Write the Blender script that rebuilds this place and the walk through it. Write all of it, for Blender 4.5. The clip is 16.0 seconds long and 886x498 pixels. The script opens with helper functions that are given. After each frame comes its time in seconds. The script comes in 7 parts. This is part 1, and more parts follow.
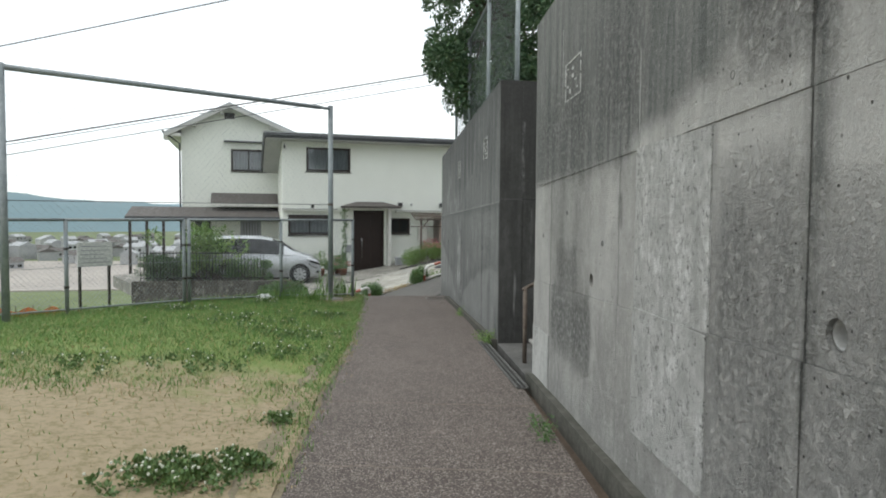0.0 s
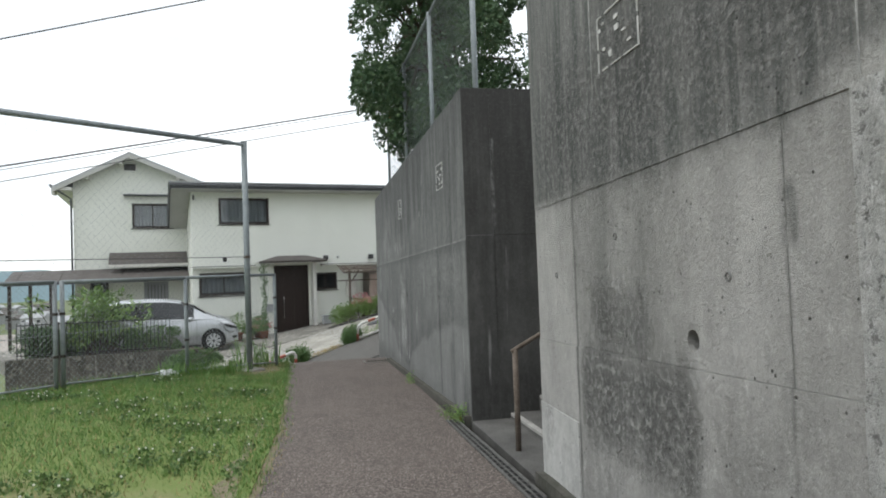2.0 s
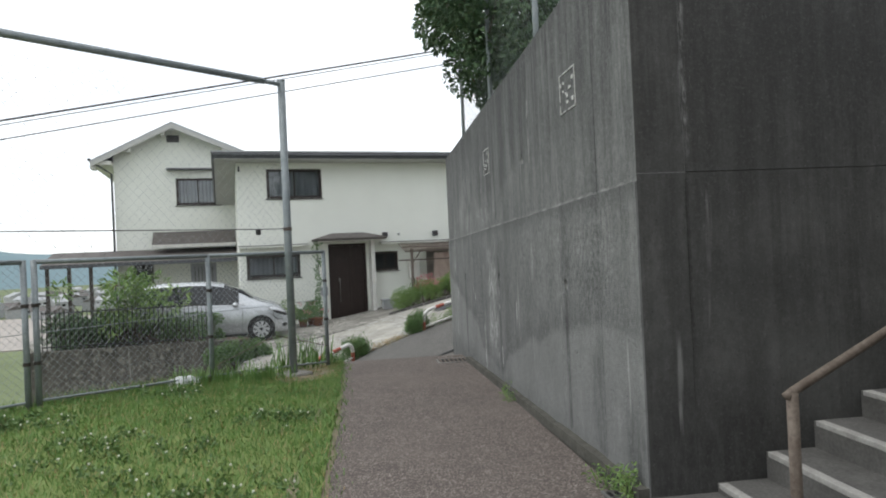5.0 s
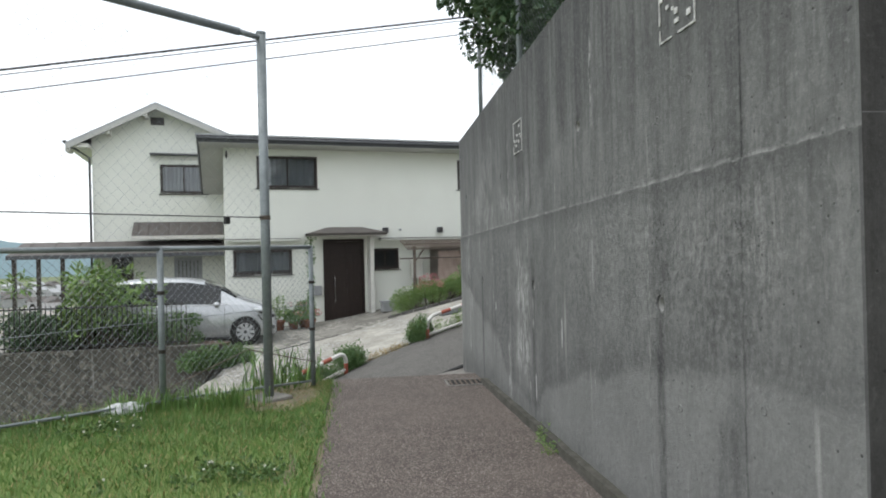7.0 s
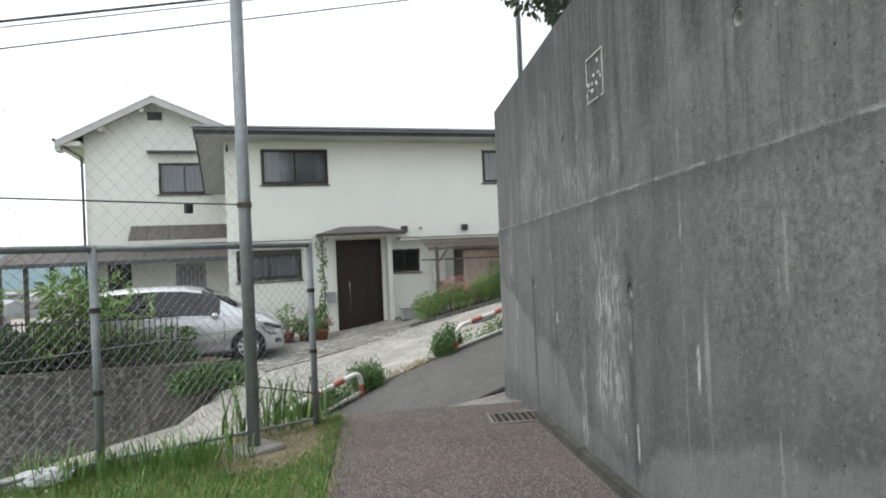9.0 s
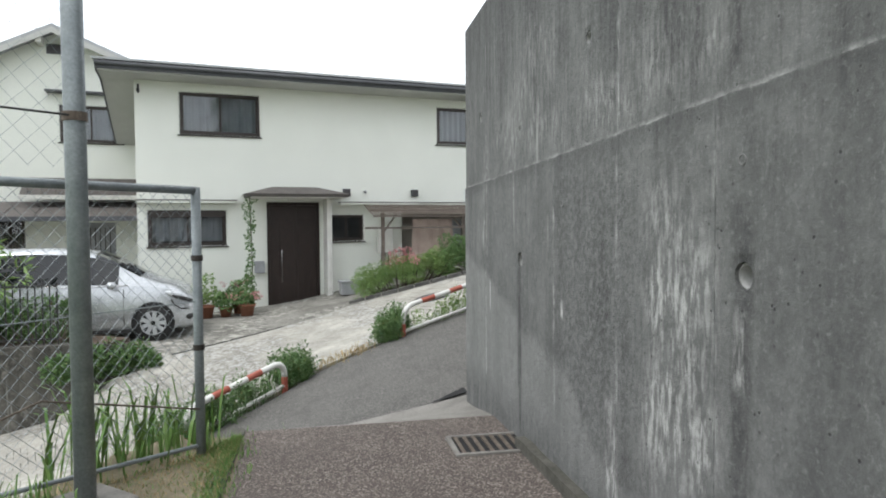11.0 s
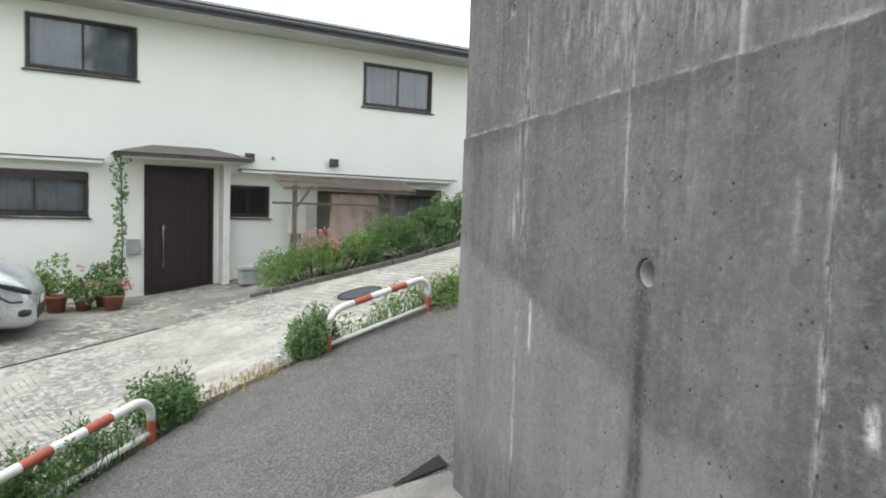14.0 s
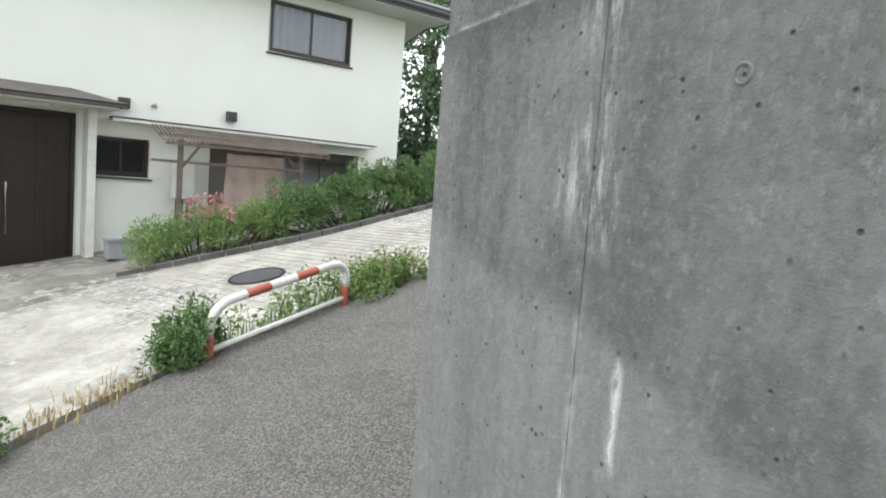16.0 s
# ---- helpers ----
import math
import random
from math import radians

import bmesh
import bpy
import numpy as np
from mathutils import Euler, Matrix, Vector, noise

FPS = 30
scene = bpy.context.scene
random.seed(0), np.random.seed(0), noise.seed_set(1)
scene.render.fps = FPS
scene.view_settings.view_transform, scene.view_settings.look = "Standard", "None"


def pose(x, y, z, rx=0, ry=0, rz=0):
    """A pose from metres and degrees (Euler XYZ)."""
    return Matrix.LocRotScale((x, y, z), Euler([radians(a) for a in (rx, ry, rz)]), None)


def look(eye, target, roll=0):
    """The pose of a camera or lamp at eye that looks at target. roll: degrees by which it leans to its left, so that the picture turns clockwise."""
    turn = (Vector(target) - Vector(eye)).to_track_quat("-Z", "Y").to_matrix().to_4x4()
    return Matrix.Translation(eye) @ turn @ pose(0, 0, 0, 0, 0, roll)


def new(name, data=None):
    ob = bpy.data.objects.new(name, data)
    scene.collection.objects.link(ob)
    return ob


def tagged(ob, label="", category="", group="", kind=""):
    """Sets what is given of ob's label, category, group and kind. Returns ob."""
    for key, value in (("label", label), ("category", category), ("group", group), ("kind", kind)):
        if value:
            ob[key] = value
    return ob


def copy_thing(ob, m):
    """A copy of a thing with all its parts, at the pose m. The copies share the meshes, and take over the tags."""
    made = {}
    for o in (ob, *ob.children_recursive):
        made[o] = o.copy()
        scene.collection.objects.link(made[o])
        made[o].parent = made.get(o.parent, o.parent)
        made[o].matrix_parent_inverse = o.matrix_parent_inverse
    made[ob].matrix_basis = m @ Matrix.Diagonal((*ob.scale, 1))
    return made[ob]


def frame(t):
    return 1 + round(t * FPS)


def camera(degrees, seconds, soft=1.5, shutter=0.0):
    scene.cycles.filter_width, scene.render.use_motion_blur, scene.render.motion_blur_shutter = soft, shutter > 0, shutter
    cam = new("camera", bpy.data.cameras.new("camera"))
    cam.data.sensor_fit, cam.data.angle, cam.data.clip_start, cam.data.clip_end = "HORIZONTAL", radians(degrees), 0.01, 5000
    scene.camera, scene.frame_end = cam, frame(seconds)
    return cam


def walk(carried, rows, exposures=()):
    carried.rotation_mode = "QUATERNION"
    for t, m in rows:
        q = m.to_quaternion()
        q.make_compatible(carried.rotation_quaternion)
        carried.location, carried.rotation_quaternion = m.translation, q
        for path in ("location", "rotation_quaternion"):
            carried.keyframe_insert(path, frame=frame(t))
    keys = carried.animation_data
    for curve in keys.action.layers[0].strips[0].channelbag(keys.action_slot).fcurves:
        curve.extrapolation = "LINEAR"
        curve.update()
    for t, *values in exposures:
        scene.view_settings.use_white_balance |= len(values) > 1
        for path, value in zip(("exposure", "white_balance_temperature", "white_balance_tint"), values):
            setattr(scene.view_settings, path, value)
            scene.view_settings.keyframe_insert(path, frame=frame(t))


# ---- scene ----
K = 1.08  # metres in one unit of the plan; part() and thing() turn plan units into metres
cam = camera(67.8, 16.0, soft=1.9)
PATH = [
    (0, (0.357, -0.889, 1.705), (0.3, 1.108, 1.61), 0.4),
    (0.5, (0.166, -0.462, 1.671), (0.249, 1.533, 1.55), 0.5),
    (1, (0.116, 0.043, 1.652), (0.185, 2.042, 1.637), -0.7),
    (1.5, (-0.002, 0.534, 1.643), (0.16, 2.527, 1.637), -0.7),
    (2, (0.001, 1.002, 1.614), (0.181, 2.993, 1.676), -2.1),
    (2.5, (-0.106, 1.464, 1.6), (0.141, 3.448, 1.555), -2.5),
    (3, (-0.091, 1.974, 1.614), (0.072, 3.967, 1.605), -3.0),
    (3.5, (-0.173, 2.441, 1.588), (-0.095, 4.438, 1.651), -3.3),
    (4, (-0.191, 2.912, 1.581), (-0.085, 4.908, 1.643), -3.4),
    (4.5, (-0.27, 3.416, 1.571), (-0.217, 5.415, 1.621), -2.5),
    (5, (-0.313, 3.847, 1.545), (-0.306, 5.847, 1.555), -2.6),
    (5.2, (-0.313, 4.048, 1.568), (-0.315, 6.048, 1.581), -2.5),
    (7.3, (-0.501, 5.926, 1.539), (-0.499, 7.926, 1.542), -1.1),
    (7.5, (-0.518, 6.138, 1.527), (-0.578, 8.138, 1.528), -0.8),
    (8, (-0.58, 6.589, 1.521), (-0.611, 8.588, 1.511), -1.4),
    (8.5, (-0.563, 7.101, 1.508), (-0.595, 9.101, 1.525), -1.9),
    (9, (-0.666, 7.559, 1.493), (-0.713, 9.559, 1.507), -2.5),
    (9.5, (-0.639, 8.067, 1.475), (-0.711, 10.065, 1.451), -1.4),
    (10, (-0.676, 8.551, 1.466), (-0.689, 10.551, 1.421), -1.3),
    (10.2, (-0.659, 8.746, 1.448), (-0.609, 10.745, 1.399), -1.0),
    (12.3, (-0.939, 10.58, 1.38), (-0.788, 12.572, 1.279), -0.1),
    (12.5, (-0.932, 10.757, 1.395), (-0.769, 12.749, 1.313), 0.1),
    (13, (-1.027, 11.185, 1.372), (-0.815, 13.169, 1.236), 0.5),
    (13.5, (-0.991, 11.606, 1.367), (-0.688, 13.579, 1.239), 0.5),
    (14, (-1.048, 12.034, 1.347), (-0.636, 13.987, 1.223), 1.8),
    (14.5, (-1.045, 12.45, 1.328), (-0.562, 14.386, 1.193), 2.7),
    (15, (-1.032, 12.893, 1.317), (-0.453, 14.802, 1.174), 3.7),
    (15.1, (-1.021, 12.979, 1.309), (-0.417, 14.88, 1.172), 3.9),
    (15.5, (-0.953, 13.263, 1.304), (-0.186, 15.102, 1.133), 3.9),
    (16, (-0.858, 13.714, 1.274), (-0.173, 15.584, 1.087), 4.4),
]
walk(cam, [(t, look(Vector(eye) * K, Vector(target) * K, roll)) for t, eye, target, roll in PATH],
     exposures=[(0.0, -0.02, 6420, 6), (2.2, -0.03, 6400, 8), (3.0, 0.12, 6400, 8), (3.9, 0.0, 6400, 9), (5.0, -0.02, 6400, 9), (7.5, 0.15, 6400, 9), (9.0, 0.2, 6400, 9), (12.5, 0.47, 6400, 9), (14.0, 0.56, 6400, 9), (16.0, 0.74, 6400, 9)])

# ---- light: bright overcast noon, thin cloud over a hazy blue horizon ----
world = bpy.data.worlds.new("overcast_sky")
scene.world = world
world.use_nodes = True
wn, wl = world.node_tree.nodes, world.node_tree.links
wn.clear()
w_out, w_bg = wn.new("ShaderNodeOutputWorld"), wn.new("ShaderNodeBackground")
w_sky, w_mix, w_ramp = wn.new("ShaderNodeTexSky"), wn.new("ShaderNodeMix"), wn.new("ShaderNodeValToRGB")
w_noise, w_co, w_map = wn.new("ShaderNodeTexNoise"), wn.new("ShaderNodeTexCoord"), wn.new("ShaderNodeMapping")
w_sky.sky_type, w_sky.sun_disc = "NISHITA", False
w_sky.sun_elevation, w_sky.sun_rotation = radians(62), radians(235)
w_mix.data_type = "RGBA"
w_map.inputs["Scale"].default_value = (1.2, 1.2, 4.0)
w_noise.inputs["Scale"].default_value, w_noise.inputs["Detail"].default_value = 1.6, 5.0
w_ramp.color_ramp.elements[0].position, w_ramp.color_ramp.elements[0].color = 0.30, (0.62, 0.62, 0.62, 1)
w_ramp.color_ramp.elements[1].position, w_ramp.color_ramp.elements[1].color = 0.62, (0.97, 0.97, 0.97, 1)
w_mix.inputs[7].default_value = (10.2, 10.4, 10.6, 1)
w_bg.inputs["Strength"].default_value = 0.14
wl.new(w_co.outputs["Generated"], w_map.inputs["Vector"])
wl.new(w_map.outputs["Vector"], w_noise.inputs["Vector"])
wl.new(w_noise.outputs["Fac"], w_ramp.inputs["Fac"])
wl.new(w_ramp.outputs["Color"], w_mix.inputs[0])
wl.new(w_sky.outputs["Color"], w_mix.inputs[6])
wl.new(w_mix.outputs[2], w_bg.inputs["Color"])
wl.new(w_bg.outputs["Background"], w_out.inputs["Surface"])

sun = new("sun", bpy.data.lights.new("sun", "SUN"))
sun.data.energy, sun.data.angle, sun.data.color = 1.0, radians(25), (1.0, 0.97, 0.92)
sun.matrix_world = look((0, 0, 30), (13.0, 9.0, 0))


# ---- materials ----
def material(name):
    m = bpy.data.materials.new(name)
    m.use_nodes = True
    return m, m.node_tree.nodes, m.node_tree.links, m.node_tree.nodes["Principled BSDF"]


def noise_node(n, l, vec, scale, detail=4.0, rough=0.6, stretch=None):
    t = n.new("ShaderNodeTexNoise")
    t.inputs["Scale"].default_value, t.inputs["Detail"].default_value, t.inputs["Roughness"].default_value = scale, detail, rough
    if stretch:
        mp = n.new("ShaderNodeMapping")
        mp.inputs["Scale"].default_value = stretch
        l.new(vec, mp.inputs["Vector"])
        vec = mp.outputs["Vector"]
    l.new(vec, t.inputs["Vector"])
    return t.outputs["Fac"]


def ramp_node(n, l, fac, a, b, va=0.0, vb=1.0):
    r = n.new("ShaderNodeMapRange")
    r.inputs["From Min"].default_value, r.inputs["From Max"].default_value = a, b
    r.inputs["To Min"].default_value, r.inputs["To Max"].default_value = va, vb
    l.new(fac, r.inputs["Value"])
    return r.outputs["Result"]


def mix_node(n, l, fac, a, b):
    m = n.new("ShaderNodeMix")
    m.data_type = "RGBA"
    for sock, v in ((m.inputs[0], fac), (m.inputs[6], a), (m.inputs[7], b)):
        if isinstance(v, tuple):
            sock.default_value = (*v, 1)
        elif isinstance(v, (int, float)):
            sock.default_value = v
        else:
            l.new(v, sock)
    return m.outputs[2]


def times_node(n, l, a, b):
    m = n.new("ShaderNodeMath")
    m.operation = "MULTIPLY"
    for sock, v in zip(m.inputs, (a, b)):
        if isinstance(v, (int, float)):
            sock.default_value = v
        else:
            l.new(v, sock)
    return m.outputs[0]


def bump_node(n, l, p, height, strength, dist=0.01):
    b = n.new("ShaderNodeBump")
    b.inputs["Strength"].default_value, b.inputs["Distance"].default_value = strength, dist
    l.new(height, b.inputs["Height"])
    l.new(b.outputs["Normal"], p.inputs["Normal"])


def coords(n):
    return n.new("ShaderNodeTexCoord").outputs["Object"]


def plain(name, a, b=None, scale=3.0, rough=0.8, bump=0.15, fine=60.0, metal=0.0, dist=0.004, vary=0.0):
    """A surface of two tones at one scale, a finer grain over it, and a fine relief; vary: how far each piece differs."""
    m, n, l, p = material(name)
    b = b or tuple(c * 0.8 for c in a)
    co = coords(n)
    big = ramp_node(n, l, noise_node(n, l, co, scale), 0.32, 0.68)
    c = mix_node(n, l, big, a, b)
    grain = noise_node(n, l, co, fine, 3.0)
    c = mix_node(n, l, ramp_node(n, l, grain, 0.35, 0.75, 0.0, 0.45), c, tuple(x * 0.62 for x in b))
    if vary:
        info = n.new("ShaderNodeObjectInfo")
        c = mix_node(n, l, times_node(n, l, info.outputs["Random"], vary), c, tuple(x * 0.45 for x in b))
    l.new(c, p.inputs["Base Color"])
    l.new(ramp_node(n, l, grain, 0.3, 0.7, rough - 0.08, min(1.0, rough + 0.1)), p.inputs["Roughness"])
    p.inputs["Metallic"].default_value = metal
    if bump:
        bump_node(n, l, p, grain, bump, dist)
    return m


def marked(n, l, co, marks):
    """Masks of the wear that has a place of its own on a wall: soft-edged, ragged fields in plan units along and up it."""
    mp = n.new("ShaderNodeMapping")
    mp.inputs["Scale"].default_value = (1 / K, 1 / K, 1 / K)
    l.new(co, mp.inputs["Vector"])
    plan = mp.outputs["Vector"]

    def ragged_axes(scale, reach):
        nz = n.new("ShaderNodeTexNoise")
        nz.inputs["Scale"].default_value, nz.inputs["Detail"].default_value, nz.inputs["Roughness"].default_value = scale, 5.0, 0.7
        l.new(plan, nz.inputs["Vector"])
        va = n.new("ShaderNodeVectorMath")
        va.operation = "MULTIPLY_ADD"
        l.new(nz.outputs["Color"], va.inputs[0])
        va.inputs[1].default_value = (reach, 0, reach)
        l.new(plan, va.inputs[2])
        vb = n.new("ShaderNodeVectorMath")
        vb.operation = "SUBTRACT"
        l.new(va.outputs[0], vb.inputs[0])
        vb.inputs[1].default_value = (reach / 2, 0, reach / 2)
        sp = n.new("ShaderNodeSeparateXYZ")
        l.new(vb.outputs[0], sp.inputs[0])
        return sp.outputs["X"], sp.outputs["Z"]

    fine, coarse = ragged_axes(9.0, 0.035), ragged_axes(3.0, 0.22)
    out = {}
    for kind, u0, u1, z0, z1, soft, share in marks:
        u, z = fine if min(u1 - u0, z1 - z0) < 0.16 else coarse
        m = None
        for axis, a, b, w in ((u, u0, u1, soft), (z, z0, z1, max(soft * 2, 0.04))):
            for lo, hi in ((a - w / 2, a + w / 2), (b + w / 2, b - w / 2)):
                e = ramp_node(n, l, axis, lo, hi)
                m = e if m is None else times_node(n, l, m, e)
        m = times_node(n, l, m, share)
        if kind in out:
            mx = n.new("ShaderNodeMath")
            mx.operation = "MAXIMUM"
            l.new(out[kind], mx.inputs[0])
            l.new(m, mx.inputs[1])
            m = mx.outputs[0]
        out[kind] = m
    return out, coarse, fine


def edge_height(n, l, axis, line, span, low, high):
    """The height of an uneven edge along a wall, as a smooth line through a few places."""
    r = n.new("ShaderNodeValToRGB")
    r.color_ramp.interpolation = "EASE"
    for k, (u, z) in enumerate(line):
        e = r.color_ramp.elements[k] if k < 2 else r.color_ramp.elements.new((u - span[0]) / (span[1] - span[0]))
        v = (z - low) / (high - low)
        e.position, e.color = (u - span[0]) / (span[1] - span[0]), (v, v, v, 1)
    l.new(ramp_node(n, l, axis, *span), r.inputs["Fac"])
    return ramp_node(n, l, r.outputs["Color"], 0.0, 1.0, low, high)


def concrete(name, a, b, dark, stain_from, stain_to, rough_relief, white=0.5, spots=0.3, spot_size=24.0, marks=(), coat=None, coat_span=None, crown=None, pools=0.25, depth=0.014, seam=None):
    """Old board-cast concrete: blotches, rain streaks from the crown, lime runs, pores, and wear with its own places."""
    m, n, l, p = material(name)
    co = coords(n)
    mask, (mu, mz), (fu, fz) = marked(n, l, co, marks) if marks else ({}, (None, None), (None, None))
    c = mix_node(n, l, ramp_node(n, l, noise_node(n, l, co, 0.9, 6.0, 0.65), 0.36, 0.64), a, b)
    c = mix_node(n, l, ramp_node(n, l, noise_node(n, l, co, 9.0, 5.0, 0.7), 0.42, 0.75, 0.0, 0.55), c, tuple(x * 0.6 for x in b))
    c = mix_node(n, l, ramp_node(n, l, noise_node(n, l, co, 3.0, 8.0, 0.72, (1.0, 1.0, 0.45)), 0.44, 0.58, 0.0, 0.55), c, tuple(x * 0.62 for x in b))
    c = mix_node(n, l, ramp_node(n, l, noise_node(n, l, co, 15.0, 7.0, 0.8, (1.0, 1.0, 0.5)), 0.56, 0.68, 0.0, 0.55), c, tuple(min(0.6, x * 1.4) for x in a))
    if "light" in mask:
        c = mix_node(n, l, mask["light"], c, tuple(x * 1.38 for x in a))
    streak = noise_node(n, l, co, 9.0, 6.0, 0.75, (1.0, 1.0, 0.06))

    def over(height, line, lo, hi):
        d = n.new("ShaderNodeMath")
        d.operation = "SUBTRACT"
        l.new(height, d.inputs[0])
        l.new(line, d.inputs[1])
        return d.outputs[0], ramp_node(n, l, d.outputs[0], lo, hi)

    if crown:
        line = edge_height(n, l, mu, crown, (-14.0, 0.1), 1.9, 3.6)
        gap, above = over(mz, line, -0.06, 0.06)
        c = mix_node(n, l, times_node(n, l, above, ramp_node(n, l, streak, 0.32, 0.60, 0.30, 0.98)), c, dark)
    else:
        sep = n.new("ShaderNodeSeparateXYZ")
        l.new(co, sep.inputs[0])
        wide = noise_node(n, l, co, 1.3, 4.0, 0.6, (1.0, 1.0, 0.35))
        add = n.new("ShaderNodeMath")
        add.operation = "MULTIPLY_ADD"
        l.new(streak, add.inputs[0])
        add.inputs[1].default_value = 7.0
        l.new(sep.outputs["Z"], add.inputs[2])
        add2 = n.new("ShaderNodeMath")
        add2.operation = "MULTIPLY_ADD"
        l.new(wide, add2.inputs[0])
        add2.inputs[1].default_value = 1.6
        l.new(add.outputs[0], add2.inputs[2])
        top = ramp_node(n, l, add2.outputs[0], stain_from + 4.3, stain_to + 4.3)
        c = mix_node(n, l, times_node(n, l, top, 0.86), c, dark)
    pool = ramp_node(n, l, noise_node(n, l, co, 0.55, 7.0, 0.62, (1.0, 1.0, 0.8)), 0.48, 0.56, 0.0, pools)
    c = mix_node(n, l, pool, c, tuple(x * 0.55 for x in b))
    dirt = ramp_node(n, l, noise_node(n, l, co, 2.2, 6.0, 0.7, (1.0, 1.0, 0.16)), 0.52, 0.72, 0.0, 0.5)
    c = mix_node(n, l, dirt, c, dark)
    if coat:
        line = edge_height(n, l, mu, coat, coat_span, 0.0, 1.3)
        gap, above = over(mz, line, 0.03, -0.05)
        c = mix_node(n, l, times_node(n, l, above, 0.32), c, tuple(x * 1.35 for x in a))
        band = times_node(n, l, ramp_node(n, l, gap, -0.02, 0.05), ramp_node(n, l, gap, 0.28, 0.06))
        c = mix_node(n, l, times_node(n, l, band, 0.24), c, dark)
    if "dark" in mask:
        c = mix_node(n, l, times_node(n, l, mask["dark"], ramp_node(n, l, noise_node(n, l, co, 16.0, 5.0, 0.7, (1.0, 1.0, 0.2)), 0.36, 0.60, 0.35, 1.0)), c, tuple(x * 0.8 for x in dark))
    runs = ramp_node(n, l, noise_node(n, l, co, 7.0, 4.0, 0.6, (1.0, 1.0, 0.05)), 0.655, 0.73)
    patch = ramp_node(n, l, noise_node(n, l, co, 1.1, 3.0), 0.46, 0.60)
    c = mix_node(n, l, times_node(n, l, times_node(n, l, runs, patch), white), c, (0.58, 0.58, 0.55))
    grain = noise_node(n, l, co, 70.0, 5.0, 0.75)
    c = mix_node(n, l, ramp_node(n, l, grain, 0.52, 0.74, 0.0, 0.28), c, tuple(x * 0.45 for x in b))
    chips = noise_node(n, l, co, spot_size, 6.0, 0.72)
    where = mask["rough"] if "rough" in mask else ramp_node(n, l, noise_node(n, l, co, 0.8, 4.0, 0.6), 0.49, 0.55, 0.08, 1.0)
    c = mix_node(n, l, times_node(n, l, times_node(n, l, ramp_node(n, l, chips, 0.51, 0.57), where), spots), c, dark)
    c = mix_node(n, l, times_node(n, l, times_node(n, l, ramp_node(n, l, chips, 0.50, 0.40), where), min(0.8, 0.35 + spots)), c, tuple(min(0.6, x * 1.35) for x in a))
    c = mix_node(n, l, ramp_node(n, l, noise_node(n, l, co, 45.0, 4.0, 0.7), 0.56, 0.68, 0.0, 0.2 + 0.2 * spots), c, tuple(min(0.6, x * 1.5) for x in a))
    if "white" in mask:
        fleck = ramp_node(n, l, noise_node(n, l, co, 30.0, 6.0, 0.75, (1.0, 1.0, 0.22)), 0.46, 0.58)
        fleck = times_node(n, l, fleck, ramp_node(n, l, noise_node(n, l, co, 2.3, 4.0, 0.65), 0.40, 0.58, 0.12, 1.0))
        c = mix_node(n, l, times_node(n, l, mask["white"], fleck), c, (0.56, 0.56, 0.54))
    if seam:  # lime bled out along the sloping pour line
        off = n.new("ShaderNodeMath")
        off.operation = "MULTIPLY_ADD"
        l.new(fu, off.inputs[0])
        off.inputs[1].default_value = -seam[1]
        l.new(fz, off.inputs[2])
        crust = times_node(n, l, ramp_node(n, l, off.outputs[0], seam[0] - 0.005, seam[0] + 0.001), ramp_node(n, l, off.outputs[0], seam[0] + 0.022, seam[0] + 0.004))
        below = times_node(n, l, ramp_node(n, l, off.outputs[0], seam[0] - 0.12, seam[0] - 0.02), ramp_node(n, l, off.outputs[0], seam[0], seam[0] - 0.01))
        c = mix_node(n, l, times_node(n, l, below, 0.35), c, dark)
        c = mix_node(n, l, times_node(n, l, crust, ramp_node(n, l, noise_node(n, l, co, 5.0, 6.0, 0.75), 0.46, 0.62, 0.04, 0.6)), c, (0.50, 0.50, 0.48))
    if "lime" in mask:
        c = mix_node(n, l, times_node(n, l, mask["lime"], ramp_node(n, l, noise_node(n, l, co, 40.0, 5.0, 0.7, (1.0, 1.0, 0.4)), 0.36, 0.5)), c, (0.66, 0.66, 0.64))
    vor = n.new("ShaderNodeTexVoronoi")
    vor.inputs["Scale"].default_value = 13.0
    l.new(co, vor.inputs["Vector"])
    pore = ramp_node(n, l, vor.outputs["Distance"], 0.05, 0.10, 0.8, 0.0)
    c = mix_node(n, l, pore, c, (0.03, 0.03, 0.03))
    pit = n.new("ShaderNodeTexVoronoi")
    pit.inputs["Scale"].default_value = 19.0
    l.new(co, pit.inputs["Vector"])
    pits = times_node(n, l, ramp_node(n, l, pit.outputs["Distance"], 0.07, 0.17, 0.85, 0.0), ramp_node(n, l, noise_node(n, l, co, 4.0, 3.0), 0.48, 0.6))
    c = mix_node(n, l, pits, c, (0.04, 0.04, 0.04))
    l.new(c, p.inputs["Base Color"])
    l.new(ramp_node(n, l, grain, 0.3, 0.7, 0.78, 0.95), p.inputs["Roughness"])
    h = n.new("ShaderNodeMath")
    h.operation = "MULTIPLY_ADD"
    l.new(times_node(n, l, noise_node(n, l, co, 26.0, 6.0, 0.75), ramp_node(n, l, where, 0.0, 1.0, 0.2, 0.9)), h.inputs[0])
    h.inputs[1].default_value = 1.4
    l.new(times_node(n, l, grain, 0.3), h.inputs[2])
    h2 = n.new("ShaderNodeMath")
    h2.operation = "SUBTRACT"
    l.new(h.outputs[0], h2.inputs[0])
    l.new(pore, h2.inputs[1])
    h3 = n.new("ShaderNodeMath")
    h3.operation = "MULTIPLY_ADD"
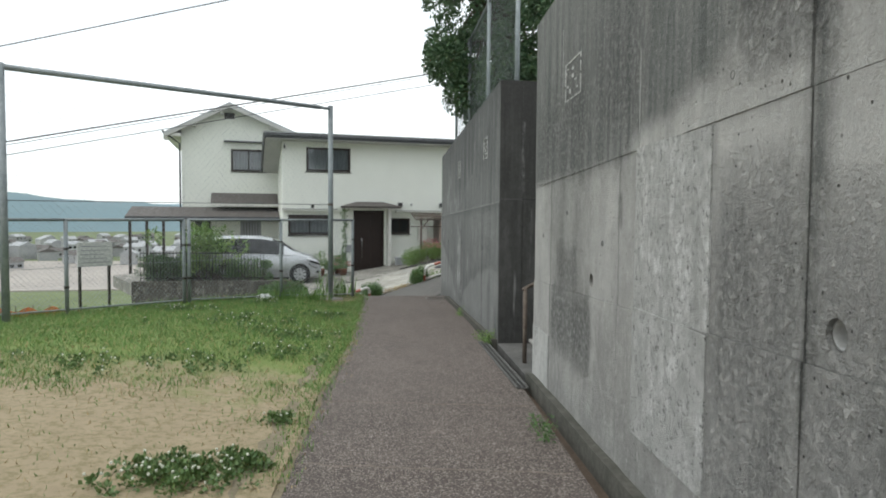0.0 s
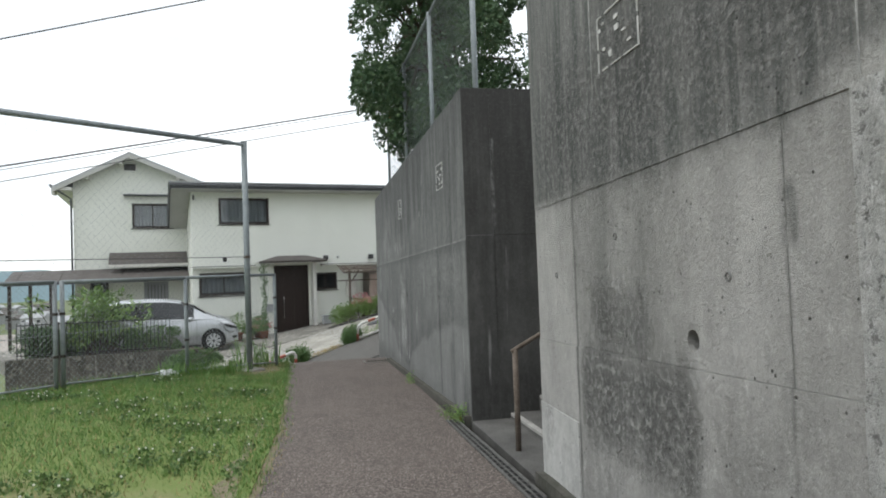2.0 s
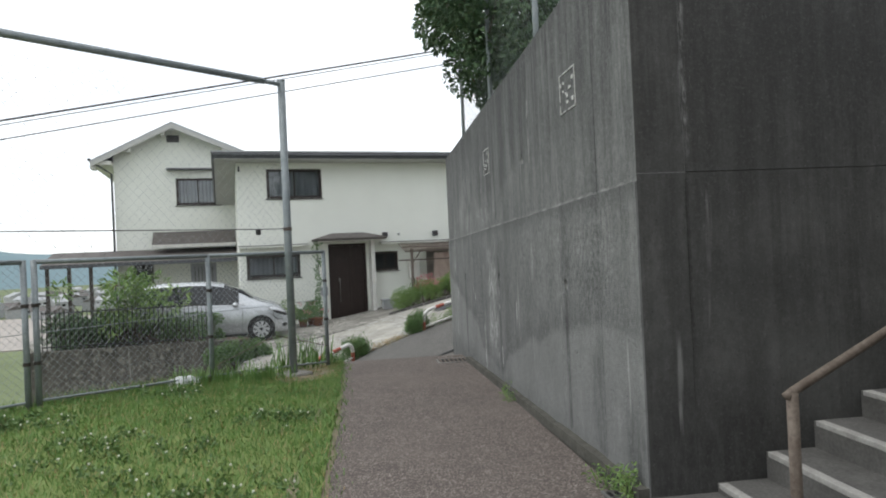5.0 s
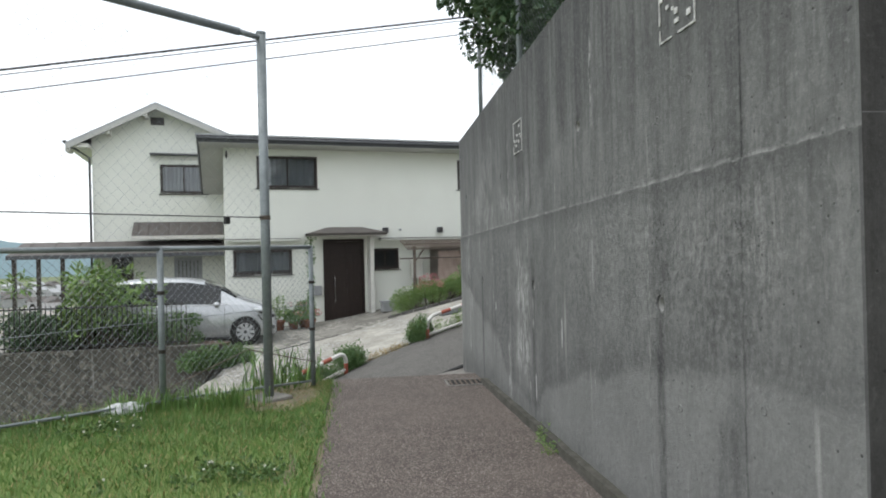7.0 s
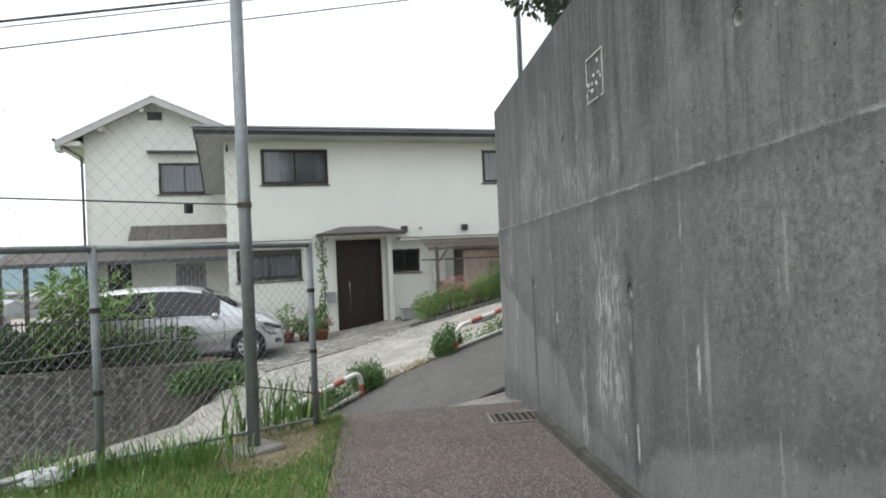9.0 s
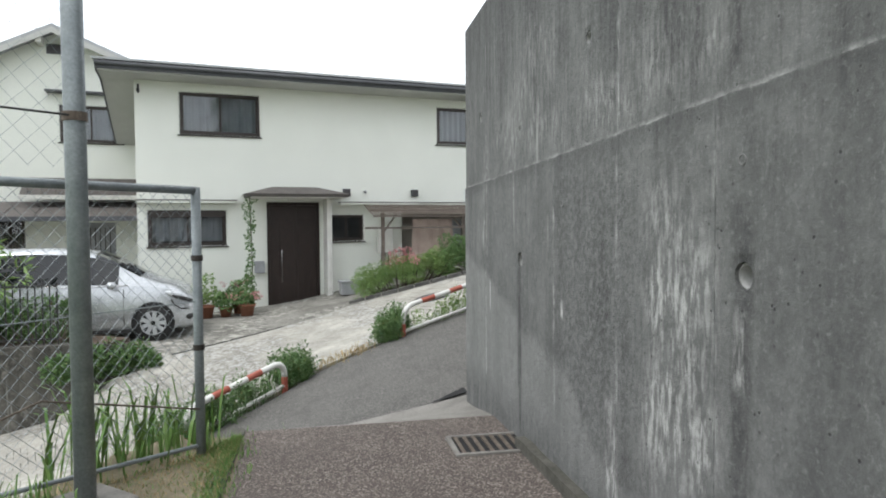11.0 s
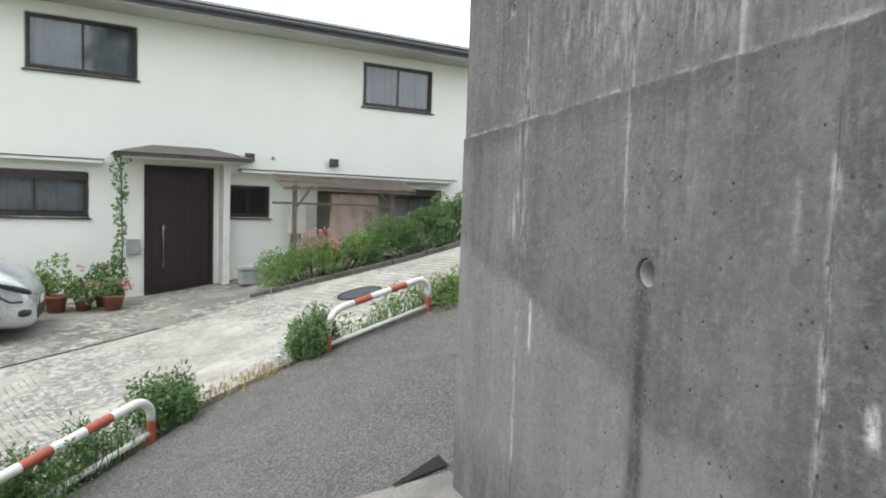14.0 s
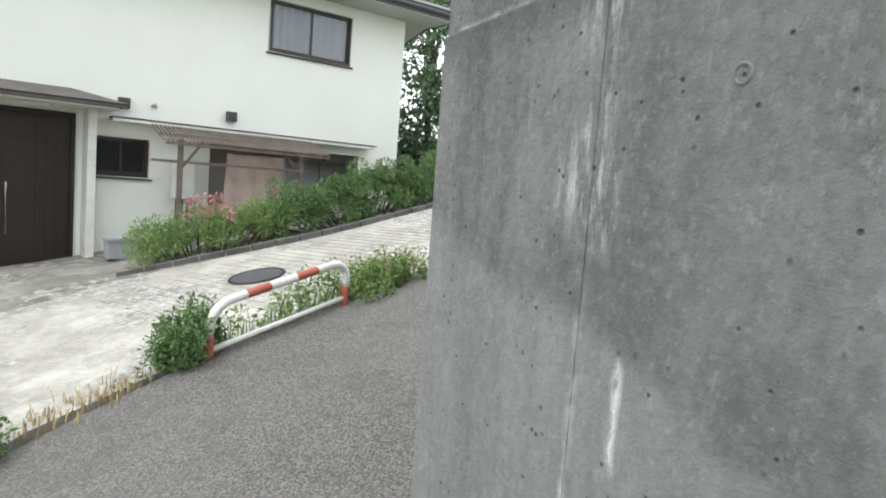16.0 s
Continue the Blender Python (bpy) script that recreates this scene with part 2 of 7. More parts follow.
    l.new(times_node(n, l, ramp_node(n, l, chips, 0.40, 0.62), where), h3.inputs[0])
    h3.inputs[1].default_value = -1.3
    l.new(h2.outputs[0], h3.inputs[2])
    bump_node(n, l, p, h3.outputs[0], rough_relief, depth)
    return m


def aggregate(name, tones, size, rough=0.85, bump=0.5, blotch=0.35):
    """Asphalt or gravel-faced paving: single stones of several tones in a binder, with larger worn areas."""
    m, n, l, p = material(name)
    co = coords(n)
    vor = n.new("ShaderNodeTexVoronoi")
    vor.inputs["Scale"].default_value = size
    l.new(co, vor.inputs["Vector"])
    rp = n.new("ShaderNodeValToRGB")
    rp.color_ramp.interpolation = "CONSTANT"
    for k, tone in enumerate(tones):
        e = rp.color_ramp.elements[k] if k < 2 else rp.color_ramp.elements.new(k / len(tones))
        e.position, e.color = k / len(tones), (*tone, 1)
    sepc = n.new("ShaderNodeSeparateColor")
    l.new(vor.outputs["Color"], sepc.inputs[0])
    l.new(sepc.outputs[0], rp.inputs["Fac"])
    mean = tuple(sum(t[i] for t in tones) / len(tones) for i in range(3))
    c = mix_node(n, l, ramp_node(n, l, noise_node(n, l, co, 0.7, 5.0), 0.35, 0.7, 0.0, blotch), rp.outputs["Color"], tuple(x * 1.45 for x in mean))
    c = mix_node(n, l, ramp_node(n, l, noise_node(n, l, co, 2.3, 5.0, 0.7), 0.5, 0.75, 0.0, 0.5), c, tuple(x * 0.55 for x in mean))
    c = mix_node(n, l, ramp_node(n, l, noise_node(n, l, co, 7.0, 4.0, 0.6, (1.0, 0.3, 1.0)), 0.66, 0.76, 0.0, 0.5), c, tuple(x * 2.0 for x in mean))
    l.new(c, p.inputs["Base Color"])
    p.inputs["Roughness"].default_value = rough
    inv = ramp_node(n, l, vor.outputs["Distance"], 0.0, 0.7, 1.0, 0.0)
    bump_node(n, l, p, inv, bump, 0.006)
    return m


def leaf_mat(name, a, b, trans=0.25):
    """Foliage: tone differs from leaf to leaf."""
    m, n, l, p = material(name)
    geo = n.new("ShaderNodeNewGeometry")
    c = mix_node(n, l, geo.outputs["Random Per Island"], a, b)
    c = mix_node(n, l, ramp_node(n, l, noise_node(n, l, coords(n), 1.8), 0.35, 0.7, 0.0, 0.55), c, tuple(x * 0.6 for x in a))
    l.new(c, p.inputs["Base Color"])
    p.inputs["Roughness"].default_value = 0.55
    p.inputs["Transmission Weight"].default_value = 0.0
    p.inputs["Subsurface Weight"].default_value = trans * 0.3
    return m


def glass_mat(name, tint, rough=0.05):
    m, n, l, p = material(name)
    co = coords(n)
    l.new(mix_node(n, l, ramp_node(n, l, noise_node(n, l, co, 2.5), 0.35, 0.65), tint, tuple(x * 0.5 for x in tint)), p.inputs["Base Color"])
    p.inputs["Roughness"].default_value = rough
    p.inputs["Specular IOR Level"].default_value = 0.6
    return m


# wear that has its place on a wall: kind, from and to along it, from and to up it, softness, share
FAR_MARKS = [
    ("white", 4.848, 4.872, -0.2, 2.95, 0.02, 0.61), ("white", 4.070, 4.092, 0.1, 1.86, 0.02, 0.61), ("white", 3.212, 3.232, 0.3, 2.05, 0.02, 0.48),
    ("white", 2.366, 2.386, 0.1, 1.9, 0.02, 0.41), ("white", 2.352, 2.392, 2.35, 3.1, 0.03, 0.68), ("white", 1.522, 1.538, 0.2, 2.9, 0.02, 0.54),
    ("white", 1.46, 1.58, 1.55, 1.95, 0.06, 0.7), ("white", 5.698, 5.722, 0.2, 2.9, 0.02, 0.68), ("white", 6.520, 6.540, 1.25, 2.5, 0.02, 0.54),
    ("white", 7.350, 7.372, 0.0, 2.9, 0.02, 0.61), ("white", 7.30, 7.46, 1.2, 2.0, 0.08, 0.6), ("white", 4.10, 4.58, 0.35, 1.5, 0.16, 0.8),
    ("white", 4.0, 7.1, 1.86, 2.14, 0.16, 0.42), ("white", 4.86, 4.99, -0.1, 0.55, 0.05, 0.8), ("white", 3.90, 3.97, 0.85, 1.1, 0.03, 0.61),
    ("white", 0.1, 1.2, 1.3, 1.9, 0.4, 0.3), ("white", 5.72, 6.5, 2.0, 2.7, 0.3, 0.35),
    ("lime", 7.212, 7.230, 0.71, 0.94, 0.02, 0.9), ("lime", 5.568, 5.594, 0.86, 0.95, 0.02, 0.95), ("lime", 3.078, 3.098, 0.78, 0.99, 0.02, 0.95),
    ("lime", 3.87, 3.90, 0.2, 0.42, 0.02, 0.7), ("lime", 5.80, 5.82, 1.26, 1.45, 0.02, 0.2),
    ("dark", 3.93, 4.04, 1.9, 3.45, 0.06, 0.8), ("dark", 4.18, 4.5, 1.95, 2.5, 0.12, 0.55), ("dark", 2.50, 2.66, 2.4, 3.4, 0.08, 0.6), ("dark", 2.9, 3.15, 2.4, 3.4, 0.1, 0.6),
    ("dark", 3.4, 3.7, 2.2, 3.4, 0.12, 0.6), ("dark", 5.5, 5.68, 2.3, 3.4, 0.1, 0.5), ("dark", 6.365, 6.455, -0.1, 1.13, 0.04, 0.75),
    ("dark", 1.365, 1.445, 0.1, 1.22, 0.03, 0.75), ("dark", 3.88, 3.98, 0.0, 1.45, 0.04, 0.7), ("dark", 0.638, 0.652, 0.1, 3.3, 0.015, 0.9), ("dark", 0.66, 0.86, 0.0, 0.85, 0.1, 0.5),
    ("dark", 0.0, 0.3, -0.2, 0.55, 0.15, 0.7), ("dark", 0.6, 8.2, -0.3, 0.10, 0.12, 0.5), ("dark", 7.3, 8.2, -0.6, 0.08, 0.15, 0.6),
    ("rough", 0.0, 9.0, -1.0, 4.0, 0.1, 0.14), ("rough", 0.3, 3.0, 1.0, 1.95, 0.5, 0.45), ("rough", 4.6, 5.7, 0.2, 1.85, 0.5, 0.4),
]
CUTS = [0.0, 0.645, 1.53, 2.375, 3.22, 4.08, 4.86, 5.71, 6.53, 7.36, 8.14]
FAR_COAT = [(-0.2, 0.98), (0.75, 1.0), (1.5, 0.88), (2.35, 0.69), (3.5, 0.41), (3.9, 0.12), (4.9, 0.18), (5.67, 0.58), (6.26, 0.68), (6.84, 0.84), (7.58, 1.04), (8.3, 1.2)]
NEAR_MARKS = [
    ("dark", -4.425, -4.385, 1.0, 3.6, 0.03, 0.95), ("dark", -4.50, -4.38, 1.75, 2.4, 0.08, 0.8), ("dark", -4.46, -4.39, 1.25, 1.9, 0.04, 0.7), ("dark", -0.735, -0.705, -0.2, 2.02, 0.02, 0.8), ("dark", -2.578, -2.562, 0.2, 2.0, 0.015, 0.5),
    ("dark", -2.62, -2.55, 1.65, 1.85, 0.03, 0.8), ("dark", -2.0, -0.78, 0.66, 1.15, 0.14, 0.38), ("dark", -14.0, 0.1, -0.4, 0.28, 0.15, 0.35), ("dark", -1.75, -0.8, 1.16, 2.0, 0.4, 0.25),
    ("light", -0.70, 0.1, 0.68, 2.0, 0.05, 0.3), ("light", -2.85, -2.0, 1.15, 2.02, 0.15, 0.2), ("light", -4.4, -2.5, 2.05, 2.20, 0.1, 0.6), ("light", -14.0, -4.42, 0.2, 2.2, 0.3, 0.8), ("light", -4.38, -3.76, 0.2, 2.1, 0.1, 0.7),
    ("rough", -14.0, 0.1, -0.6, 4.0, 0.1, 0.10), ("rough", -1.62, -0.95, 1.16, 1.46, 0.15, 1.0), ("rough", -2.0, -0.8, 0.66, 1.14, 0.12, 1.0), ("rough", -4.36, -3.78, 0.5, 1.85, 0.2, 1.0), ("rough", -8.0, -4.42, 0.3, 1.7, 0.25, 1.0),
    ("rough", -4.5, -3.95, 2.28, 2.6, 0.15, 1.0), ("rough", -1.9, -0.1, 2.1, 2.8, 0.4, 0.8), ("rough", -3.0, -1.9, 2.1, 3.0, 0.4, 0.5), ("rough", -6.5, -5.0, 2.2, 3.0, 0.4, 0.7), ("rough", -13.0, -9.0, 0.3, 1.9, 0.4, 0.9),
]
NEAR_CROWN = [(-14.0, 2.7), (-6.0, 2.75), (-4.4, 2.55), (-3.6, 2.28), (-2.87, 2.14), (-2.5, 2.04), (-1.7, 2.02), (0.1, 2.03)]
RETURN_MARKS = [
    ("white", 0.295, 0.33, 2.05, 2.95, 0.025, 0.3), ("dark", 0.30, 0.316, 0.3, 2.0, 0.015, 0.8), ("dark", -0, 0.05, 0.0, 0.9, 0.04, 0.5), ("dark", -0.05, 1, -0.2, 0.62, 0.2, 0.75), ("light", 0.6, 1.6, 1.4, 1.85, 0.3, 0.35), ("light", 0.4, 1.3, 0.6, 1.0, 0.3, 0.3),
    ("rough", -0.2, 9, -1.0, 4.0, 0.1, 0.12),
]
M = {
    "wall_near": concrete("concrete_weathered", (0.40, 0.394, 0.374), (0.315, 0.31, 0.292), (0.085, 0.092, 0.086), 2.0, 3.3, 1.0, 0.4, 0.22, 24.0, NEAR_MARKS, crown=NEAR_CROWN, depth=0.024),
    "wall_far": concrete("concrete_streaked", (0.208, 0.211, 0.203), (0.154, 0.157, 0.152), (0.036, 0.036, 0.037), 2.0, 4.0, 0.6, 0.5, 0.5, 22.0, FAR_MARKS, FAR_COAT, (-0.2, 8.4), seam=(1.909, -0.0203)),
    # darker concrete for the return: its stains, plus the shade between the walls
    "wall_return": concrete("concrete_stained_shaded", (0.105, 0.104, 0.098), (0.062, 0.062, 0.058), (0.03, 0.029, 0.027), 1.2, 3.4, 0.5, 0.35, 0.3, 20.0, RETURN_MARKS),
    "paint": None,
    "chalk": plain("white_sealant", (0.72, 0.72, 0.70), (0.5, 0.5, 0.48), 30.0, 0.8, 0.2),
    "lime": plain("lime_run", (0.46, 0.46, 0.445), (0.28, 0.28, 0.27), 20.0, 0.85, 0.3),
    "footing": plain("mossy_footing", (0.115, 0.108, 0.092), (0.055, 0.055, 0.043), 5.0, 0.92, 0.6, 30.0),
    "coat": concrete("pale_repair_coat", (0.50, 0.50, 0.48), (0.40, 0.40, 0.38), (0.14, 0.135, 0.125), 6.0, 8.0, 0.6, 0.6, 0.4, 30.0),
    "tie": plain("tie_scar_mortar", (0.21, 0.21, 0.205), (0.15, 0.15, 0.145), 20.0, 0.9, 0.3),
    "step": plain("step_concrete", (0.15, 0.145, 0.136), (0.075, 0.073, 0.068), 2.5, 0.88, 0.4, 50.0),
    "nosing": plain("worn_nosing", (0.46, 0.45, 0.42), (0.30, 0.29, 0.27), 9.0, 0.85, 0.3),
    "path": aggregate("brown_paving", [(0.088, 0.067, 0.057), (0.135, 0.108, 0.094), (0.046, 0.036, 0.031), (0.30, 0.265, 0.235), (0.074, 0.059, 0.051), (0.115, 0.092, 0.079)], 105.0, bump=0.7),
    "road": aggregate("grey_asphalt", [(0.092, 0.089, 0.082), (0.13, 0.125, 0.116), (0.058, 0.056, 0.052), (0.20, 0.19, 0.175)], 90.0, bump=0.8),
    "drive": concrete("broom_concrete", (0.56, 0.54, 0.48), (0.42, 0.40, 0.35), (0.15, 0.14, 0.12), 20.0, 24.0, 0.7, 0.5, 0.35, 12.0, pools=0.35),
    "apron": concrete("stained_concrete", (0.40, 0.385, 0.345), (0.23, 0.22, 0.195), (0.09, 0.085, 0.075), 20.0, 24.0, 0.7, 0.6, 0.5, 6.0, pools=0.6),
    "ramp": plain("ramp_concrete", (0.30, 0.285, 0.26), (0.18, 0.17, 0.155), 2.0, 0.9, 0.4, 35.0),
    "seam": plain("dusty_seam", (0.26, 0.22, 0.19), (0.15, 0.125, 0.108), 14.0, 0.95, 0.4),
    "lawn": None,
    "render": plain("cream_render", (0.83, 0.845, 0.78), (0.78, 0.795, 0.73), 0.8, 0.9, 0.25, 120.0),
    "soffit": plain("grey_soffit", (0.52, 0.52, 0.50), (0.44, 0.44, 0.42), 1.0, 0.8, 0.05),
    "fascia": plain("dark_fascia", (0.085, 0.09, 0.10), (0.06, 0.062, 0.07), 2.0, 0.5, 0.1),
    "roofing": plain("roof_sheet", (0.42, 0.43, 0.44), (0.34, 0.35, 0.36), 1.5, 0.5, 0.1),
    "tile": plain("brown_slate", (0.14, 0.125, 0.115), (0.09, 0.08, 0.075), 4.0, 0.7, 0.3, 30.0),
    "frame": plain("bronze_aluminium", (0.055, 0.045, 0.04), (0.04, 0.033, 0.03), 5.0, 0.45, 0.05, metal=0.3),
    "wood": plain("dark_door_timber", (0.026, 0.014, 0.011), (0.015, 0.008, 0.0065), 6.0, 0.40, 0.2, 40.0),
    "oldwood": plain("weathered_timber", (0.20, 0.165, 0.14), (0.125, 0.10, 0.085), 5.0, 0.85, 0.4, 40.0),
    "whitepost": plain("white_post", (0.74, 0.73, 0.68), (0.6, 0.59, 0.55), 3.0, 0.7, 0.1),
    "glass": glass_mat("window_glass", (0.05, 0.055, 0.06)),
    "darkglass": glass_mat("car_glass", (0.012, 0.014, 0.016)),
    "curtain": plain("net_curtain", (0.50, 0.51, 0.53), (0.34, 0.35, 0.37), 3.0, 0.9, 0.1),
    "steel": plain("galvanised_steel", (0.30, 0.33, 0.34), (0.21, 0.235, 0.245), 8.0, 0.5, 0.1, metal=0.35),
    "grating": plain("dull_grating_steel", (0.16, 0.16, 0.15), (0.09, 0.085, 0.08), 8.0, 0.7, 0.2, metal=0.2),
    "rust": plain("rusty_steel", (0.20, 0.165, 0.135), (0.10, 0.075, 0.058), 10.0, 0.75, 0.3, metal=0.2),
    "black": plain("black_iron", (0.03, 0.03, 0.03), (0.02, 0.02, 0.02), 8.0, 0.55, 0.2),
    "rubber": plain("tyre_rubber", (0.022, 0.022, 0.022), (0.015, 0.015, 0.015), 8.0, 0.8, 0.2),
    "silver": plain("silver_car_paint", (0.60, 0.62, 0.64), (0.56, 0.58, 0.60), 3.0, 0.22, 0.0, metal=0.5),
    "chrome": plain("chrome", (0.75, 0.75, 0.75), (0.65, 0.65, 0.65), 6.0, 0.2, 0.0, metal=1.0),
    "wheel": plain("silver_wheel_paint", (0.55, 0.56, 0.57), (0.45, 0.46, 0.47), 9.0, 0.35, 0.0, metal=0.15),
    "lens": plain("lamp_lens", (0.7, 0.72, 0.74), (0.5, 0.52, 0.55), 12.0, 0.12, 0.0),
    "white": plain("white_pipe_paint", (0.80, 0.80, 0.77), (0.68, 0.67, 0.63), 9.0, 0.5, 0.15),
    "red": plain("faded_red_paint", (0.46, 0.13, 0.085), (0.36, 0.09, 0.06), 9.0, 0.6, 0.2),
    "pvc": plain("grey_drain_pipe", (0.34, 0.34, 0.33), (0.25, 0.25, 0.24), 9.0, 0.6, 0.1),
    # near-black: the shade inside pipes, joints, troughs and wheel arches, as colour
    "hole": plain("recess_shade_black", (0.02, 0.02, 0.02), (0.012, 0.012, 0.012), 9.0, 0.95, 0.1),
    "bark": plain("bark", (0.10, 0.08, 0.06), (0.06, 0.045, 0.035), 5.0, 0.95, 0.8, 25.0, dist=0.02),
    "leaf_dark": leaf_mat("evergreen_leaves", (0.048, 0.10, 0.045), (0.125, 0.20, 0.09)),
    "leaf_mid": leaf_mat("shrub_leaves", (0.075, 0.155, 0.045), (0.15, 0.25, 0.08)),
    "leaf_light": leaf_mat("young_leaves", (0.13, 0.23, 0.055), (0.24, 0.35, 0.11)),
    "blade": leaf_mat("grass_blades", (0.11, 0.22, 0.048), (0.22, 0.345, 0.10)),
    "straw": leaf_mat("dry_grass", (0.50, 0.39, 0.20), (0.36, 0.27, 0.14)),
    "clover": leaf_mat("clover_leaves", (0.09, 0.165, 0.05), (0.17, 0.25, 0.085)),
    "flower": plain("white_clover_flowers", (0.75, 0.74, 0.66), (0.6, 0.6, 0.5), 30.0, 0.9, 0.0),
    "pink": plain("pink_petals", (0.62, 0.30, 0.29), (0.52, 0.22, 0.25), 30.0, 0.8, 0.0),
    "verge": plain("trodden_dirt", (0.27, 0.225, 0.155), (0.17, 0.145, 0.09), 4.0, 0.95, 0.6, 25.0, dist=0.01),
    "soil": plain("garden_soil", (0.12, 0.085, 0.06), (0.07, 0.05, 0.035), 4.0, 0.95, 0.6, 40.0),
    "blockwall": concrete("stained_bed_wall", (0.17, 0.16, 0.14), (0.105, 0.098, 0.085), (0.036, 0.034, 0.028), 1.2, 3.0, 0.9, 0.5, 0.4, 9.0, pools=0.5),
    "terracotta": plain("terracotta", (0.34, 0.15, 0.09), (0.24, 0.10, 0.06), 6.0, 0.85, 0.2),
    "plastic": plain("grey_plastic", (0.36, 0.37, 0.38), (0.28, 0.29, 0.30), 5.0, 0.5, 0.05),
    "bag": plain("white_plastic_bag", (0.72, 0.73, 0.73), (0.55, 0.56, 0.57), 8.0, 0.5, 0.3),
    "sheet": plain("beige_plastic_sheet", (0.50, 0.40, 0.34), (0.40, 0.30, 0.26), 4.0, 0.6, 0.3),
    "beigewall": plain("beige_wall", (0.44, 0.41, 0.36), (0.36, 0.33, 0.29), 1.5, 0.9, 0.2),
    "cable": plain("black_cable", (0.05, 0.05, 0.052), (0.035, 0.035, 0.037), 5.0, 0.6, 0.0),
    "orange": plain("orange_netting", (0.55, 0.17, 0.05), (0.42, 0.12, 0.04), 5.0, 0.8, 0.2),
    "blue": plain("blue_tarpaulin", (0.04, 0.14, 0.42), (0.03, 0.10, 0.32), 5.0, 0.5, 0.2),
    "sand": plain("pale_bare_ground", (0.42, 0.38, 0.34), (0.34, 0.31, 0.28), 0.02, 0.95, 0.0, 1.0),
    "town": plain("pale_town_walls", (0.55, 0.55, 0.54), (0.40, 0.41, 0.42), 0.05, 0.9, 0.0, 1.0, vary=0.8),
    "meadow": plain("dim_woodland_ground", (0.17, 0.21, 0.09), (0.11, 0.14, 0.06), 0.05, 0.95, 0.0, 0.9),
}


def lawn_mat():
    """Grass-green turf worn through to sandy soil near the start of the path."""
    m, n, l, p = material("worn_turf")
    co = coords(n)
    sep = n.new("ShaderNodeSeparateXYZ")
    l.new(co, sep.inputs[0])
    turf = mix_node(n, l, noise_node(n, l, co, 5.0, 5.0, 0.7), (0.13, 0.19, 0.045), (0.21, 0.25, 0.08))
    sand = mix_node(n, l, noise_node(n, l, co, 3.0, 5.0, 0.7), (0.40, 0.32, 0.21), (0.25, 0.20, 0.125))
    sand = mix_node(n, l, ramp_node(n, l, noise_node(n, l, co, 14.0, 5.0, 0.7), 0.47, 0.60, 0.0, 0.75), sand, (0.19, 0.165, 0.08))
    edge = n.new("ShaderNodeMath")
    edge.operation = "MULTIPLY_ADD"
    l.new(noise_node(n, l, co, 1.1, 5.0, 0.65), edge.inputs[0])
    edge.inputs[1].default_value = -5.5
    l.new(sep.outputs["Y"], edge.inputs[2])
    fac = ramp_node(n, l, edge.outputs[0], 2.1, 3.6)
    l.new(mix_node(n, l, fac, sand, turf), p.inputs["Base Color"])
    p.inputs["Roughness"].default_value = 0.95
    bump_node(n, l, p, noise_node(n, l, co, 30.0, 5.0, 0.7), 0.6, 0.02)
    return m


M["lawn"] = lawn_mat()


def flaky_paint():
    """Pale masonry paint rolled thinly over rough concrete, left in flecks and worn off elsewhere."""
    m, n, l, p = material("flaky_pale_paint")
    co = coords(n)
    base = mix_node(n, l, ramp_node(n, l, noise_node(n, l, co, 6.0, 5.0, 0.7), 0.35, 0.65), (0.46, 0.46, 0.44), (0.34, 0.34, 0.32))
    zone = ramp_node(n, l, noise_node(n, l, co, 3.0, 4.0, 0.6, (1.0, 1.0, 0.7)), 0.40, 0.62, 0.15, 1.0)
    fleck = ramp_node(n, l, noise_node(n, l, co, 17.0, 7.0, 0.8, (1.0, 1.0, 0.55)), 0.46, 0.58)
    c = mix_node(n, l, times_node(n, l, fleck, zone), base, (0.68, 0.68, 0.66))
    chips = noise_node(n, l, co, 27.0, 6.0, 0.75)
    c = mix_node(n, l, ramp_node(n, l, chips, 0.56, 0.62, 0.0, 0.8), c, (0.13, 0.128, 0.12))
    c = mix_node(n, l, ramp_node(n, l, noise_node(n, l, co, 9.0, 5.0, 0.7, (1.0, 1.0, 0.1)), 0.54, 0.7, 0.0, 0.5), c, (0.30, 0.298, 0.28))
    l.new(c, p.inputs["Base Color"])
    p.inputs["Roughness"].default_value = 0.88
    bump_node(n, l, p, ramp_node(n, l, chips, 0.35, 0.7, 1.0, 0.0), 0.9, 0.014)
    return m


M["paint"] = flaky_paint()


# ---- building blocks ----
def part(name, bm, mat, parent=None, label="", smooth=False):
    """Links a bmesh, in plan units, as one mesh object under a thing or a part."""
    bmesh.ops.recalc_face_normals(bm, faces=bm.faces)
    bm.transform(Matrix.Scale(K, 4))
    me = bpy.data.meshes.new(name)
    bm.to_mesh(me)
    bm.free()
    if smooth:
        me.polygons.foreach_set("use_smooth", [True] * len(me.polygons))
    me.materials.append(mat)
    ob = new(name, me)
    ob.parent = parent
    return tagged(ob, label=label)


def soup(name, verts, faces, mat, parent=None, label=""):
    """As part(), for many small pieces joined."""
    me = bpy.data.meshes.new(name)
    me.from_pydata([(x * K, y * K, z * K) for x, y, z in verts], [], faces)
    me.materials.append(mat)
    ob = new(name, me)
    ob.parent = parent
    return tagged(ob, label=label)


def thing(name, x, y, z, rz=0.0, label="", category="", group="", kind="", rx=0.0, ry=0.0):
    ob = new(name)
    ob.empty_display_size = 0.1
    ob.matrix_basis = pose(x * K, y * K, z * K, rx, ry, rz)
    return tagged(ob, label, category, group, kind)


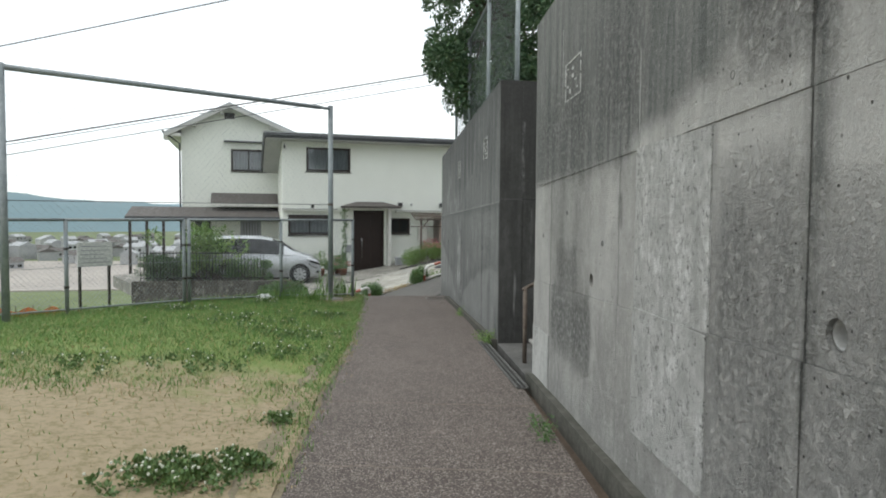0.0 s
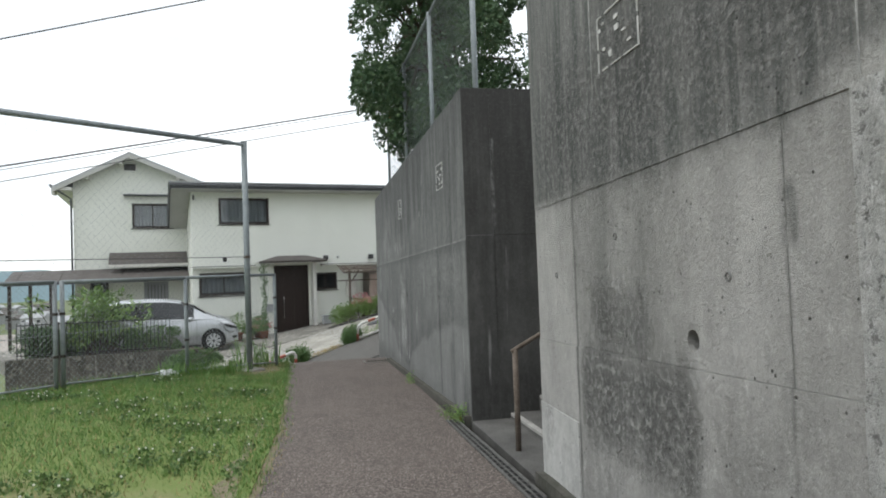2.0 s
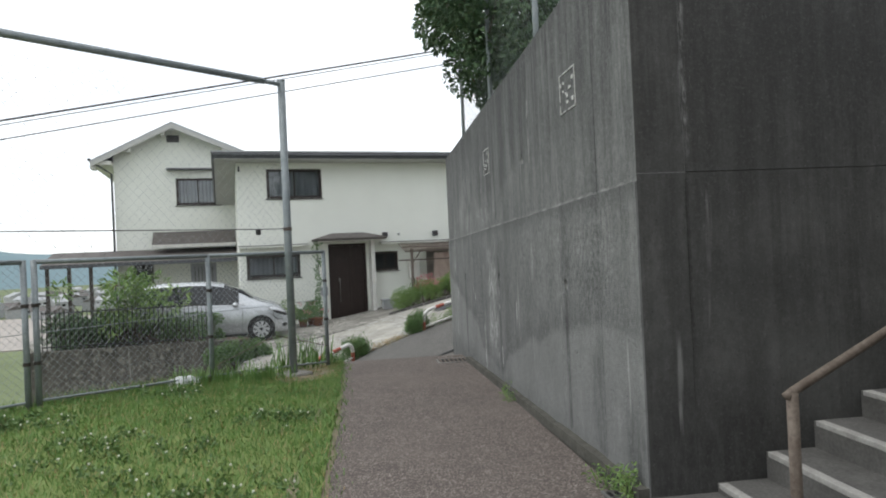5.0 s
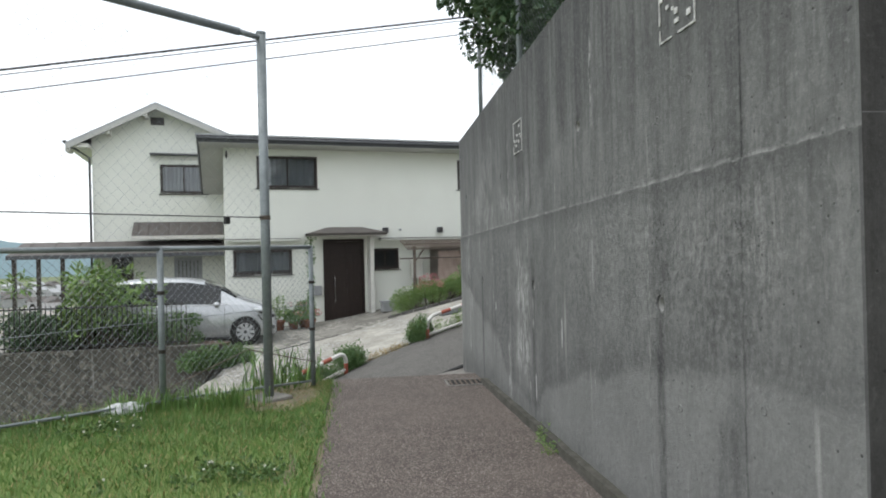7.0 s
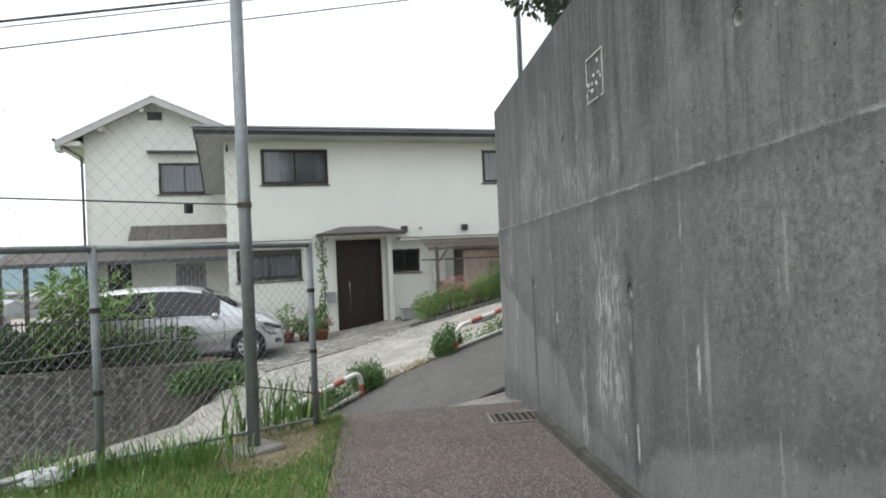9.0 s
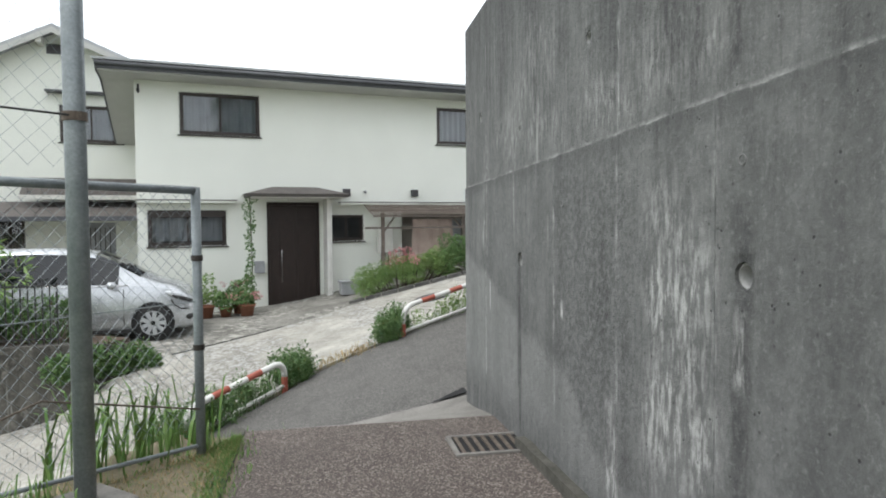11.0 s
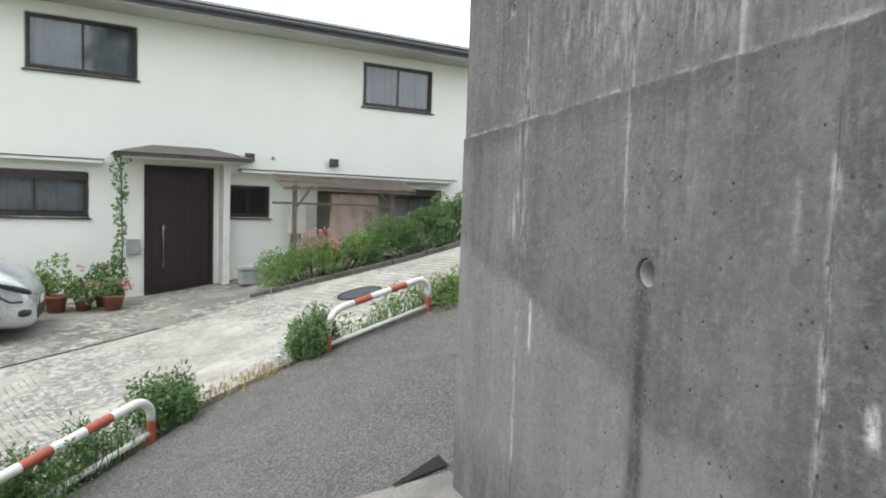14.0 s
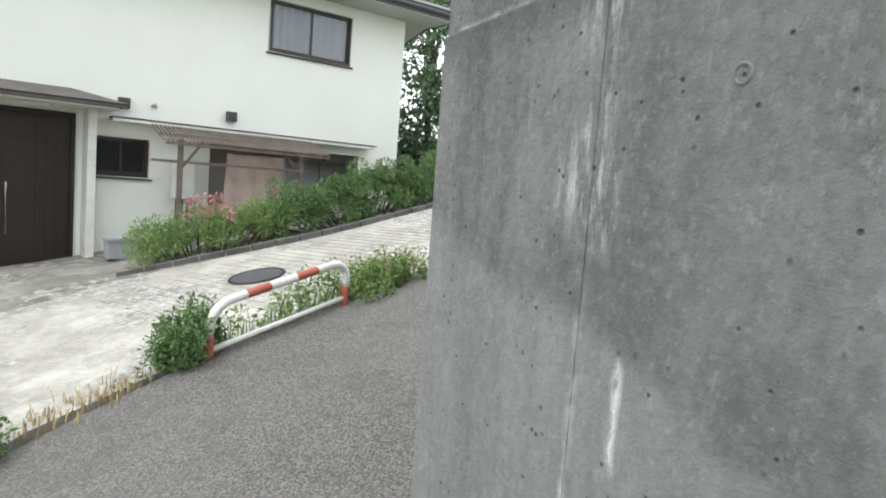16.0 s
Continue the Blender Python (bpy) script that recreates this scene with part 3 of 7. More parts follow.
def box(bm, x0, x1, y0, y1, z0, z1, bevel=0.0):
    vs = [bm.verts.new((x, y, z)) for z in (z0, z1) for y in (y0, y1) for x in (x0, x1)]
    fs = [bm.faces.new([vs[i] for i in q]) for q in ((0, 2, 3, 1), (4, 5, 7, 6), (0, 1, 5, 4), (2, 6, 7, 3), (0, 4, 6, 2), (1, 3, 7, 5))]
    if bevel:
        es = list({e for f in fs for e in f.edges})
        bmesh.ops.bevel(bm, geom=es, offset=bevel, segments=2, affect="EDGES", profile=0.5)
    return bm


def boxes(*args, bevel=0.0):
    bm = bmesh.new()
    for a in args:
        box(bm, *a, bevel=bevel)
    return bm


def tube(bm, pts, r, n=8, close=True):
    """A round bar along points; r may be a list."""
    pts = [Vector(p) for p in pts]
    rings = []
    up = Vector((0, 0, 1))
    for i, p in enumerate(pts):
        t = (pts[min(i + 1, len(pts) - 1)] - pts[max(i - 1, 0)]).normalized()
        a = t.cross(up)
        if a.length < 1e-3:
            a = t.cross(Vector((0, 1, 0)))
        a.normalize()
        b = a.cross(t)
        rr = r[i] if isinstance(r, (list, tuple)) else r
        rings.append([bm.verts.new(p + (a * math.cos(k * math.tau / n) + b * math.sin(k * math.tau / n)) * rr) for k in range(n)])
    for ra, rb in zip(rings, rings[1:]):
        for k in range(n):
            bm.faces.new((ra[k], ra[(k + 1) % n], rb[(k + 1) % n], rb[k]))
    if close:
        bm.faces.new(rings[0][::-1])
        bm.faces.new(rings[-1])
    return bm


def bar(pts, r, n=8):
    return tube(bmesh.new(), pts, r, n)


def prism(poly, z0, z1):
    bm = bmesh.new()
    lo = [bm.verts.new((x, y, z0)) for x, y in poly]
    hi = [bm.verts.new((x, y, z1)) for x, y in poly]
    bm.faces.new(lo[::-1])
    bm.faces.new(hi)
    for i in range(len(poly)):
        j = (i + 1) % len(poly)
        bm.faces.new((lo[i], lo[j], hi[j], hi[i]))
    return bm


def along(line, k):
    """The point at the fraction k of a polyline."""
    ps = [Vector(p) for p in line]
    ls = [(b - a).length for a, b in zip(ps, ps[1:])]
    d = k * sum(ls)
    for a, b, q in zip(ps, ps[1:], ls):
        if d <= q or b is ps[-1]:
            return a.lerp(b, d / q)
        d -= q


def strip(left, right, n, m, height, thick=0.0):
    """A surface between two lines, at height(x, y), with a skirt where it has thickness."""
    bm = bmesh.new()
    rows = []
    for i in range(n + 1):
        a, b = along(left, i / n), along(right, i / n)
        rows.append([bm.verts.new((*p, height(*p))) for p in (a.lerp(b, j / m) for j in range(m + 1))])
    for ra, rb in zip(rows, rows[1:]):
        for j in range(m):
            bm.faces.new((ra[j], ra[j + 1], rb[j + 1], rb[j]))
    if thick:
        rim = [e for e in bm.edges if e.is_boundary]
        out = bmesh.ops.extrude_edge_only(bm, edges=rim)
        bmesh.ops.translate(bm, vec=(0, 0, -thick), verts=[v for v in out["geom"] if isinstance(v, bmesh.types.BMVert)])
    return bm


# ---- the lie of the land, in plan units ----
def smooth(a, b, v):
    t = min(1.0, max(0.0, (v - a) / (b - a)))
    return t * t * (3 - 2 * t)


def z_path(x, y):
    return 0.27 - 0.0285 * y


def z_lawn(x, y):
    edge = -0.35 - 0.112 * y
    return z_path(x, y) + 0.015 + 0.17 * smooth(0.0, 2.6, edge - x) + 0.012 * noise.noise((x * 1.3, y * 1.3, 0)) if x < edge else z_path(x, y) + 0.015


def z_hill(x, y):
    return -0.65 + 0.22 * (x + 2.26) + 0.065 * (y - 17.75)


def z_apron(x, y):
    """The terrace before the house: level by the car, one with the hillside higher up."""
    h = z_hill(x, y)
    w = smooth(1.2, 4.6, -0.68 * (x + 2.26) + 0.73 * (y - 17.75))
    flat = max(h, -0.52) + 0.12 * math.exp(-4 * abs(h + 0.52))
    return h * (1 - w) + flat * w


def z_rough(x, y):
    """Open ground: falls to the plain in the west, climbs gently in the east."""
    d = math.hypot(x, y - 8)
    near = -1.8 - 0.10 * max(0.0, -x - 6) if x < 0 else -1.8
    return near + (-24.0 - near) * smooth(16.0, 120.0, d if x < 12 else d * 0.4)


PATH_LEFT = [(-0.05, -5.5), (-0.42, 0.6), (-0.65, 2.64), (-0.91, 5.04), (-1.13, 8.05), (-1.66, 12.3), (-1.97, 14.46)]
PATH_RIGHT = [(1.64, -5.5), (1.26, 0.6), (1.11, 2.64), (0.95, 5.1), (0.68, 8.05), (0.22, 12.3), (0.02, 14.75)]
GUARD = [(-6.6, 13.4), (-4.6, 14.9), (-3.1, 16.45), (-2.2, 17.72), (-1.85, 18.35), (-0.80, 19.22), (0.43, 19.95), (3.0, 21.3), (8.0, 23.6)]
FENCE_DIR = Vector((0.57, 0.82))
GATE = Vector((-2.09, 13.82))


def fence_at(d):
    return GATE - FENCE_DIR * d


# ---- ground ----
def far_ground():
    bm = bmesh.new()
    rs = [0.0, 6, 12, 18, 25, 35, 50, 75, 110, 160, 260, 450, 900, 1800, 4000]
    rows = []
    for r in rs:
        rows.append([bm.verts.new((r * math.cos(a * math.tau / 72), 8 + r * math.sin(a * math.tau / 72), z_rough(r * math.cos(a * math.tau / 72), 8 + r * math.sin(a * math.tau / 72)))) for a in range(72)])
    for ra, rb in zip(rows, rows[1:]):
        for k in range(72):
            if ra is rows[0]:
                bm.faces.new((ra[0], rb[k], rb[(k + 1) % 72])) if k else bm.faces.new((ra[0], rb[0], rb[1]))
            else:
                bm.faces.new((ra[k], rb[k], rb[(k + 1) % 72], ra[(k + 1) % 72]))
    return bm


tagged(part("ground", far_ground(), M["meadow"]), "wooded green ground falling away to the plain", "ground", kind="structure")
tagged(part("pavement", strip(PATH_LEFT, PATH_RIGHT, 60, 8, z_path, 0.3), M["path"]), "brown gravel-faced footpath, worn and slightly stained", "footpath", kind="structure")
LAWN_LEFT = [tuple(fence_at(24.0)), tuple(fence_at(9.0) + Vector((-0.2, 0))), tuple(fence_at(4.0) + Vector((-0.15, 0.1))), tuple(fence_at(-0.25))]
LAWN_RIGHT = [(-0.05, -6.5), (-0.42, 0.6), (-0.66, 2.64), (-0.92, 5.04), (-1.14, 8.05), (-1.67, 12.3), (-1.93, 14.2)]
tagged(part("lawn", strip(LAWN_LEFT, LAWN_RIGHT, 70, 30, z_lawn, 2.2), M["lawn"]), "patchy lawn worn to sandy soil beside the path", "lawn", kind="structure")
tagged(part("road", strip(GUARD, [(-4.9, 11.5), (-3.2, 13.6), (-2.1, 14.5), (-1.2, 14.8), (0.3, 15.0), (1.0, 17.2), (3.0, 18.5), (8.0, 20.8)], 40, 8, z_hill, 0.3), M["road"]),
       "grey asphalt lane climbing past the wall", "road", kind="structure")
DRIVE_LEFT = [(-12.0, 16.0), (-9.6, 18.3), (-5.6, 19.15), (-4.95, 19.8), (-4.5, 20.3), (-3.2, 21.6), (-1.6, 22.9), (1.0, 23.6), (3.0, 24.5), (8.0, 27.0)]
tagged(part("driveway", strip(DRIVE_LEFT, [(-8.0, 12.3), (-6.7, 13.3), (-4.7, 14.8), (-3.2, 16.35), (-2.35, 17.75), (-1.9, 18.5), (-0.85, 19.32), (0.4, 20.05), (3.0, 21.4), (8.0, 23.7)], 50, 12, lambda x, y: z_apron(x, y) if x > -5.2 else z_hill(x, y), 0.3),
            M["drive"]), "pale broom-finished concrete driveway", "driveway", kind="structure")
tagged(part("apron", strip([(-12.5, 23.0), (-11.5, 28.0), (-6.4, 28.0), (-6.4, 24.1), (3.2, 27.3), (6.0, 28.5)], [(-9.5, 19.0), (-5.6, 19.5), (-4.5, 20.3), (-3.2, 21.6), (-1.6, 22.9), (1.0, 23.6), (3.0, 24.5), (6.0, 26.0)], 44, 14, lambda x, y: z_apron(x, y) - 0.004 if x > -5.2 else -0.52, 0.4),
            M["apron"]), "stained grey concrete forecourt before the house", "forecourt", kind="structure")


def joint_line(a, b, n=14):
    bm = bmesh.new()
    pts = [Vector(a).lerp(Vector(b), i / n) for i in range(n + 1)]
    return tube(bm, [(p.x, p.y, z_apron(p.x, p.y) + 0.002) for p in pts], 0.012, 4)


tagged(part("slab_joint", joint_line((-4.5, 20.25), (-3.0, 21.75)), M["hole"]), "dark open joint between two concrete slabs", "joint", kind="structure")


def crack(a, b, seed, r, zf):
    """A worn, wandering seam across paving."""
    bm = bmesh.new()
    pts = [Vector(a).lerp(Vector(b), i / 40) for i in range(41)]
    return tube(bm, [(p.x, p.y + 0.05 * noise.noise((i * 0.25, seed, 0)), zf(p.x, p.y) + 0.0008) for i, p in enumerate(pts)], [r * (0.4 + abs(noise.noise((i * 0.6, seed, 3)))) for i in range(41)], 4)


for k, y in enumerate((1.55, 3.05, 4.6)):
    a, b = (-0.35 - 0.112 * y + 0.05, y + 0.02), (1.2 - 0.06 * y, y - 0.05)
    tagged(part("paving_seam", crack(a, b, k, 0.010, z_path), M["seam"]), "pale worn seam across the footpath", "seam", kind="structure")


# ramp from the end of the path down to the lane
def z_ramp(x, y):
    k = smooth(14.5, 15.9, y - 0.12 * (x + 1.2))
    return (z_path(x, y) - 0.004) * (1 - k) + (z_hill(x, y) + 0.008) * k


# flat dark wedge laid on the surface to paint the gap's shade
tagged(part("drain_slot", strip([(-0.50, 15.95), (-0.34, 16.06), (-0.16, 16.18)], [(-0.48, 15.93), (-0.28, 15.98), (-0.13, 16.02)], 8, 2, lambda x, y: max(z_hill(x, y), z_ramp(x, y)) + 0.012), M["hole"]), "flat dark wedge for the shaded gap at the wall's end", "drain", kind="structure")
tagged(part("ramp", strip([(-1.99, 14.40), (-2.15, 15.0), (-2.3, 15.95)], [(0.03, 14.70), (-0.03, 15.2), (-0.13, 15.95)], 14, 8, z_ramp, 0.5), M["ramp"]), "worn concrete ramp between footpath and lane", "ramp", kind="structure")


def ragged(side, k):
    """The worn verge where turf and sand creep over the paving."""
    return 0.04 + 0.07 * abs(noise.noise((k * 31, side, 0))) + 0.05 * abs(noise.noise((k * 90, side, 4)))


VERGE_IN = [tuple(along(PATH_LEFT, 0.02 + 0.97 * i / 160) + Vector((ragged(1, i / 160) - 0.02, 0))) for i in range(161)]
VERGE_OUT = [tuple(along(PATH_LEFT, 0.02 + 0.97 * i / 160) + Vector((-0.10 - 2.2 * ragged(5, i / 160), 0))) for i in range(161)]
tagged(part("verge", strip(VERGE_OUT, VERGE_IN, 200, 3, lambda x, y: z_path(x, y) + 0.017 - 0.0155 * smooth(-0.10, 0.06, x - (-0.35 - 0.112 * y)) + 0.06 * max(0.0, -0.45 - 0.112 * y - x)), M["verge"]), "ragged sandy verge creeping over the footpath", "verge", kind="structure")
bm = bmesh.new()
rim = [bm.verts.new((-2.32 + 0.42 * math.cos(k * math.tau / 40) * (1 + 0.45 * noise.noise((k * 0.5, 2, 0))), 13.25 + 0.95 * math.sin(k * math.tau / 40) * (1 + 0.3 * noise.noise((k * 0.4, 7, 0))), 0)) for k in range(40)]
hub = bm.verts.new((-2.3, 13.2, 0))
for k in range(40):
    bm.faces.new((hub, rim[k], rim[(k + 1) % 40]))
bmesh.ops.subdivide_edges(bm, edges=bm.edges[:], cuts=4, use_grid_fill=True)
for v in bm.verts:
    v.co.z = z_lawn(v.co.x, v.co.y) + 0.010
tagged(part("bare_patch", bm, M["verge"]), "trodden bare earth round the foot of the pole", "bare ground", kind="structure")
tagged(part("edging", strip([(-1.75, 12.3), (-2.06, 14.5)], [(-1.66, 12.28), (-1.96, 14.47)], 10, 1, lambda x, y: z_path(x, y) + 0.02, 0.2), M["footing"]), "low concrete edging along the footpath", "edging", kind="structure")


# ---- the two retaining walls ----
FAR_X, FAR_Y, FAR_A = 0.833, 7.658, 96.99


def pour(bm, u0, u1, z0a, z0b, z1a, z1b, holes=(), deep=0.3, face=0.0):
    """One cast field of a wall, its edges turned back, with round openings; a and b: the heights at its two ends."""
    def zz(u, lo):
        k = (u - u0) / (u1 - u0)
        return (z0a + (z0b - z0a) * k) if lo else (z1a + (z1b - z1a) * k)

    def quad(p):
        bm.faces.new([bm.verts.new((u, face, z)) for u, z in p])

    spans, left = sorted(holes), u0
    for u, z, r in spans:
        q = r * 1.6
        quad([(left, zz(left, 1)), (u - q, zz(u - q, 1)), (u - q, zz(u - q, 0)), (left, zz(left, 0))])
        quad([(u - q, zz(u - q, 1)), (u + q, zz(u + q, 1)), (u + q, z - q), (u - q, z - q)])
        quad([(u - q, z + q), (u + q, z + q), (u + q, zz(u + q, 0)), (u - q, zz(u - q, 0))])
        sq, ci, ba = [], [], []
        for k in range(16):
            a = k * math.tau / 16
            c, s = math.cos(a), math.sin(a)
            f = q / max(abs(c), abs(s))
            sq.append(bm.verts.new((u + c * f, face, z + s * f)))
            ci.append(bm.verts.new((u + c * r, face - 0.006, z + s * r)))
            ba.append(bm.verts.new((u + c * r, face - deep, z + s * r)))
        for k in range(16):
            j = (k + 1) % 16
            bm.faces.new((sq[k], sq[j], ci[j], ci[k]))
            bm.faces.new((ci[k], ci[j], ba[j], ba[k]))
        left = u + q
    quad([(left, zz(left, 1)), (u1, zz(u1, 1)), (u1, zz(u1, 0)), (left, zz(left, 0))])
    for (ua, za), (ub, zb) in (((u0, z0a), (u1, z0b)), ((u1, z0b), (u1, z1b)), ((u1, z1b), (u0, z1a)), ((u0, z1a), (u0, z0a))):
        bm.faces.new([bm.verts.new(p) for p in ((ua, face, za), (ub, face, zb), (ub, face - deep, zb), (ua, face - deep, za))])
    return bm


def pipe_ring(u, z, r, wall, depth=0.02):
    """The lip of a drain pipe set in a wall."""
    bm = bmesh.new()
    ro, ri = r, r * 0.80
    rings = []
    for rr, y in ((ro, -0.20), (ro, 0.006 - depth), (ri, 0.006 - depth), (ri, -0.28)):
        rings.append([bm.verts.new((u + rr * math.cos(k * math.tau / 20), y, z + rr * math.sin(k * math.tau / 20))) for k in range(20)])
    for ra, rb in zip(rings, rings[1:]):
        for k in range(20):
            bm.faces.new((ra[k], ra[(k + 1) % 20], rb[(k + 1) % 20], rb[k]))
    pipe = part("drain_pipe", bm, M["pvc"], wall, "grey plastic weep pipe", True)
    # near-black plug set into the pipe to make its inside look shaded
    part("bore", bar([(u, -0.29, z), (u, -0.085, z)], r * 0.795, 20), M["hole"], pipe, "dark plug for the shade inside the pipe")
    return pipe


def chalk_frame(u0, u1, z0, z1, wall, seed, out=0.0):
    """A thin, uneven white outline with a few marks in it."""
    rnd = random.Random(seed)
    bm = bmesh.new()
    t = 0.008
    for a, b in (((u0, z0), (u1, z0)), ((u1, z0), (u1, z1)), ((u1, z1), (u0, z1)), ((u0, z1), (u0, z0))):
        n = 9
        for i in range(n):
            if rnd.random() < 0.13:
                continue
            pa = [a[k] + (b[k] - a[k]) * i / n for k in (0, 1)]
            pb = [a[k] + (b[k] - a[k]) * (i + 1) / n for k in (0, 1)]
            w = t * rnd.uniform(0.6, 1.3)
            box(bm, min(pa[0], pb[0]) - w / 2, max(pa[0], pb[0]) + w / 2, out - 0.002, out + 0.004, min(pa[1], pb[1]) - w / 2, max(pa[1], pb[1]) + w / 2)
    for _ in range(9):
        u, z = rnd.uniform(u0 + 0.03, u1 - 0.03), rnd.uniform(z0 + 0.04, z1 - 0.04)
        box(bm, u, u + rnd.uniform(0.01, 0.045), out - 0.002, out + 0.0035, z, z + rnd.uniform(0.008, 0.03))
    return part("outline_mark", bm, M["chalk"], wall, "thin white sealant outline")


def run_mark(name, u, z_top, length, width, wall, mat, seed, y=0.003):
    """A stain that runs down from a point: an uneven tapering film."""
    rnd = random.Random(seed)
    bm = bmesh.new()
    rows = []
    n = 14
    for i in range(n + 1):
        k = i / n
        w = width * (0.35 + 0.65 * math.sin(math.pi * min(1, k * 1.15 + 0.12))) * rnd.uniform(0.65, 1.2) * (1 - 0.3 * k)
        c = u + width * 0.25 * noise.noise((seed, k * 3, 0))
        rows.append([bm.verts.new((c + s * w / 2, y if abs(s) < 1 else y - 0.004, z_top - k * length)) for s in (-1, -0.7, 0, 0.7, 1)])
    for ra, rb in zip(rows, rows[1:]):
        for k in range(4):
            bm.faces.new((ra[k], ra[k + 1], rb[k + 1], rb[k]))
    return part(name, bm, mat, wall)


def tie_ring(u, z, r, wall, out=0.002):
    """The round scar of a form tie, its plug a little sunk."""
    bm = bmesh.new()
    rings = [[bm.verts.new((u + a * math.cos(k * math.tau / 14), y + out, z + a * math.sin(k * math.tau / 14))) for k in range(14)] for a, y in ((r * 1.3, -0.001), (r * 1.12, 0.0045), (r * 0.92, 0.004), (r * 0.78, -0.0005))]
    for ra, rb in zip(rings, rings[1:]):
        for k in range(14):
            bm.faces.new((ra[k], ra[(k + 1) % 14], rb[(k + 1) % 14], rb[k]))
    return part("tie_scar", bm, M["tie"], wall, "", True)


def far_wall():
    wall = thing("wall_far", FAR_X, FAR_Y, 0, FAR_A, "tall grey concrete retaining wall, dark-streaked at the crown", "retaining wall", kind="structure")
    top = lambda u: 3.47 - 0.0309 * u
    mid = lambda u: 1.909 - 0.0203 * u
    cuts = CUTS
    holes_lo = [(1.405, 1.245, 0.048), (6.405, 1.152, 0.052), (3.93, 1.22, 0.048)]
    holes_hi = [(2.65, 2.41, 0.040), (5.22, 2.35, 0.034), (7.56, 2.32, 0.034), (6.41, 2.06, 0.016)]
    for a, b in zip(cuts, cuts[1:]):
        for lo, hi, hs, out in ((lambda u: -1.0, mid, holes_lo, 0.006), (mid, top, holes_hi, -0.004)):
            g = 0.0006
            bm = pour(bmesh.new(), a + g, b - g, lo(a) + g, lo(b) + g, hi(a) - g, hi(b) - g, [h for h in hs if a < h[0] < b], face=out + 0.003 * noise.noise((a * 7, hi(a), 3)))
            part("cast_field", bm, M["wall_far"], wall)
    for h in holes_lo + holes_hi[:3]:
        pipe_ring(h[0], h[1], h[2] * 0.96, wall)
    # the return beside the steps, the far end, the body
    ret = thing("return_wall", FAR_X, FAR_Y, 0, FAR_A - 90, "dark stained return of the wall beside the steps, its shade in the colour", "retaining wall", kind="structure")
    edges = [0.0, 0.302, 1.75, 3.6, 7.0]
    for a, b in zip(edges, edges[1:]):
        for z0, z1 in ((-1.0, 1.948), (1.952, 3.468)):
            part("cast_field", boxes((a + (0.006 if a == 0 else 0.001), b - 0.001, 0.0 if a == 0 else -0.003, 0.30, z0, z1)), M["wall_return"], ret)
    bm = bmesh.new()
    poly = [(0.302, -0.302), (0.302, -7.0), (12.0, -9.5), (9.9, -1.2), (8.135, -0.04), (8.135, -0.302)]
    lo = [bm.verts.new((x, y, -1.2)) for x, y in poly]
    hi = [bm.verts.new((x, y, top(max(0, min(x, 9))) - 0.003)) for x, y in poly]
    bm.faces.new(hi)
    for i in range(len(poly)):
        j = (i + 1) % len(poly)
        bm.faces.new((lo[i], lo[j], hi[j], hi[i]))
    part("wall_body", bm, M["wall_far"], wall)
    chalk_frame(0.98, 1.33, 2.575, 2.865, wall, 1)
    chalk_frame(4.23, 4.55, 2.49, 2.79, wall, 2)
    for u, z in ((5.57, 1.51), (3.08, 1.55), (3.08, 2.13), (6.28, 1.47), (6.40, 1.50), (0.66, 1.60), (1.05, 2.33), (1.39, 2.20), (2.2, 1.6), (4.42, 1.55), (4.12, 2.2), (5.4, 2.2), (7.0, 1.5), (3.93, 1.6), (0.52, 0.9), (1.2, 0.75)):
        tie_ring(u, z, 0.017, wall, 0.004 if z < 1.8 else -0.005)
    return wall


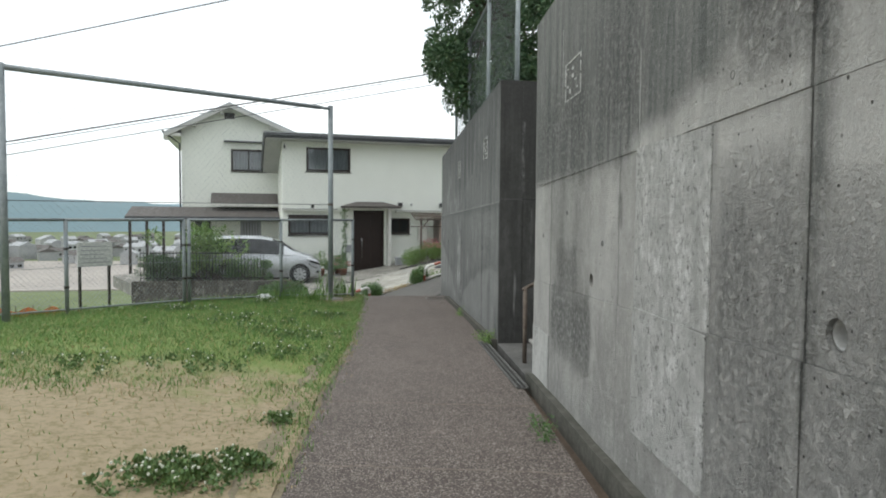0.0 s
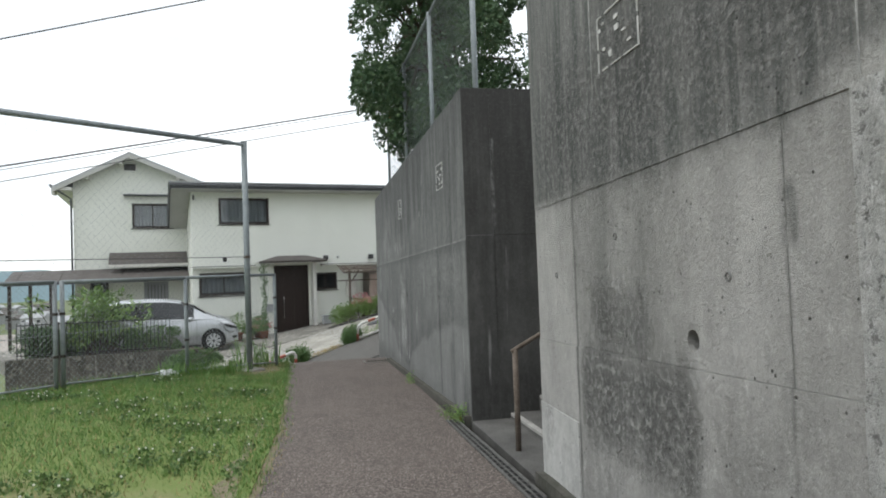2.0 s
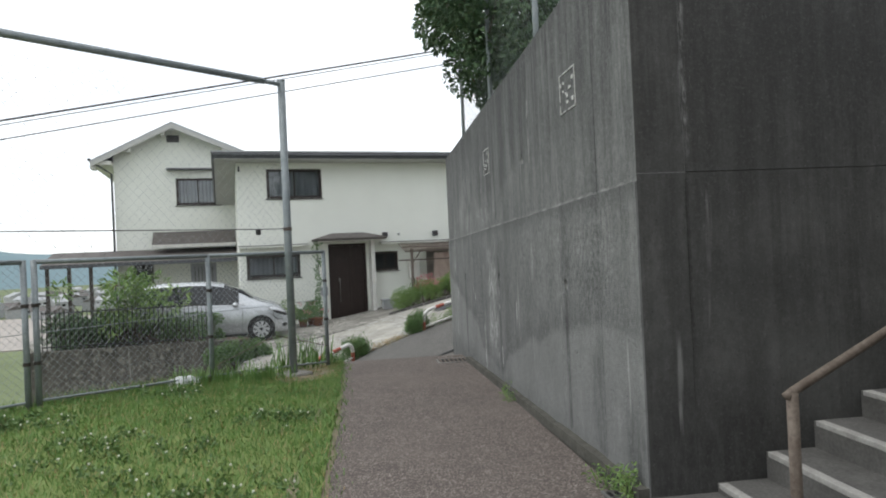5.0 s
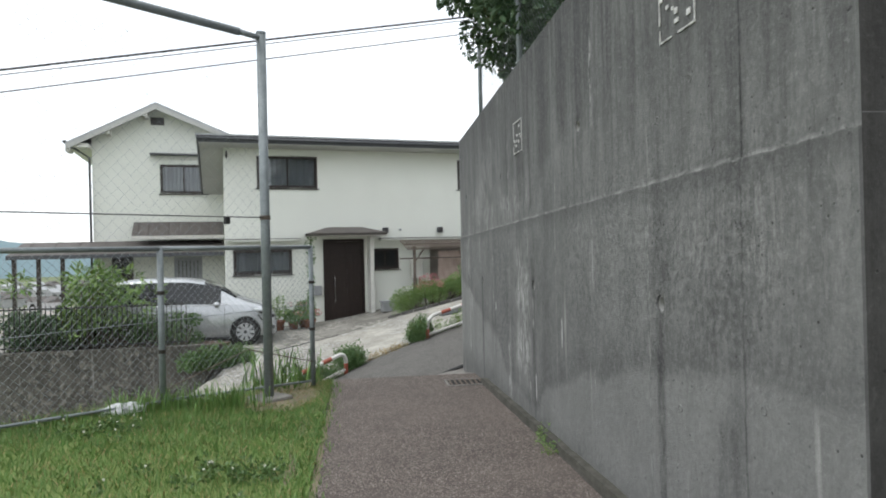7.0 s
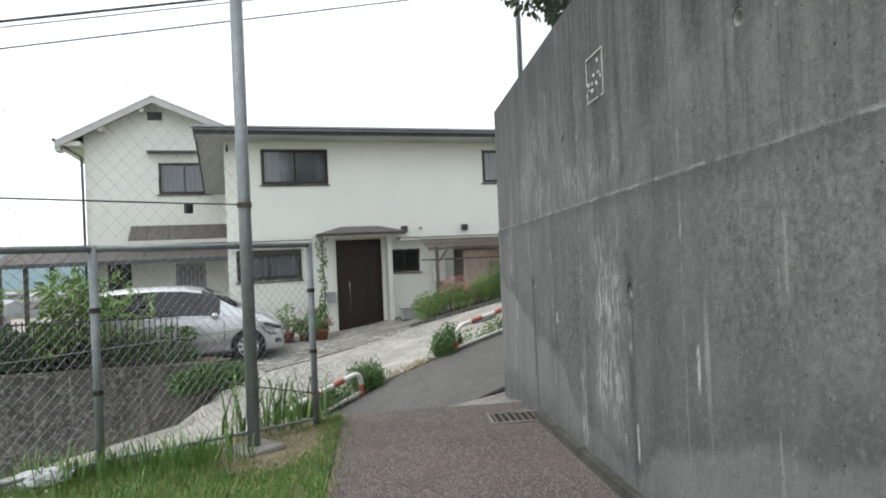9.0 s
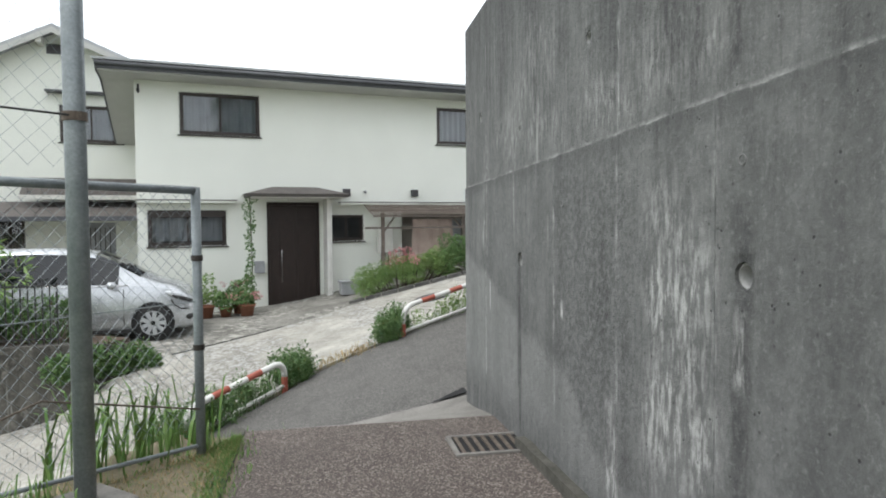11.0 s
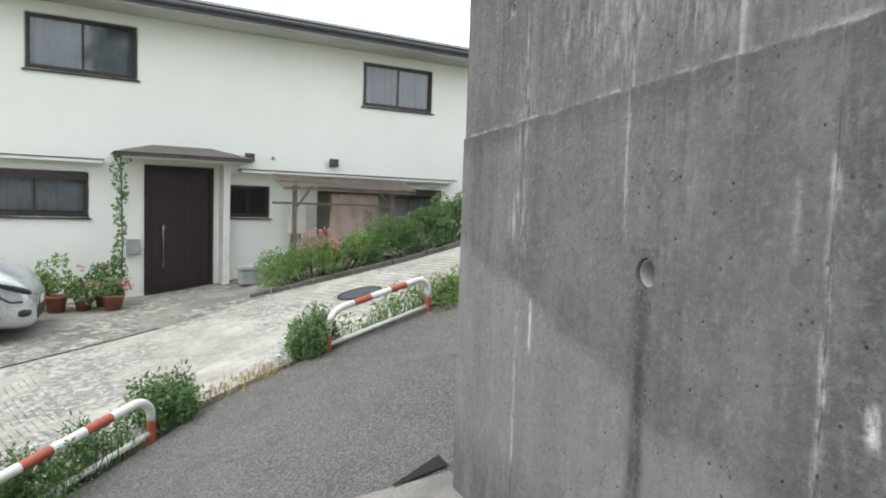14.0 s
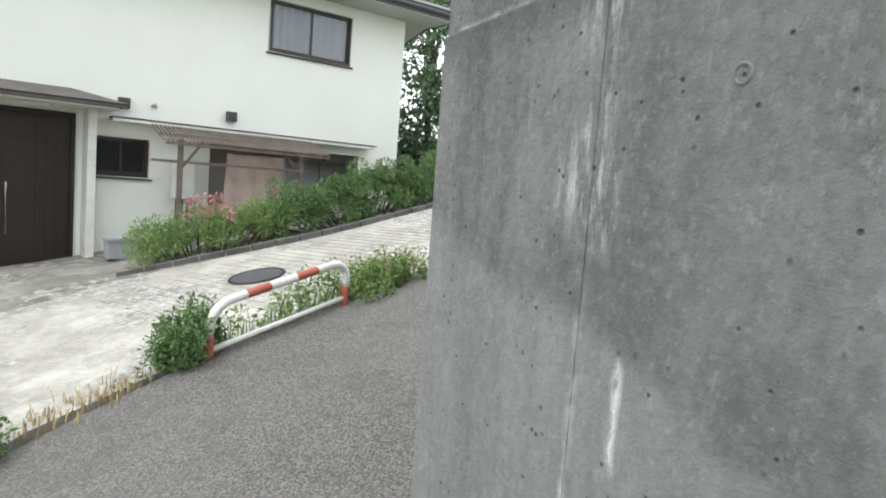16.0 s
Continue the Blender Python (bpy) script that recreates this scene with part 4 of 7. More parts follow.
def near_wall():
    wall = thing("wall_near", 1.07, 5.54, 0, 94.49, "rough weathered concrete retaining wall with a pale overpainted patch", "retaining wall", kind="structure")
    cuts = [-14.0, -11.2, -8.6, -6.5, -4.40, -2.57, -0.72, 0.0]
    lines = [lambda u: -0.6, lambda u: 1.105 - 0.037 * u, lambda u: 2.0 - 0.025 * u, lambda u: 3.55]
    holes = [(-1.98, 1.29, 0.045), (-4.54, 1.375, 0.05), (-7.2, 1.30, 0.045), (-9.6, 1.33, 0.045)]
    for a, b in zip(cuts, cuts[1:]):
        ga, gb = (0.007 if a == -4.40 else 0.0012), (0.007 if b == -4.40 else 0.0012)
        for k, (lo, hi) in enumerate(zip(lines, lines[1:])):
            bm = pour(bmesh.new(), a + ga, b - gb, lo(a) + 0.001, lo(b) + 0.001, hi(a) - 0.001, hi(b) - 0.001, [h for h in holes if a < h[0] < b and lo(h[0]) < h[1] < hi(h[0])], face=(0.007, 0.0, 0.004)[k] + 0.003 * noise.noise((a * 3, k * 5, 9)))
            part("cast_field", bm, M["wall_near"], wall)
    for h in holes[1:2]:
        pipe_ring(h[0], h[1], h[2] * 0.96, wall, 0.03)
    part("wall_body", boxes((-14.0, -0.002, -7.0, -0.302, -0.8, 3.548)), M["wall_near"], wall)
    part("overpaint_patch", boxes((-3.745, -2.86, -0.004, 0.0065, 1.232, 2.085), (-3.745, -2.86, -0.004, 0.0135, 0.55, 1.231)), M["paint"], wall, "pale grey rolled-on paint patch")
    part("overpaint_strip", boxes((-0.70, -0.004, -0.002, 0.0135, -0.1, 0.68)), M["coat"], wall, "pale repair coat at the wall's end")
    chalk_frame(-1.66, -1.21, 2.61, 2.89, wall, 7, 0.007)
    for k, (u, z, ln) in enumerate(((-1.1, 3.2, 0.7), (-2.9, 2.6, 0.5))):
        run_mark("lime_run", u, z, ln, 0.012, wall, M["lime"], 40 + k, 0.008)
    for u, z in ((-0.4, 1.55), (-1.3, 1.75), (-2.25, 1.55), (-0.4, 2.5), (-2.3, 2.6), (-3.9, 2.25)):
        tie_ring(u, z, 0.015, wall)
    return wall


W_FAR, W_NEAR = far_wall(), near_wall()


def in_wall(frame_ob, u, y, z=0.0):
    """A place given along and out from a wall, in plan units of the world."""
    return (frame_ob.matrix_basis @ Vector((u * K, y * K, z * K))) / K


def gutter():
    """The grated gutter and footing along the foot of the walls."""
    for w, a, b, wide, high in ((W_NEAR, -13.0, 0.0, 0.075, 0.085), (W_FAR, 0.0, 6.3, 0.07, 0.075)):
        inner = [tuple(in_wall(w, a + (b - a) * i / 24, 0.004).xy) for i in range(25)]
        outer = [tuple((in_wall(w, a + (b - a) * i / 24, wide + 0.008 * noise.noise((i * 0.9, a, 0)))).xy) for i in range(25)]
        tagged(part("footing", strip(inner, outer, 60, 2, lambda x, y: z_path(x, y) + high + 0.012 * noise.noise((x * 6, y * 6, 1)), 0.3), M["footing"]), "low mossy concrete footing at the wall's foot", "footing", kind="structure")
        if w is W_NEAR:
            far_edge = [tuple(in_wall(w, a + (b - a) * i / 24, 0.24).xy) for i in range(25)]
            tagged(part("gutter_channel", strip(outer, far_edge, 30, 2, lambda x, y: z_path(x, y) - 0.07), M["soil"]), "dark silted gutter along the wall's foot", "gutter", kind="structure")
    g = thing("gutter_grating", 0, 0, 0, 0, "narrow dark gutter with steel bars at the foot of the steps", "gutter")
    a, b = in_wall(W_NEAR, -0.35, 0.115), in_wall(W_FAR, 0.2, 0.115)
    d = (b - a) / 26
    o = Vector((-0.993, -0.115, 0))
    bm = bmesh.new()
    for off, r in ((0.0, 0.012), (0.10, 0.012), (0.05, 0.007)):
        tube(bm, [(*(p + o * off).xy, z_path(p.x, p.y) + 0.012) for p in (a, (a + b) / 2, b)], r, 6)
    part("long_bar", bm, M["grating"], g)
    for i in range(27):
        p = a + d * i
        part("cross_bar", bar( [(*p.xy, z_path(p.x, p.y) + 0.008), (*(p + o * 0.10).xy, z_path(p.x, p.y) + 0.008)], 0.006, 5), M["grating"], g)
    # no recess here: a flat near-black strip stands for the trough's shade
    bm = strip([tuple((a + d * i).xy) for i in range(27)], [tuple((a + d * i + o * 0.11).xy) for i in range(27)], 27, 1, lambda x, y: z_path(x, y) + 0.004)
    part("trough", bm, M["hole"], g, "flat dark strip for the shade under the bars")
    # drain at the end of the path
    g = thing("drain_grate", 0.0, 13.98, z_path(0, 14) + 0.01, 7.0, "rusty iron drain grate with a broken concrete rim", "drain grate")
    part("grate_frame", boxes((-0.42, 0.12, -0.20, -0.17, -0.03, 0.012), (-0.42, 0.12, 0.17, 0.20, -0.03, 0.012), (-0.45, -0.42, -0.20, 0.20, -0.03, 0.012), (0.12, 0.15, -0.20, 0.20, -0.03, 0.012)), M["ramp"], g)
    # thin near-black slab colours in the shade of a deep pit
    part("pit", boxes((-0.42, 0.12, -0.17, 0.17, -0.03, 0.0)), M["hole"], g)
    for i in range(8):
        part("bar", boxes((-0.40 + i * 0.065, -0.375 + i * 0.065, -0.165, 0.165, 0.0, 0.010)), M["rust"], g)


gutter()


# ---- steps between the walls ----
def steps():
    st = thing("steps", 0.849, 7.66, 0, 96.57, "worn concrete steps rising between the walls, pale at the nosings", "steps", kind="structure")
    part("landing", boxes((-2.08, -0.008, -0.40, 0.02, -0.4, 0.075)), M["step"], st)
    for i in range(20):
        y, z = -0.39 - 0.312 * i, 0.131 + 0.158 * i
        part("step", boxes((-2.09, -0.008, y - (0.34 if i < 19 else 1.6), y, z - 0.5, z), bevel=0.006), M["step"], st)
        if i < 8:
            part("nosing", boxes((-2.06, -0.03, y - 0.055, y + 0.003, z - 0.03, z + 0.003), bevel=0.006), M["nosing"], st, "worn pale nosing")
    rail = thing("handrail", 0.849, 7.66, 0, 96.57, "rusty painted steel handrail beside the steps", "handrail")
    part("post", bar([(-1.18, -0.09, 0.02), (-1.18, -0.09, 0.92)], 0.024, 10), M["rust"], rail, "", True)
    part("post", bar([(-1.18, -2.3, 1.0), (-1.18, -2.3, 2.04)], 0.024, 10), M["rust"], rail, "", True)
    part("rail", bar([(-1.18, -0.06, 0.90), (-1.18, -0.09, 0.92), (-1.18, -4.0, 2.92)], 0.019, 10), M["rust"], rail, "", True)


steps()


# ---- the house ----
def holed_front(bm, x0, x1, z0, z1, holes, y0, y1):
    """A wall slab in the x-z plane with rectangular openings through it."""
    xs = sorted({x0, x1, *[h[0] for h in holes], *[h[1] for h in holes]})
    zs = sorted({z0, z1, *[h[2] for h in holes], *[h[3] for h in holes]})
    solid = lambda i, j: 0 <= i < len(xs) - 1 and 0 <= j < len(zs) - 1 and not any(h[0] <= xs[i] and xs[i + 1] <= h[1] and h[2] <= zs[j] and zs[j + 1] <= h[3] for h in holes)
    grid = {}

    def vert(i, j, y):
        if (i, j, y) not in grid:
            grid[i, j, y] = bm.verts.new((xs[i], y, zs[j]))
        return grid[i, j, y]

    for i in range(len(xs) - 1):
        for j in range(len(zs) - 1):
            if not solid(i, j):
                continue
            for y in (y0, y1):
                bm.faces.new([vert(i, j, y), vert(i + 1, j, y), vert(i + 1, j + 1, y), vert(i, j + 1, y)])
            for di, dj, e in ((-1, 0, ((i, j), (i, j + 1))), (1, 0, ((i + 1, j), (i + 1, j + 1))), (0, -1, ((i, j), (i + 1, j))), (0, 1, ((i, j + 1), (i + 1, j + 1)))):
                if not solid(i + di, j + dj):
                    (a, b), (c, d) = e
                    bm.faces.new([vert(a, b, y0), vert(c, d, y0), vert(c, d, y1), vert(a, b, y1)])
    return bm


def window(house, x0, x1, z0, z1, y, curtain=0.0, sill=True, bars=0):
    """A two-light sliding window in bronze aluminium; curtain: the share of it that is drawn."""
    win = part("window", boxes((x0 - 0.02, x1 + 0.02, y - 0.03, y + 0.06, z1 - 0.035, z1 + 0.02), (x0 - 0.02, x1 + 0.02, y - 0.03, y + 0.06, z0 - 0.02, z0 + 0.04),
                               (x0 - 0.02, x0 + 0.035, y - 0.03, y + 0.06, z0 + 0.04, z1 - 0.035), (x1 - 0.035, x1 + 0.02, y - 0.03, y + 0.06, z0 + 0.04, z1 - 0.035)), M["frame"], house, "bronze aluminium sliding window")
    xm = (x0 + x1) / 2
    for k, (a, b, yy) in enumerate(((x0 + 0.035, xm + 0.02, y + 0.005), (xm - 0.02, x1 - 0.035, y + 0.03))):
        part("sash", boxes((a, b, yy - 0.01, yy + 0.01, z0 + 0.04, z0 + 0.075), (a, b, yy - 0.01, yy + 0.01, z1 - 0.065, z1 - 0.035), (a, a + 0.035, yy - 0.01, yy + 0.01, z0 + 0.075, z1 - 0.065), (b - 0.035, b, yy - 0.01, yy + 0.01, z0 + 0.075, z1 - 0.065)), M["frame"], win)
        pane = part("pane", boxes((a + 0.03, b - 0.03, yy - 0.003, yy + 0.003, z0 + 0.07, z1 - 0.06)), M["pane"], win, "clear window pane")
        pane.visible_shadow = False
    if curtain:
        bm = bmesh.new()
        n = 60
        row = []
        for i in range(n + 1):
            x = x0 + 0.04 + (x1 - x0 - 0.08) * i / n
            yy = y + 0.12 + 0.025 * math.sin(i * 1.1) + 0.01 * noise.noise((i * 0.7, x0, 0))
            row.append((bm.verts.new((x, yy, z0 + 0.04 + (1 - curtain) * 0.1)), bm.verts.new((x, yy, z1 - 0.03))))
        for (a, b), (c, d) in zip(row, row[1:]):
            bm.faces.new((a, c, d, b))
        part("curtain", bm, M["curtain"], win, "pleated pale net curtain", True)
    if sill:
        part("sill", boxes((x0 - 0.06, x1 + 0.06, y - 0.08, y - 0.031, z0 - 0.045, z0 - 0.02), bevel=0.006), M["frame"], win)
    for k in range(bars):
        x = x0 + 0.05 + (x1 - x0 - 0.1) * k / max(1, bars - 1)
        part("bar", boxes((x - 0.006, x + 0.006, y - 0.055, y - 0.04, z0, z1)), M["frame"], win)
    return win


def clear_pane():
    m, n, l, p = material("clear_pane")
    g, t, mx, f = n.new("ShaderNodeBsdfGlossy"), n.new("ShaderNodeBsdfTransparent"), n.new("ShaderNodeMixShader"), n.new("ShaderNodeFresnel")
    g.inputs["Roughness"].default_value = 0.03
    t.inputs["Color"].default_value = (0.86, 0.88, 0.89, 1)
    f.inputs["IOR"].default_value = 1.6
    l.new(f.outputs["Fac"], mx.inputs[0])
    l.new(t.outputs[0], mx.inputs[1])
    l.new(g.outputs[0], mx.inputs[2])
    l.new(mx.outputs[0], n["Material Output"].inputs["Surface"])
    return m


M["pane"] = clear_pane()
HX, HY, HA = -6.45, 23.96, 18.43


def house():
    h = thing("house", HX, HY, 0, HA, "two-storey cream rendered house with dark eaves and a side gable", "house")
    W, TOP = 9.80, 4.56
    # front wall of the main block
    ground_h = [(0.22, 1.80, 1.00, 1.76), (2.70, 3.90, -0.42, 1.96), (4.14, 4.96, 1.05, 1.66)]
    upper_h = [(0.90, 2.57, 3.45, 4.35), (6.92, 8.56, 3.45, 4.35)]
    part("wall", holed_front(bmesh.new(), 0.0, W, -1.4, TOP, ground_h + upper_h + [(5.95, W - 0.9, -1.4, 1.75)], 0.0, 0.16), M["render"], h, "cream rendered front wall")
    fall = lambda y: TOP - 0.29 * max(0.0, y - 0.16)
    for x0, x1, zb in ((0.0, 0.16, -1.4), (W - 0.16, W, 1.75)):
        bm = bmesh.new()
        pts = [(0.161, zb), (7.0, zb), (7.0, fall(7.0)), (0.161, TOP)]
        a = [bm.verts.new((x0, y, z)) for y, z in pts]
        b = [bm.verts.new((x1, y, z)) for y, z in pts]
        bm.faces.new(a)
        bm.faces.new(b[::-1])
        for i in range(4):
            bm.faces.new((a[i], a[(i + 1) % 4], b[(i + 1) % 4], b[i]))
        part("wall", bm, M["render"], h)
    part("wall", boxes((0.161, W - 0.161, 6.84, 7.0, -1.4, fall(7.0))), M["render"], h)
    part("floor_slab", boxes((0.165, W - 0.165, 0.165, 6.835, 1.76, 1.95)), M["soffit"], h)
    # set-back lower storey on the uphill side
    part("lower_wall", boxes((5.95, W - 0.02, 0.75, 0.9, -1.4, 1.75)), M["beigewall"], h, "pale set-back lower wall")
    part("garage_panel", boxes((7.55, 8.35, 0.70, 0.745, -0.2, 1.55), (8.42, 9.0, 0.70, 0.745, -0.2, 1.55), bevel=0.01), M["plastic"], h, "pale grey sliding panel")
    part("dark_beam", boxes((8.2, W - 0.02, 0.05, 0.18, 1.60, 1.745)), M["frame"], h)
    # roof with deep eaves
    def slab(x0, x1, prof, t):
        """A sheet of thickness t across x, along a profile of (y, z)."""
        bm = bmesh.new()
        rows = [[bm.verts.new((x, y, z + d)) for x, d in ((x0, 0), (x1, 0), (x1, t), (x0, t))] for y, z in prof]
        for ra, rb in zip(rows, rows[1:]):
            for k in range(4):
                bm.faces.new((ra[k], ra[(k + 1) % 4], rb[(k + 1) % 4], rb[k]))
        bm.faces.new(rows[0])
        bm.faces.new(rows[-1][::-1])
        return bm

    prof = [(-0.72, TOP + 0.002), (0.16, TOP + 0.002), (7.5, fall(7.5) + 0.002)]
    part("soffit", slab(-0.62, W + 0.62, prof, 0.05), M["soffit"], h, "grey boarded soffit")
    part("fascia", boxes((-0.66, W + 0.66, -0.76, -0.722, TOP + 0.03, TOP + 0.20)), M["fascia"], h, "dark grey fascia and gutter")
    part("verge_board", slab(-0.66, -0.622, [(y, z - 0.01) for y, z in prof], 0.19), M["fascia"], h, "dark verge board")
    part("verge_board", slab(W + 0.622, W + 0.66, [(y, z - 0.01) for y, z in prof], 0.19), M["fascia"], h, "dark verge board")
    part("roof", slab(-0.70, W + 0.70, [(-0.80, TOP + 0.20), (0.16, TOP + 0.22), (7.6, fall(7.6) + 0.22)], 0.045), M["roofing"], h, "low pale metal roof falling to the back")
    part("gutter", bar([(-0.66, -0.79, TOP + 0.13), (W + 0.66, -0.79, TOP + 0.12)], 0.045, 10), M["fascia"], h, "", True)
    part("wire_bracket", boxes((0.06, 0.10, -0.03, -0.001, TOP - 0.28, TOP - 0.10), (0.05, 0.11, -0.09, -0.031, TOP - 0.26, TOP - 0.20)), M["black"], h)
    # windows of the front
    window(h, 0.90, 2.57, 3.45, 4.35, 0.03, 1.0)
    window(h, 6.92, 8.56, 3.45, 4.35, 0.03, 1.0)
    shut = window(h, 0.22, 1.80, 1.00, 1.76, 0.03, 0.4)
    part("shutter_box", boxes((0.24, 1.78, -0.045, -0.002, 1.62, 1.775), bevel=0.006), M["frame"], shut, "dark rolled shutter box")
    window(h, 4.14, 4.96, 1.05, 1.66, 0.03, 0.0)
    # a dark sheet behind the panes takes the place of the rooms' shade
    part("room_shade_sheet", boxes((0.165, W - 0.165, 1.2, 1.25, -0.6, TOP - 0.34)), M["fascia"], h, "dark sheet in place of the rooms' shade behind the windows")
    # ledge over the ground floor
    part("ledge", boxes((0.0, 2.02, -0.28, -0.002, 1.93, 1.985), bevel=0.008), M["render"], h)
    part("ledge_cap", boxes((-0.02, 2.04, -0.30, -0.002, 1.988, 2.004)), M["tile"], h)
    part("ledge", boxes((4.36, W - 0.72, -0.30, -0.002, 1.90, 1.95), bevel=0.008), M["render"], h)
    part("ledge_cap", boxes((4.36, W - 0.70, -0.32, -0.002, 1.953, 1.972)), M["tile"], h)
    # vents
    for x, mat in ((4.56, "fascia"), (6.28, "fascia")):
        vent = part("wall_vent", boxes((x - 0.085, x + 0.085, -0.10, -0.002, 2.12, 2.285), bevel=0.006), M[mat], h, "small dark ventilation hood")
        for k in range(4):
            part("slat", boxes((x - 0.07, x + 0.07, -0.108, -0.101, 2.14 + k * 0.034, 2.155 + k * 0.034)), M["frame"], vent)
    part("pipe_vent", bar([(5.02, -0.002, 2.225), (5.02, -0.07, 2.225), (5.02, -0.09, 2.20)], 0.032, 12), M["plastic"], h, "", True)
    # porch
    hood = part("porch_roof", boxes((2.20, 4.40, -0.92, -0.002, 2.055, 2.115), bevel=0.012), M["tile"], h, "shallow hipped slate porch roof")
    bm = bmesh.new()
    lo = [bm.verts.new(p) for p in ((2.16, -0.96, 2.117), (4.44, -0.96, 2.117), (4.44, -0.002, 2.117), (2.16, -0.002, 2.117))]
    hi = [bm.verts.new(p) for p in ((2.80, -0.30, 2.30), (3.80, -0.30, 2.30), (3.80, -0.002, 2.30), (2.80, -0.002, 2.30))]
    for i in range(4):
        bm.faces.new((lo[i], lo[(i + 1) % 4], hi[(i + 1) % 4], hi[i]))
    bm.faces.new(hi)
    bm.faces.new(lo[::-1])
    part("slate_cover", bm, M["tile"], hood)
    part("porch_soffit", boxes((2.28, 4.32, -0.86, -0.003, 2.03, 2.053)), M["whitepost"], hood)
    part("porch_lamp", boxes((3.12, 3.48, -0.5, -0.36, 1.99, 2.028), bevel=0.01), M["whitepost"], hood, "flat white porch lamp, unlit")
    part("porch_wall", boxes((4.00, 4.12, -0.42, -0.002, -0.47, 2.028), bevel=0.006), M["whitepost"], h, "white porch side wall")
    part("porch_step", boxes((2.45, 4.15, -0.65, -0.003, -0.70, -0.46), bevel=0.01), M["step"], h, "low concrete doorstep")
    part("meter_box", boxes((2.40, 2.62, -0.16, -0.002, 0.35, 0.62), bevel=0.01), M["plastic"], h, "grey letter box")
    # front door in its frame
    fr = part("door_frame", boxes((2.70, 2.76, -0.03, 0.10, -0.42, 1.96), (3.84, 3.90, -0.03, 0.10, -0.42, 1.96), (2.761, 3.839, -0.03, 0.10, 1.89, 1.96)), M["wood"], h)
    door = part("door", boxes((2.765, 3.385, 0.0, 0.05, -0.42, 1.886), (3.39, 3.835, 0.012, 0.05, -0.42, 1.886)), M["wood"], h, "closed dark brown panelled front door")
    for x0, x1 in ((2.83, 2.95), (3.0, 3.30), (3.44, 3.52), (3.56, 3.64), (3.68, 3.78)):
        part("door_panel", boxes((x0, x1, -0.010 if x0 < 3.38 else 0.002, -0.001 if x0 < 3.38 else 0.011, -0.32, 1.50), bevel=0.004), M["wood"], door)
    part("transom_panel", boxes((2.80, 3.36, -0.008, -0.001, 1.56, 1.84), (3.42, 3.80, 0.003, 0.011, 1.56, 1.84), bevel=0.004), M["wood"], door)
    part("handle", bar([(3.02, -0.012, 0.88), (3.02, -0.06, 0.86), (3.02, -0.06, 0.12), (3.02, -0.012, 0.10)], 0.013, 8), M["chrome"], door, "long chrome pull handle", True)
    # carport-like bench roof on the uphill side
    aw = part("lean_to_roof", boxes((4.95, 7.70, -0.62, -0.58, 1.74, 1.785), (4.95, 7.70, -1.03, -0.99, 1.60, 1.645)), M["oldwood"], h, "corrugated brown plastic lean-to roof on timber posts")
    bm = bmesh.new()
    for i in range(46):
        x = 4.92 + i * 0.0612
        tube(bm, [(x, -1.06, 1.66), (x, -0.31, 1.90)], 0.016, 6)
    part("corrugation", bm, M["oldwood"], aw)
    for x in (5.22, 7.25):
        part("post", boxes((x - 0.035, x + 0.035, -0.86, -0.79, -0.3, 1.71)), M["oldwood"], aw)
        part("brace", bar([(x + 0.02, -0.82, 1.25), (x + 0.35 if x < 6 else x - 0.35, -0.82, 1.70)], 0.022, 6), M["oldwood"], aw)
    part("rail", boxes((4.80, 7.45, -0.85, -0.80, 1.33, 1.37)), M["oldwood"], aw)
    bm = bmesh.new()
    rows = [[bm.verts.new((6.05 + 1.05 * i / 16, -0.50 + 0.04 * math.sin(i * 1.3 + j), 0.35 + j * 0.24)) for j in range(6)] for i in range(17)]
    for a, b in zip(rows, rows[1:]):
        for j in range(5):
            bm.faces.new((a[j], b[j], b[j + 1], a[j + 1]))
    part("hanging_sheet", bm, M["sheet"], aw, "crumpled beige plastic sheet", True)
    part("water_heater", boxes((5.28, 5.62, -0.32, -0.10, 0.75, 1.38), bevel=0.015), M["whitepost"], h, "white wall-hung water heater")
    for x in (5.36, 5.46, 5.54):
        part("heater_pipe", bar([(x, -0.2, 0.75), (x, -0.2, 0.2), (x + 0.05, -0.2, -0.3)], 0.016, 6), M["frame"], h)
    # the gable wing, set back
    GY, L, R, EV, PK = 3.58, -3.85, 0.45, 5.30, 6.30
    px = (L + R) / 2 - 0.25
    bm = bmesh.new()
    holed_front(bm, L, -0.002, -1.4, 4.95, [(-1.90, -0.50, 3.60, 4.52), (-3.35, -2.75, 0.85, 1.70), (-1.55, -0.70, -0.45, 1.55)], GY, GY + 0.16)
    part("gable_wall", bm, M["render"], h, "cream rendered gable wall")
    for y in (GY,):
        bm = bmesh.new()
        pts = [(L, 4.951), (R, 4.951), (R, EV), (px, PK), (L, EV)]
        a = [bm.verts.new((x, y, z)) for x, z in pts]
        b = [bm.verts.new((x, y + 0.16, z)) for x, z in pts]
        bm.faces.new(a)
        bm.faces.new(b[::-1])
        for i in range(5):
            bm.faces.new((a[i], a[(i + 1) % 5], b[(i + 1) % 5], b[i]))
        part("gable_top", bm, M["render"], h)
    part("gable_side", boxes((L, L + 0.16, GY + 0.161, 9.5, -1.4, EV)), M["render"], h)
    part("gable_side", boxes((R - 0.16, R, GY + 0.161, 9.5, 1.0, EV)), M["render"], h)
    OV = 0.62
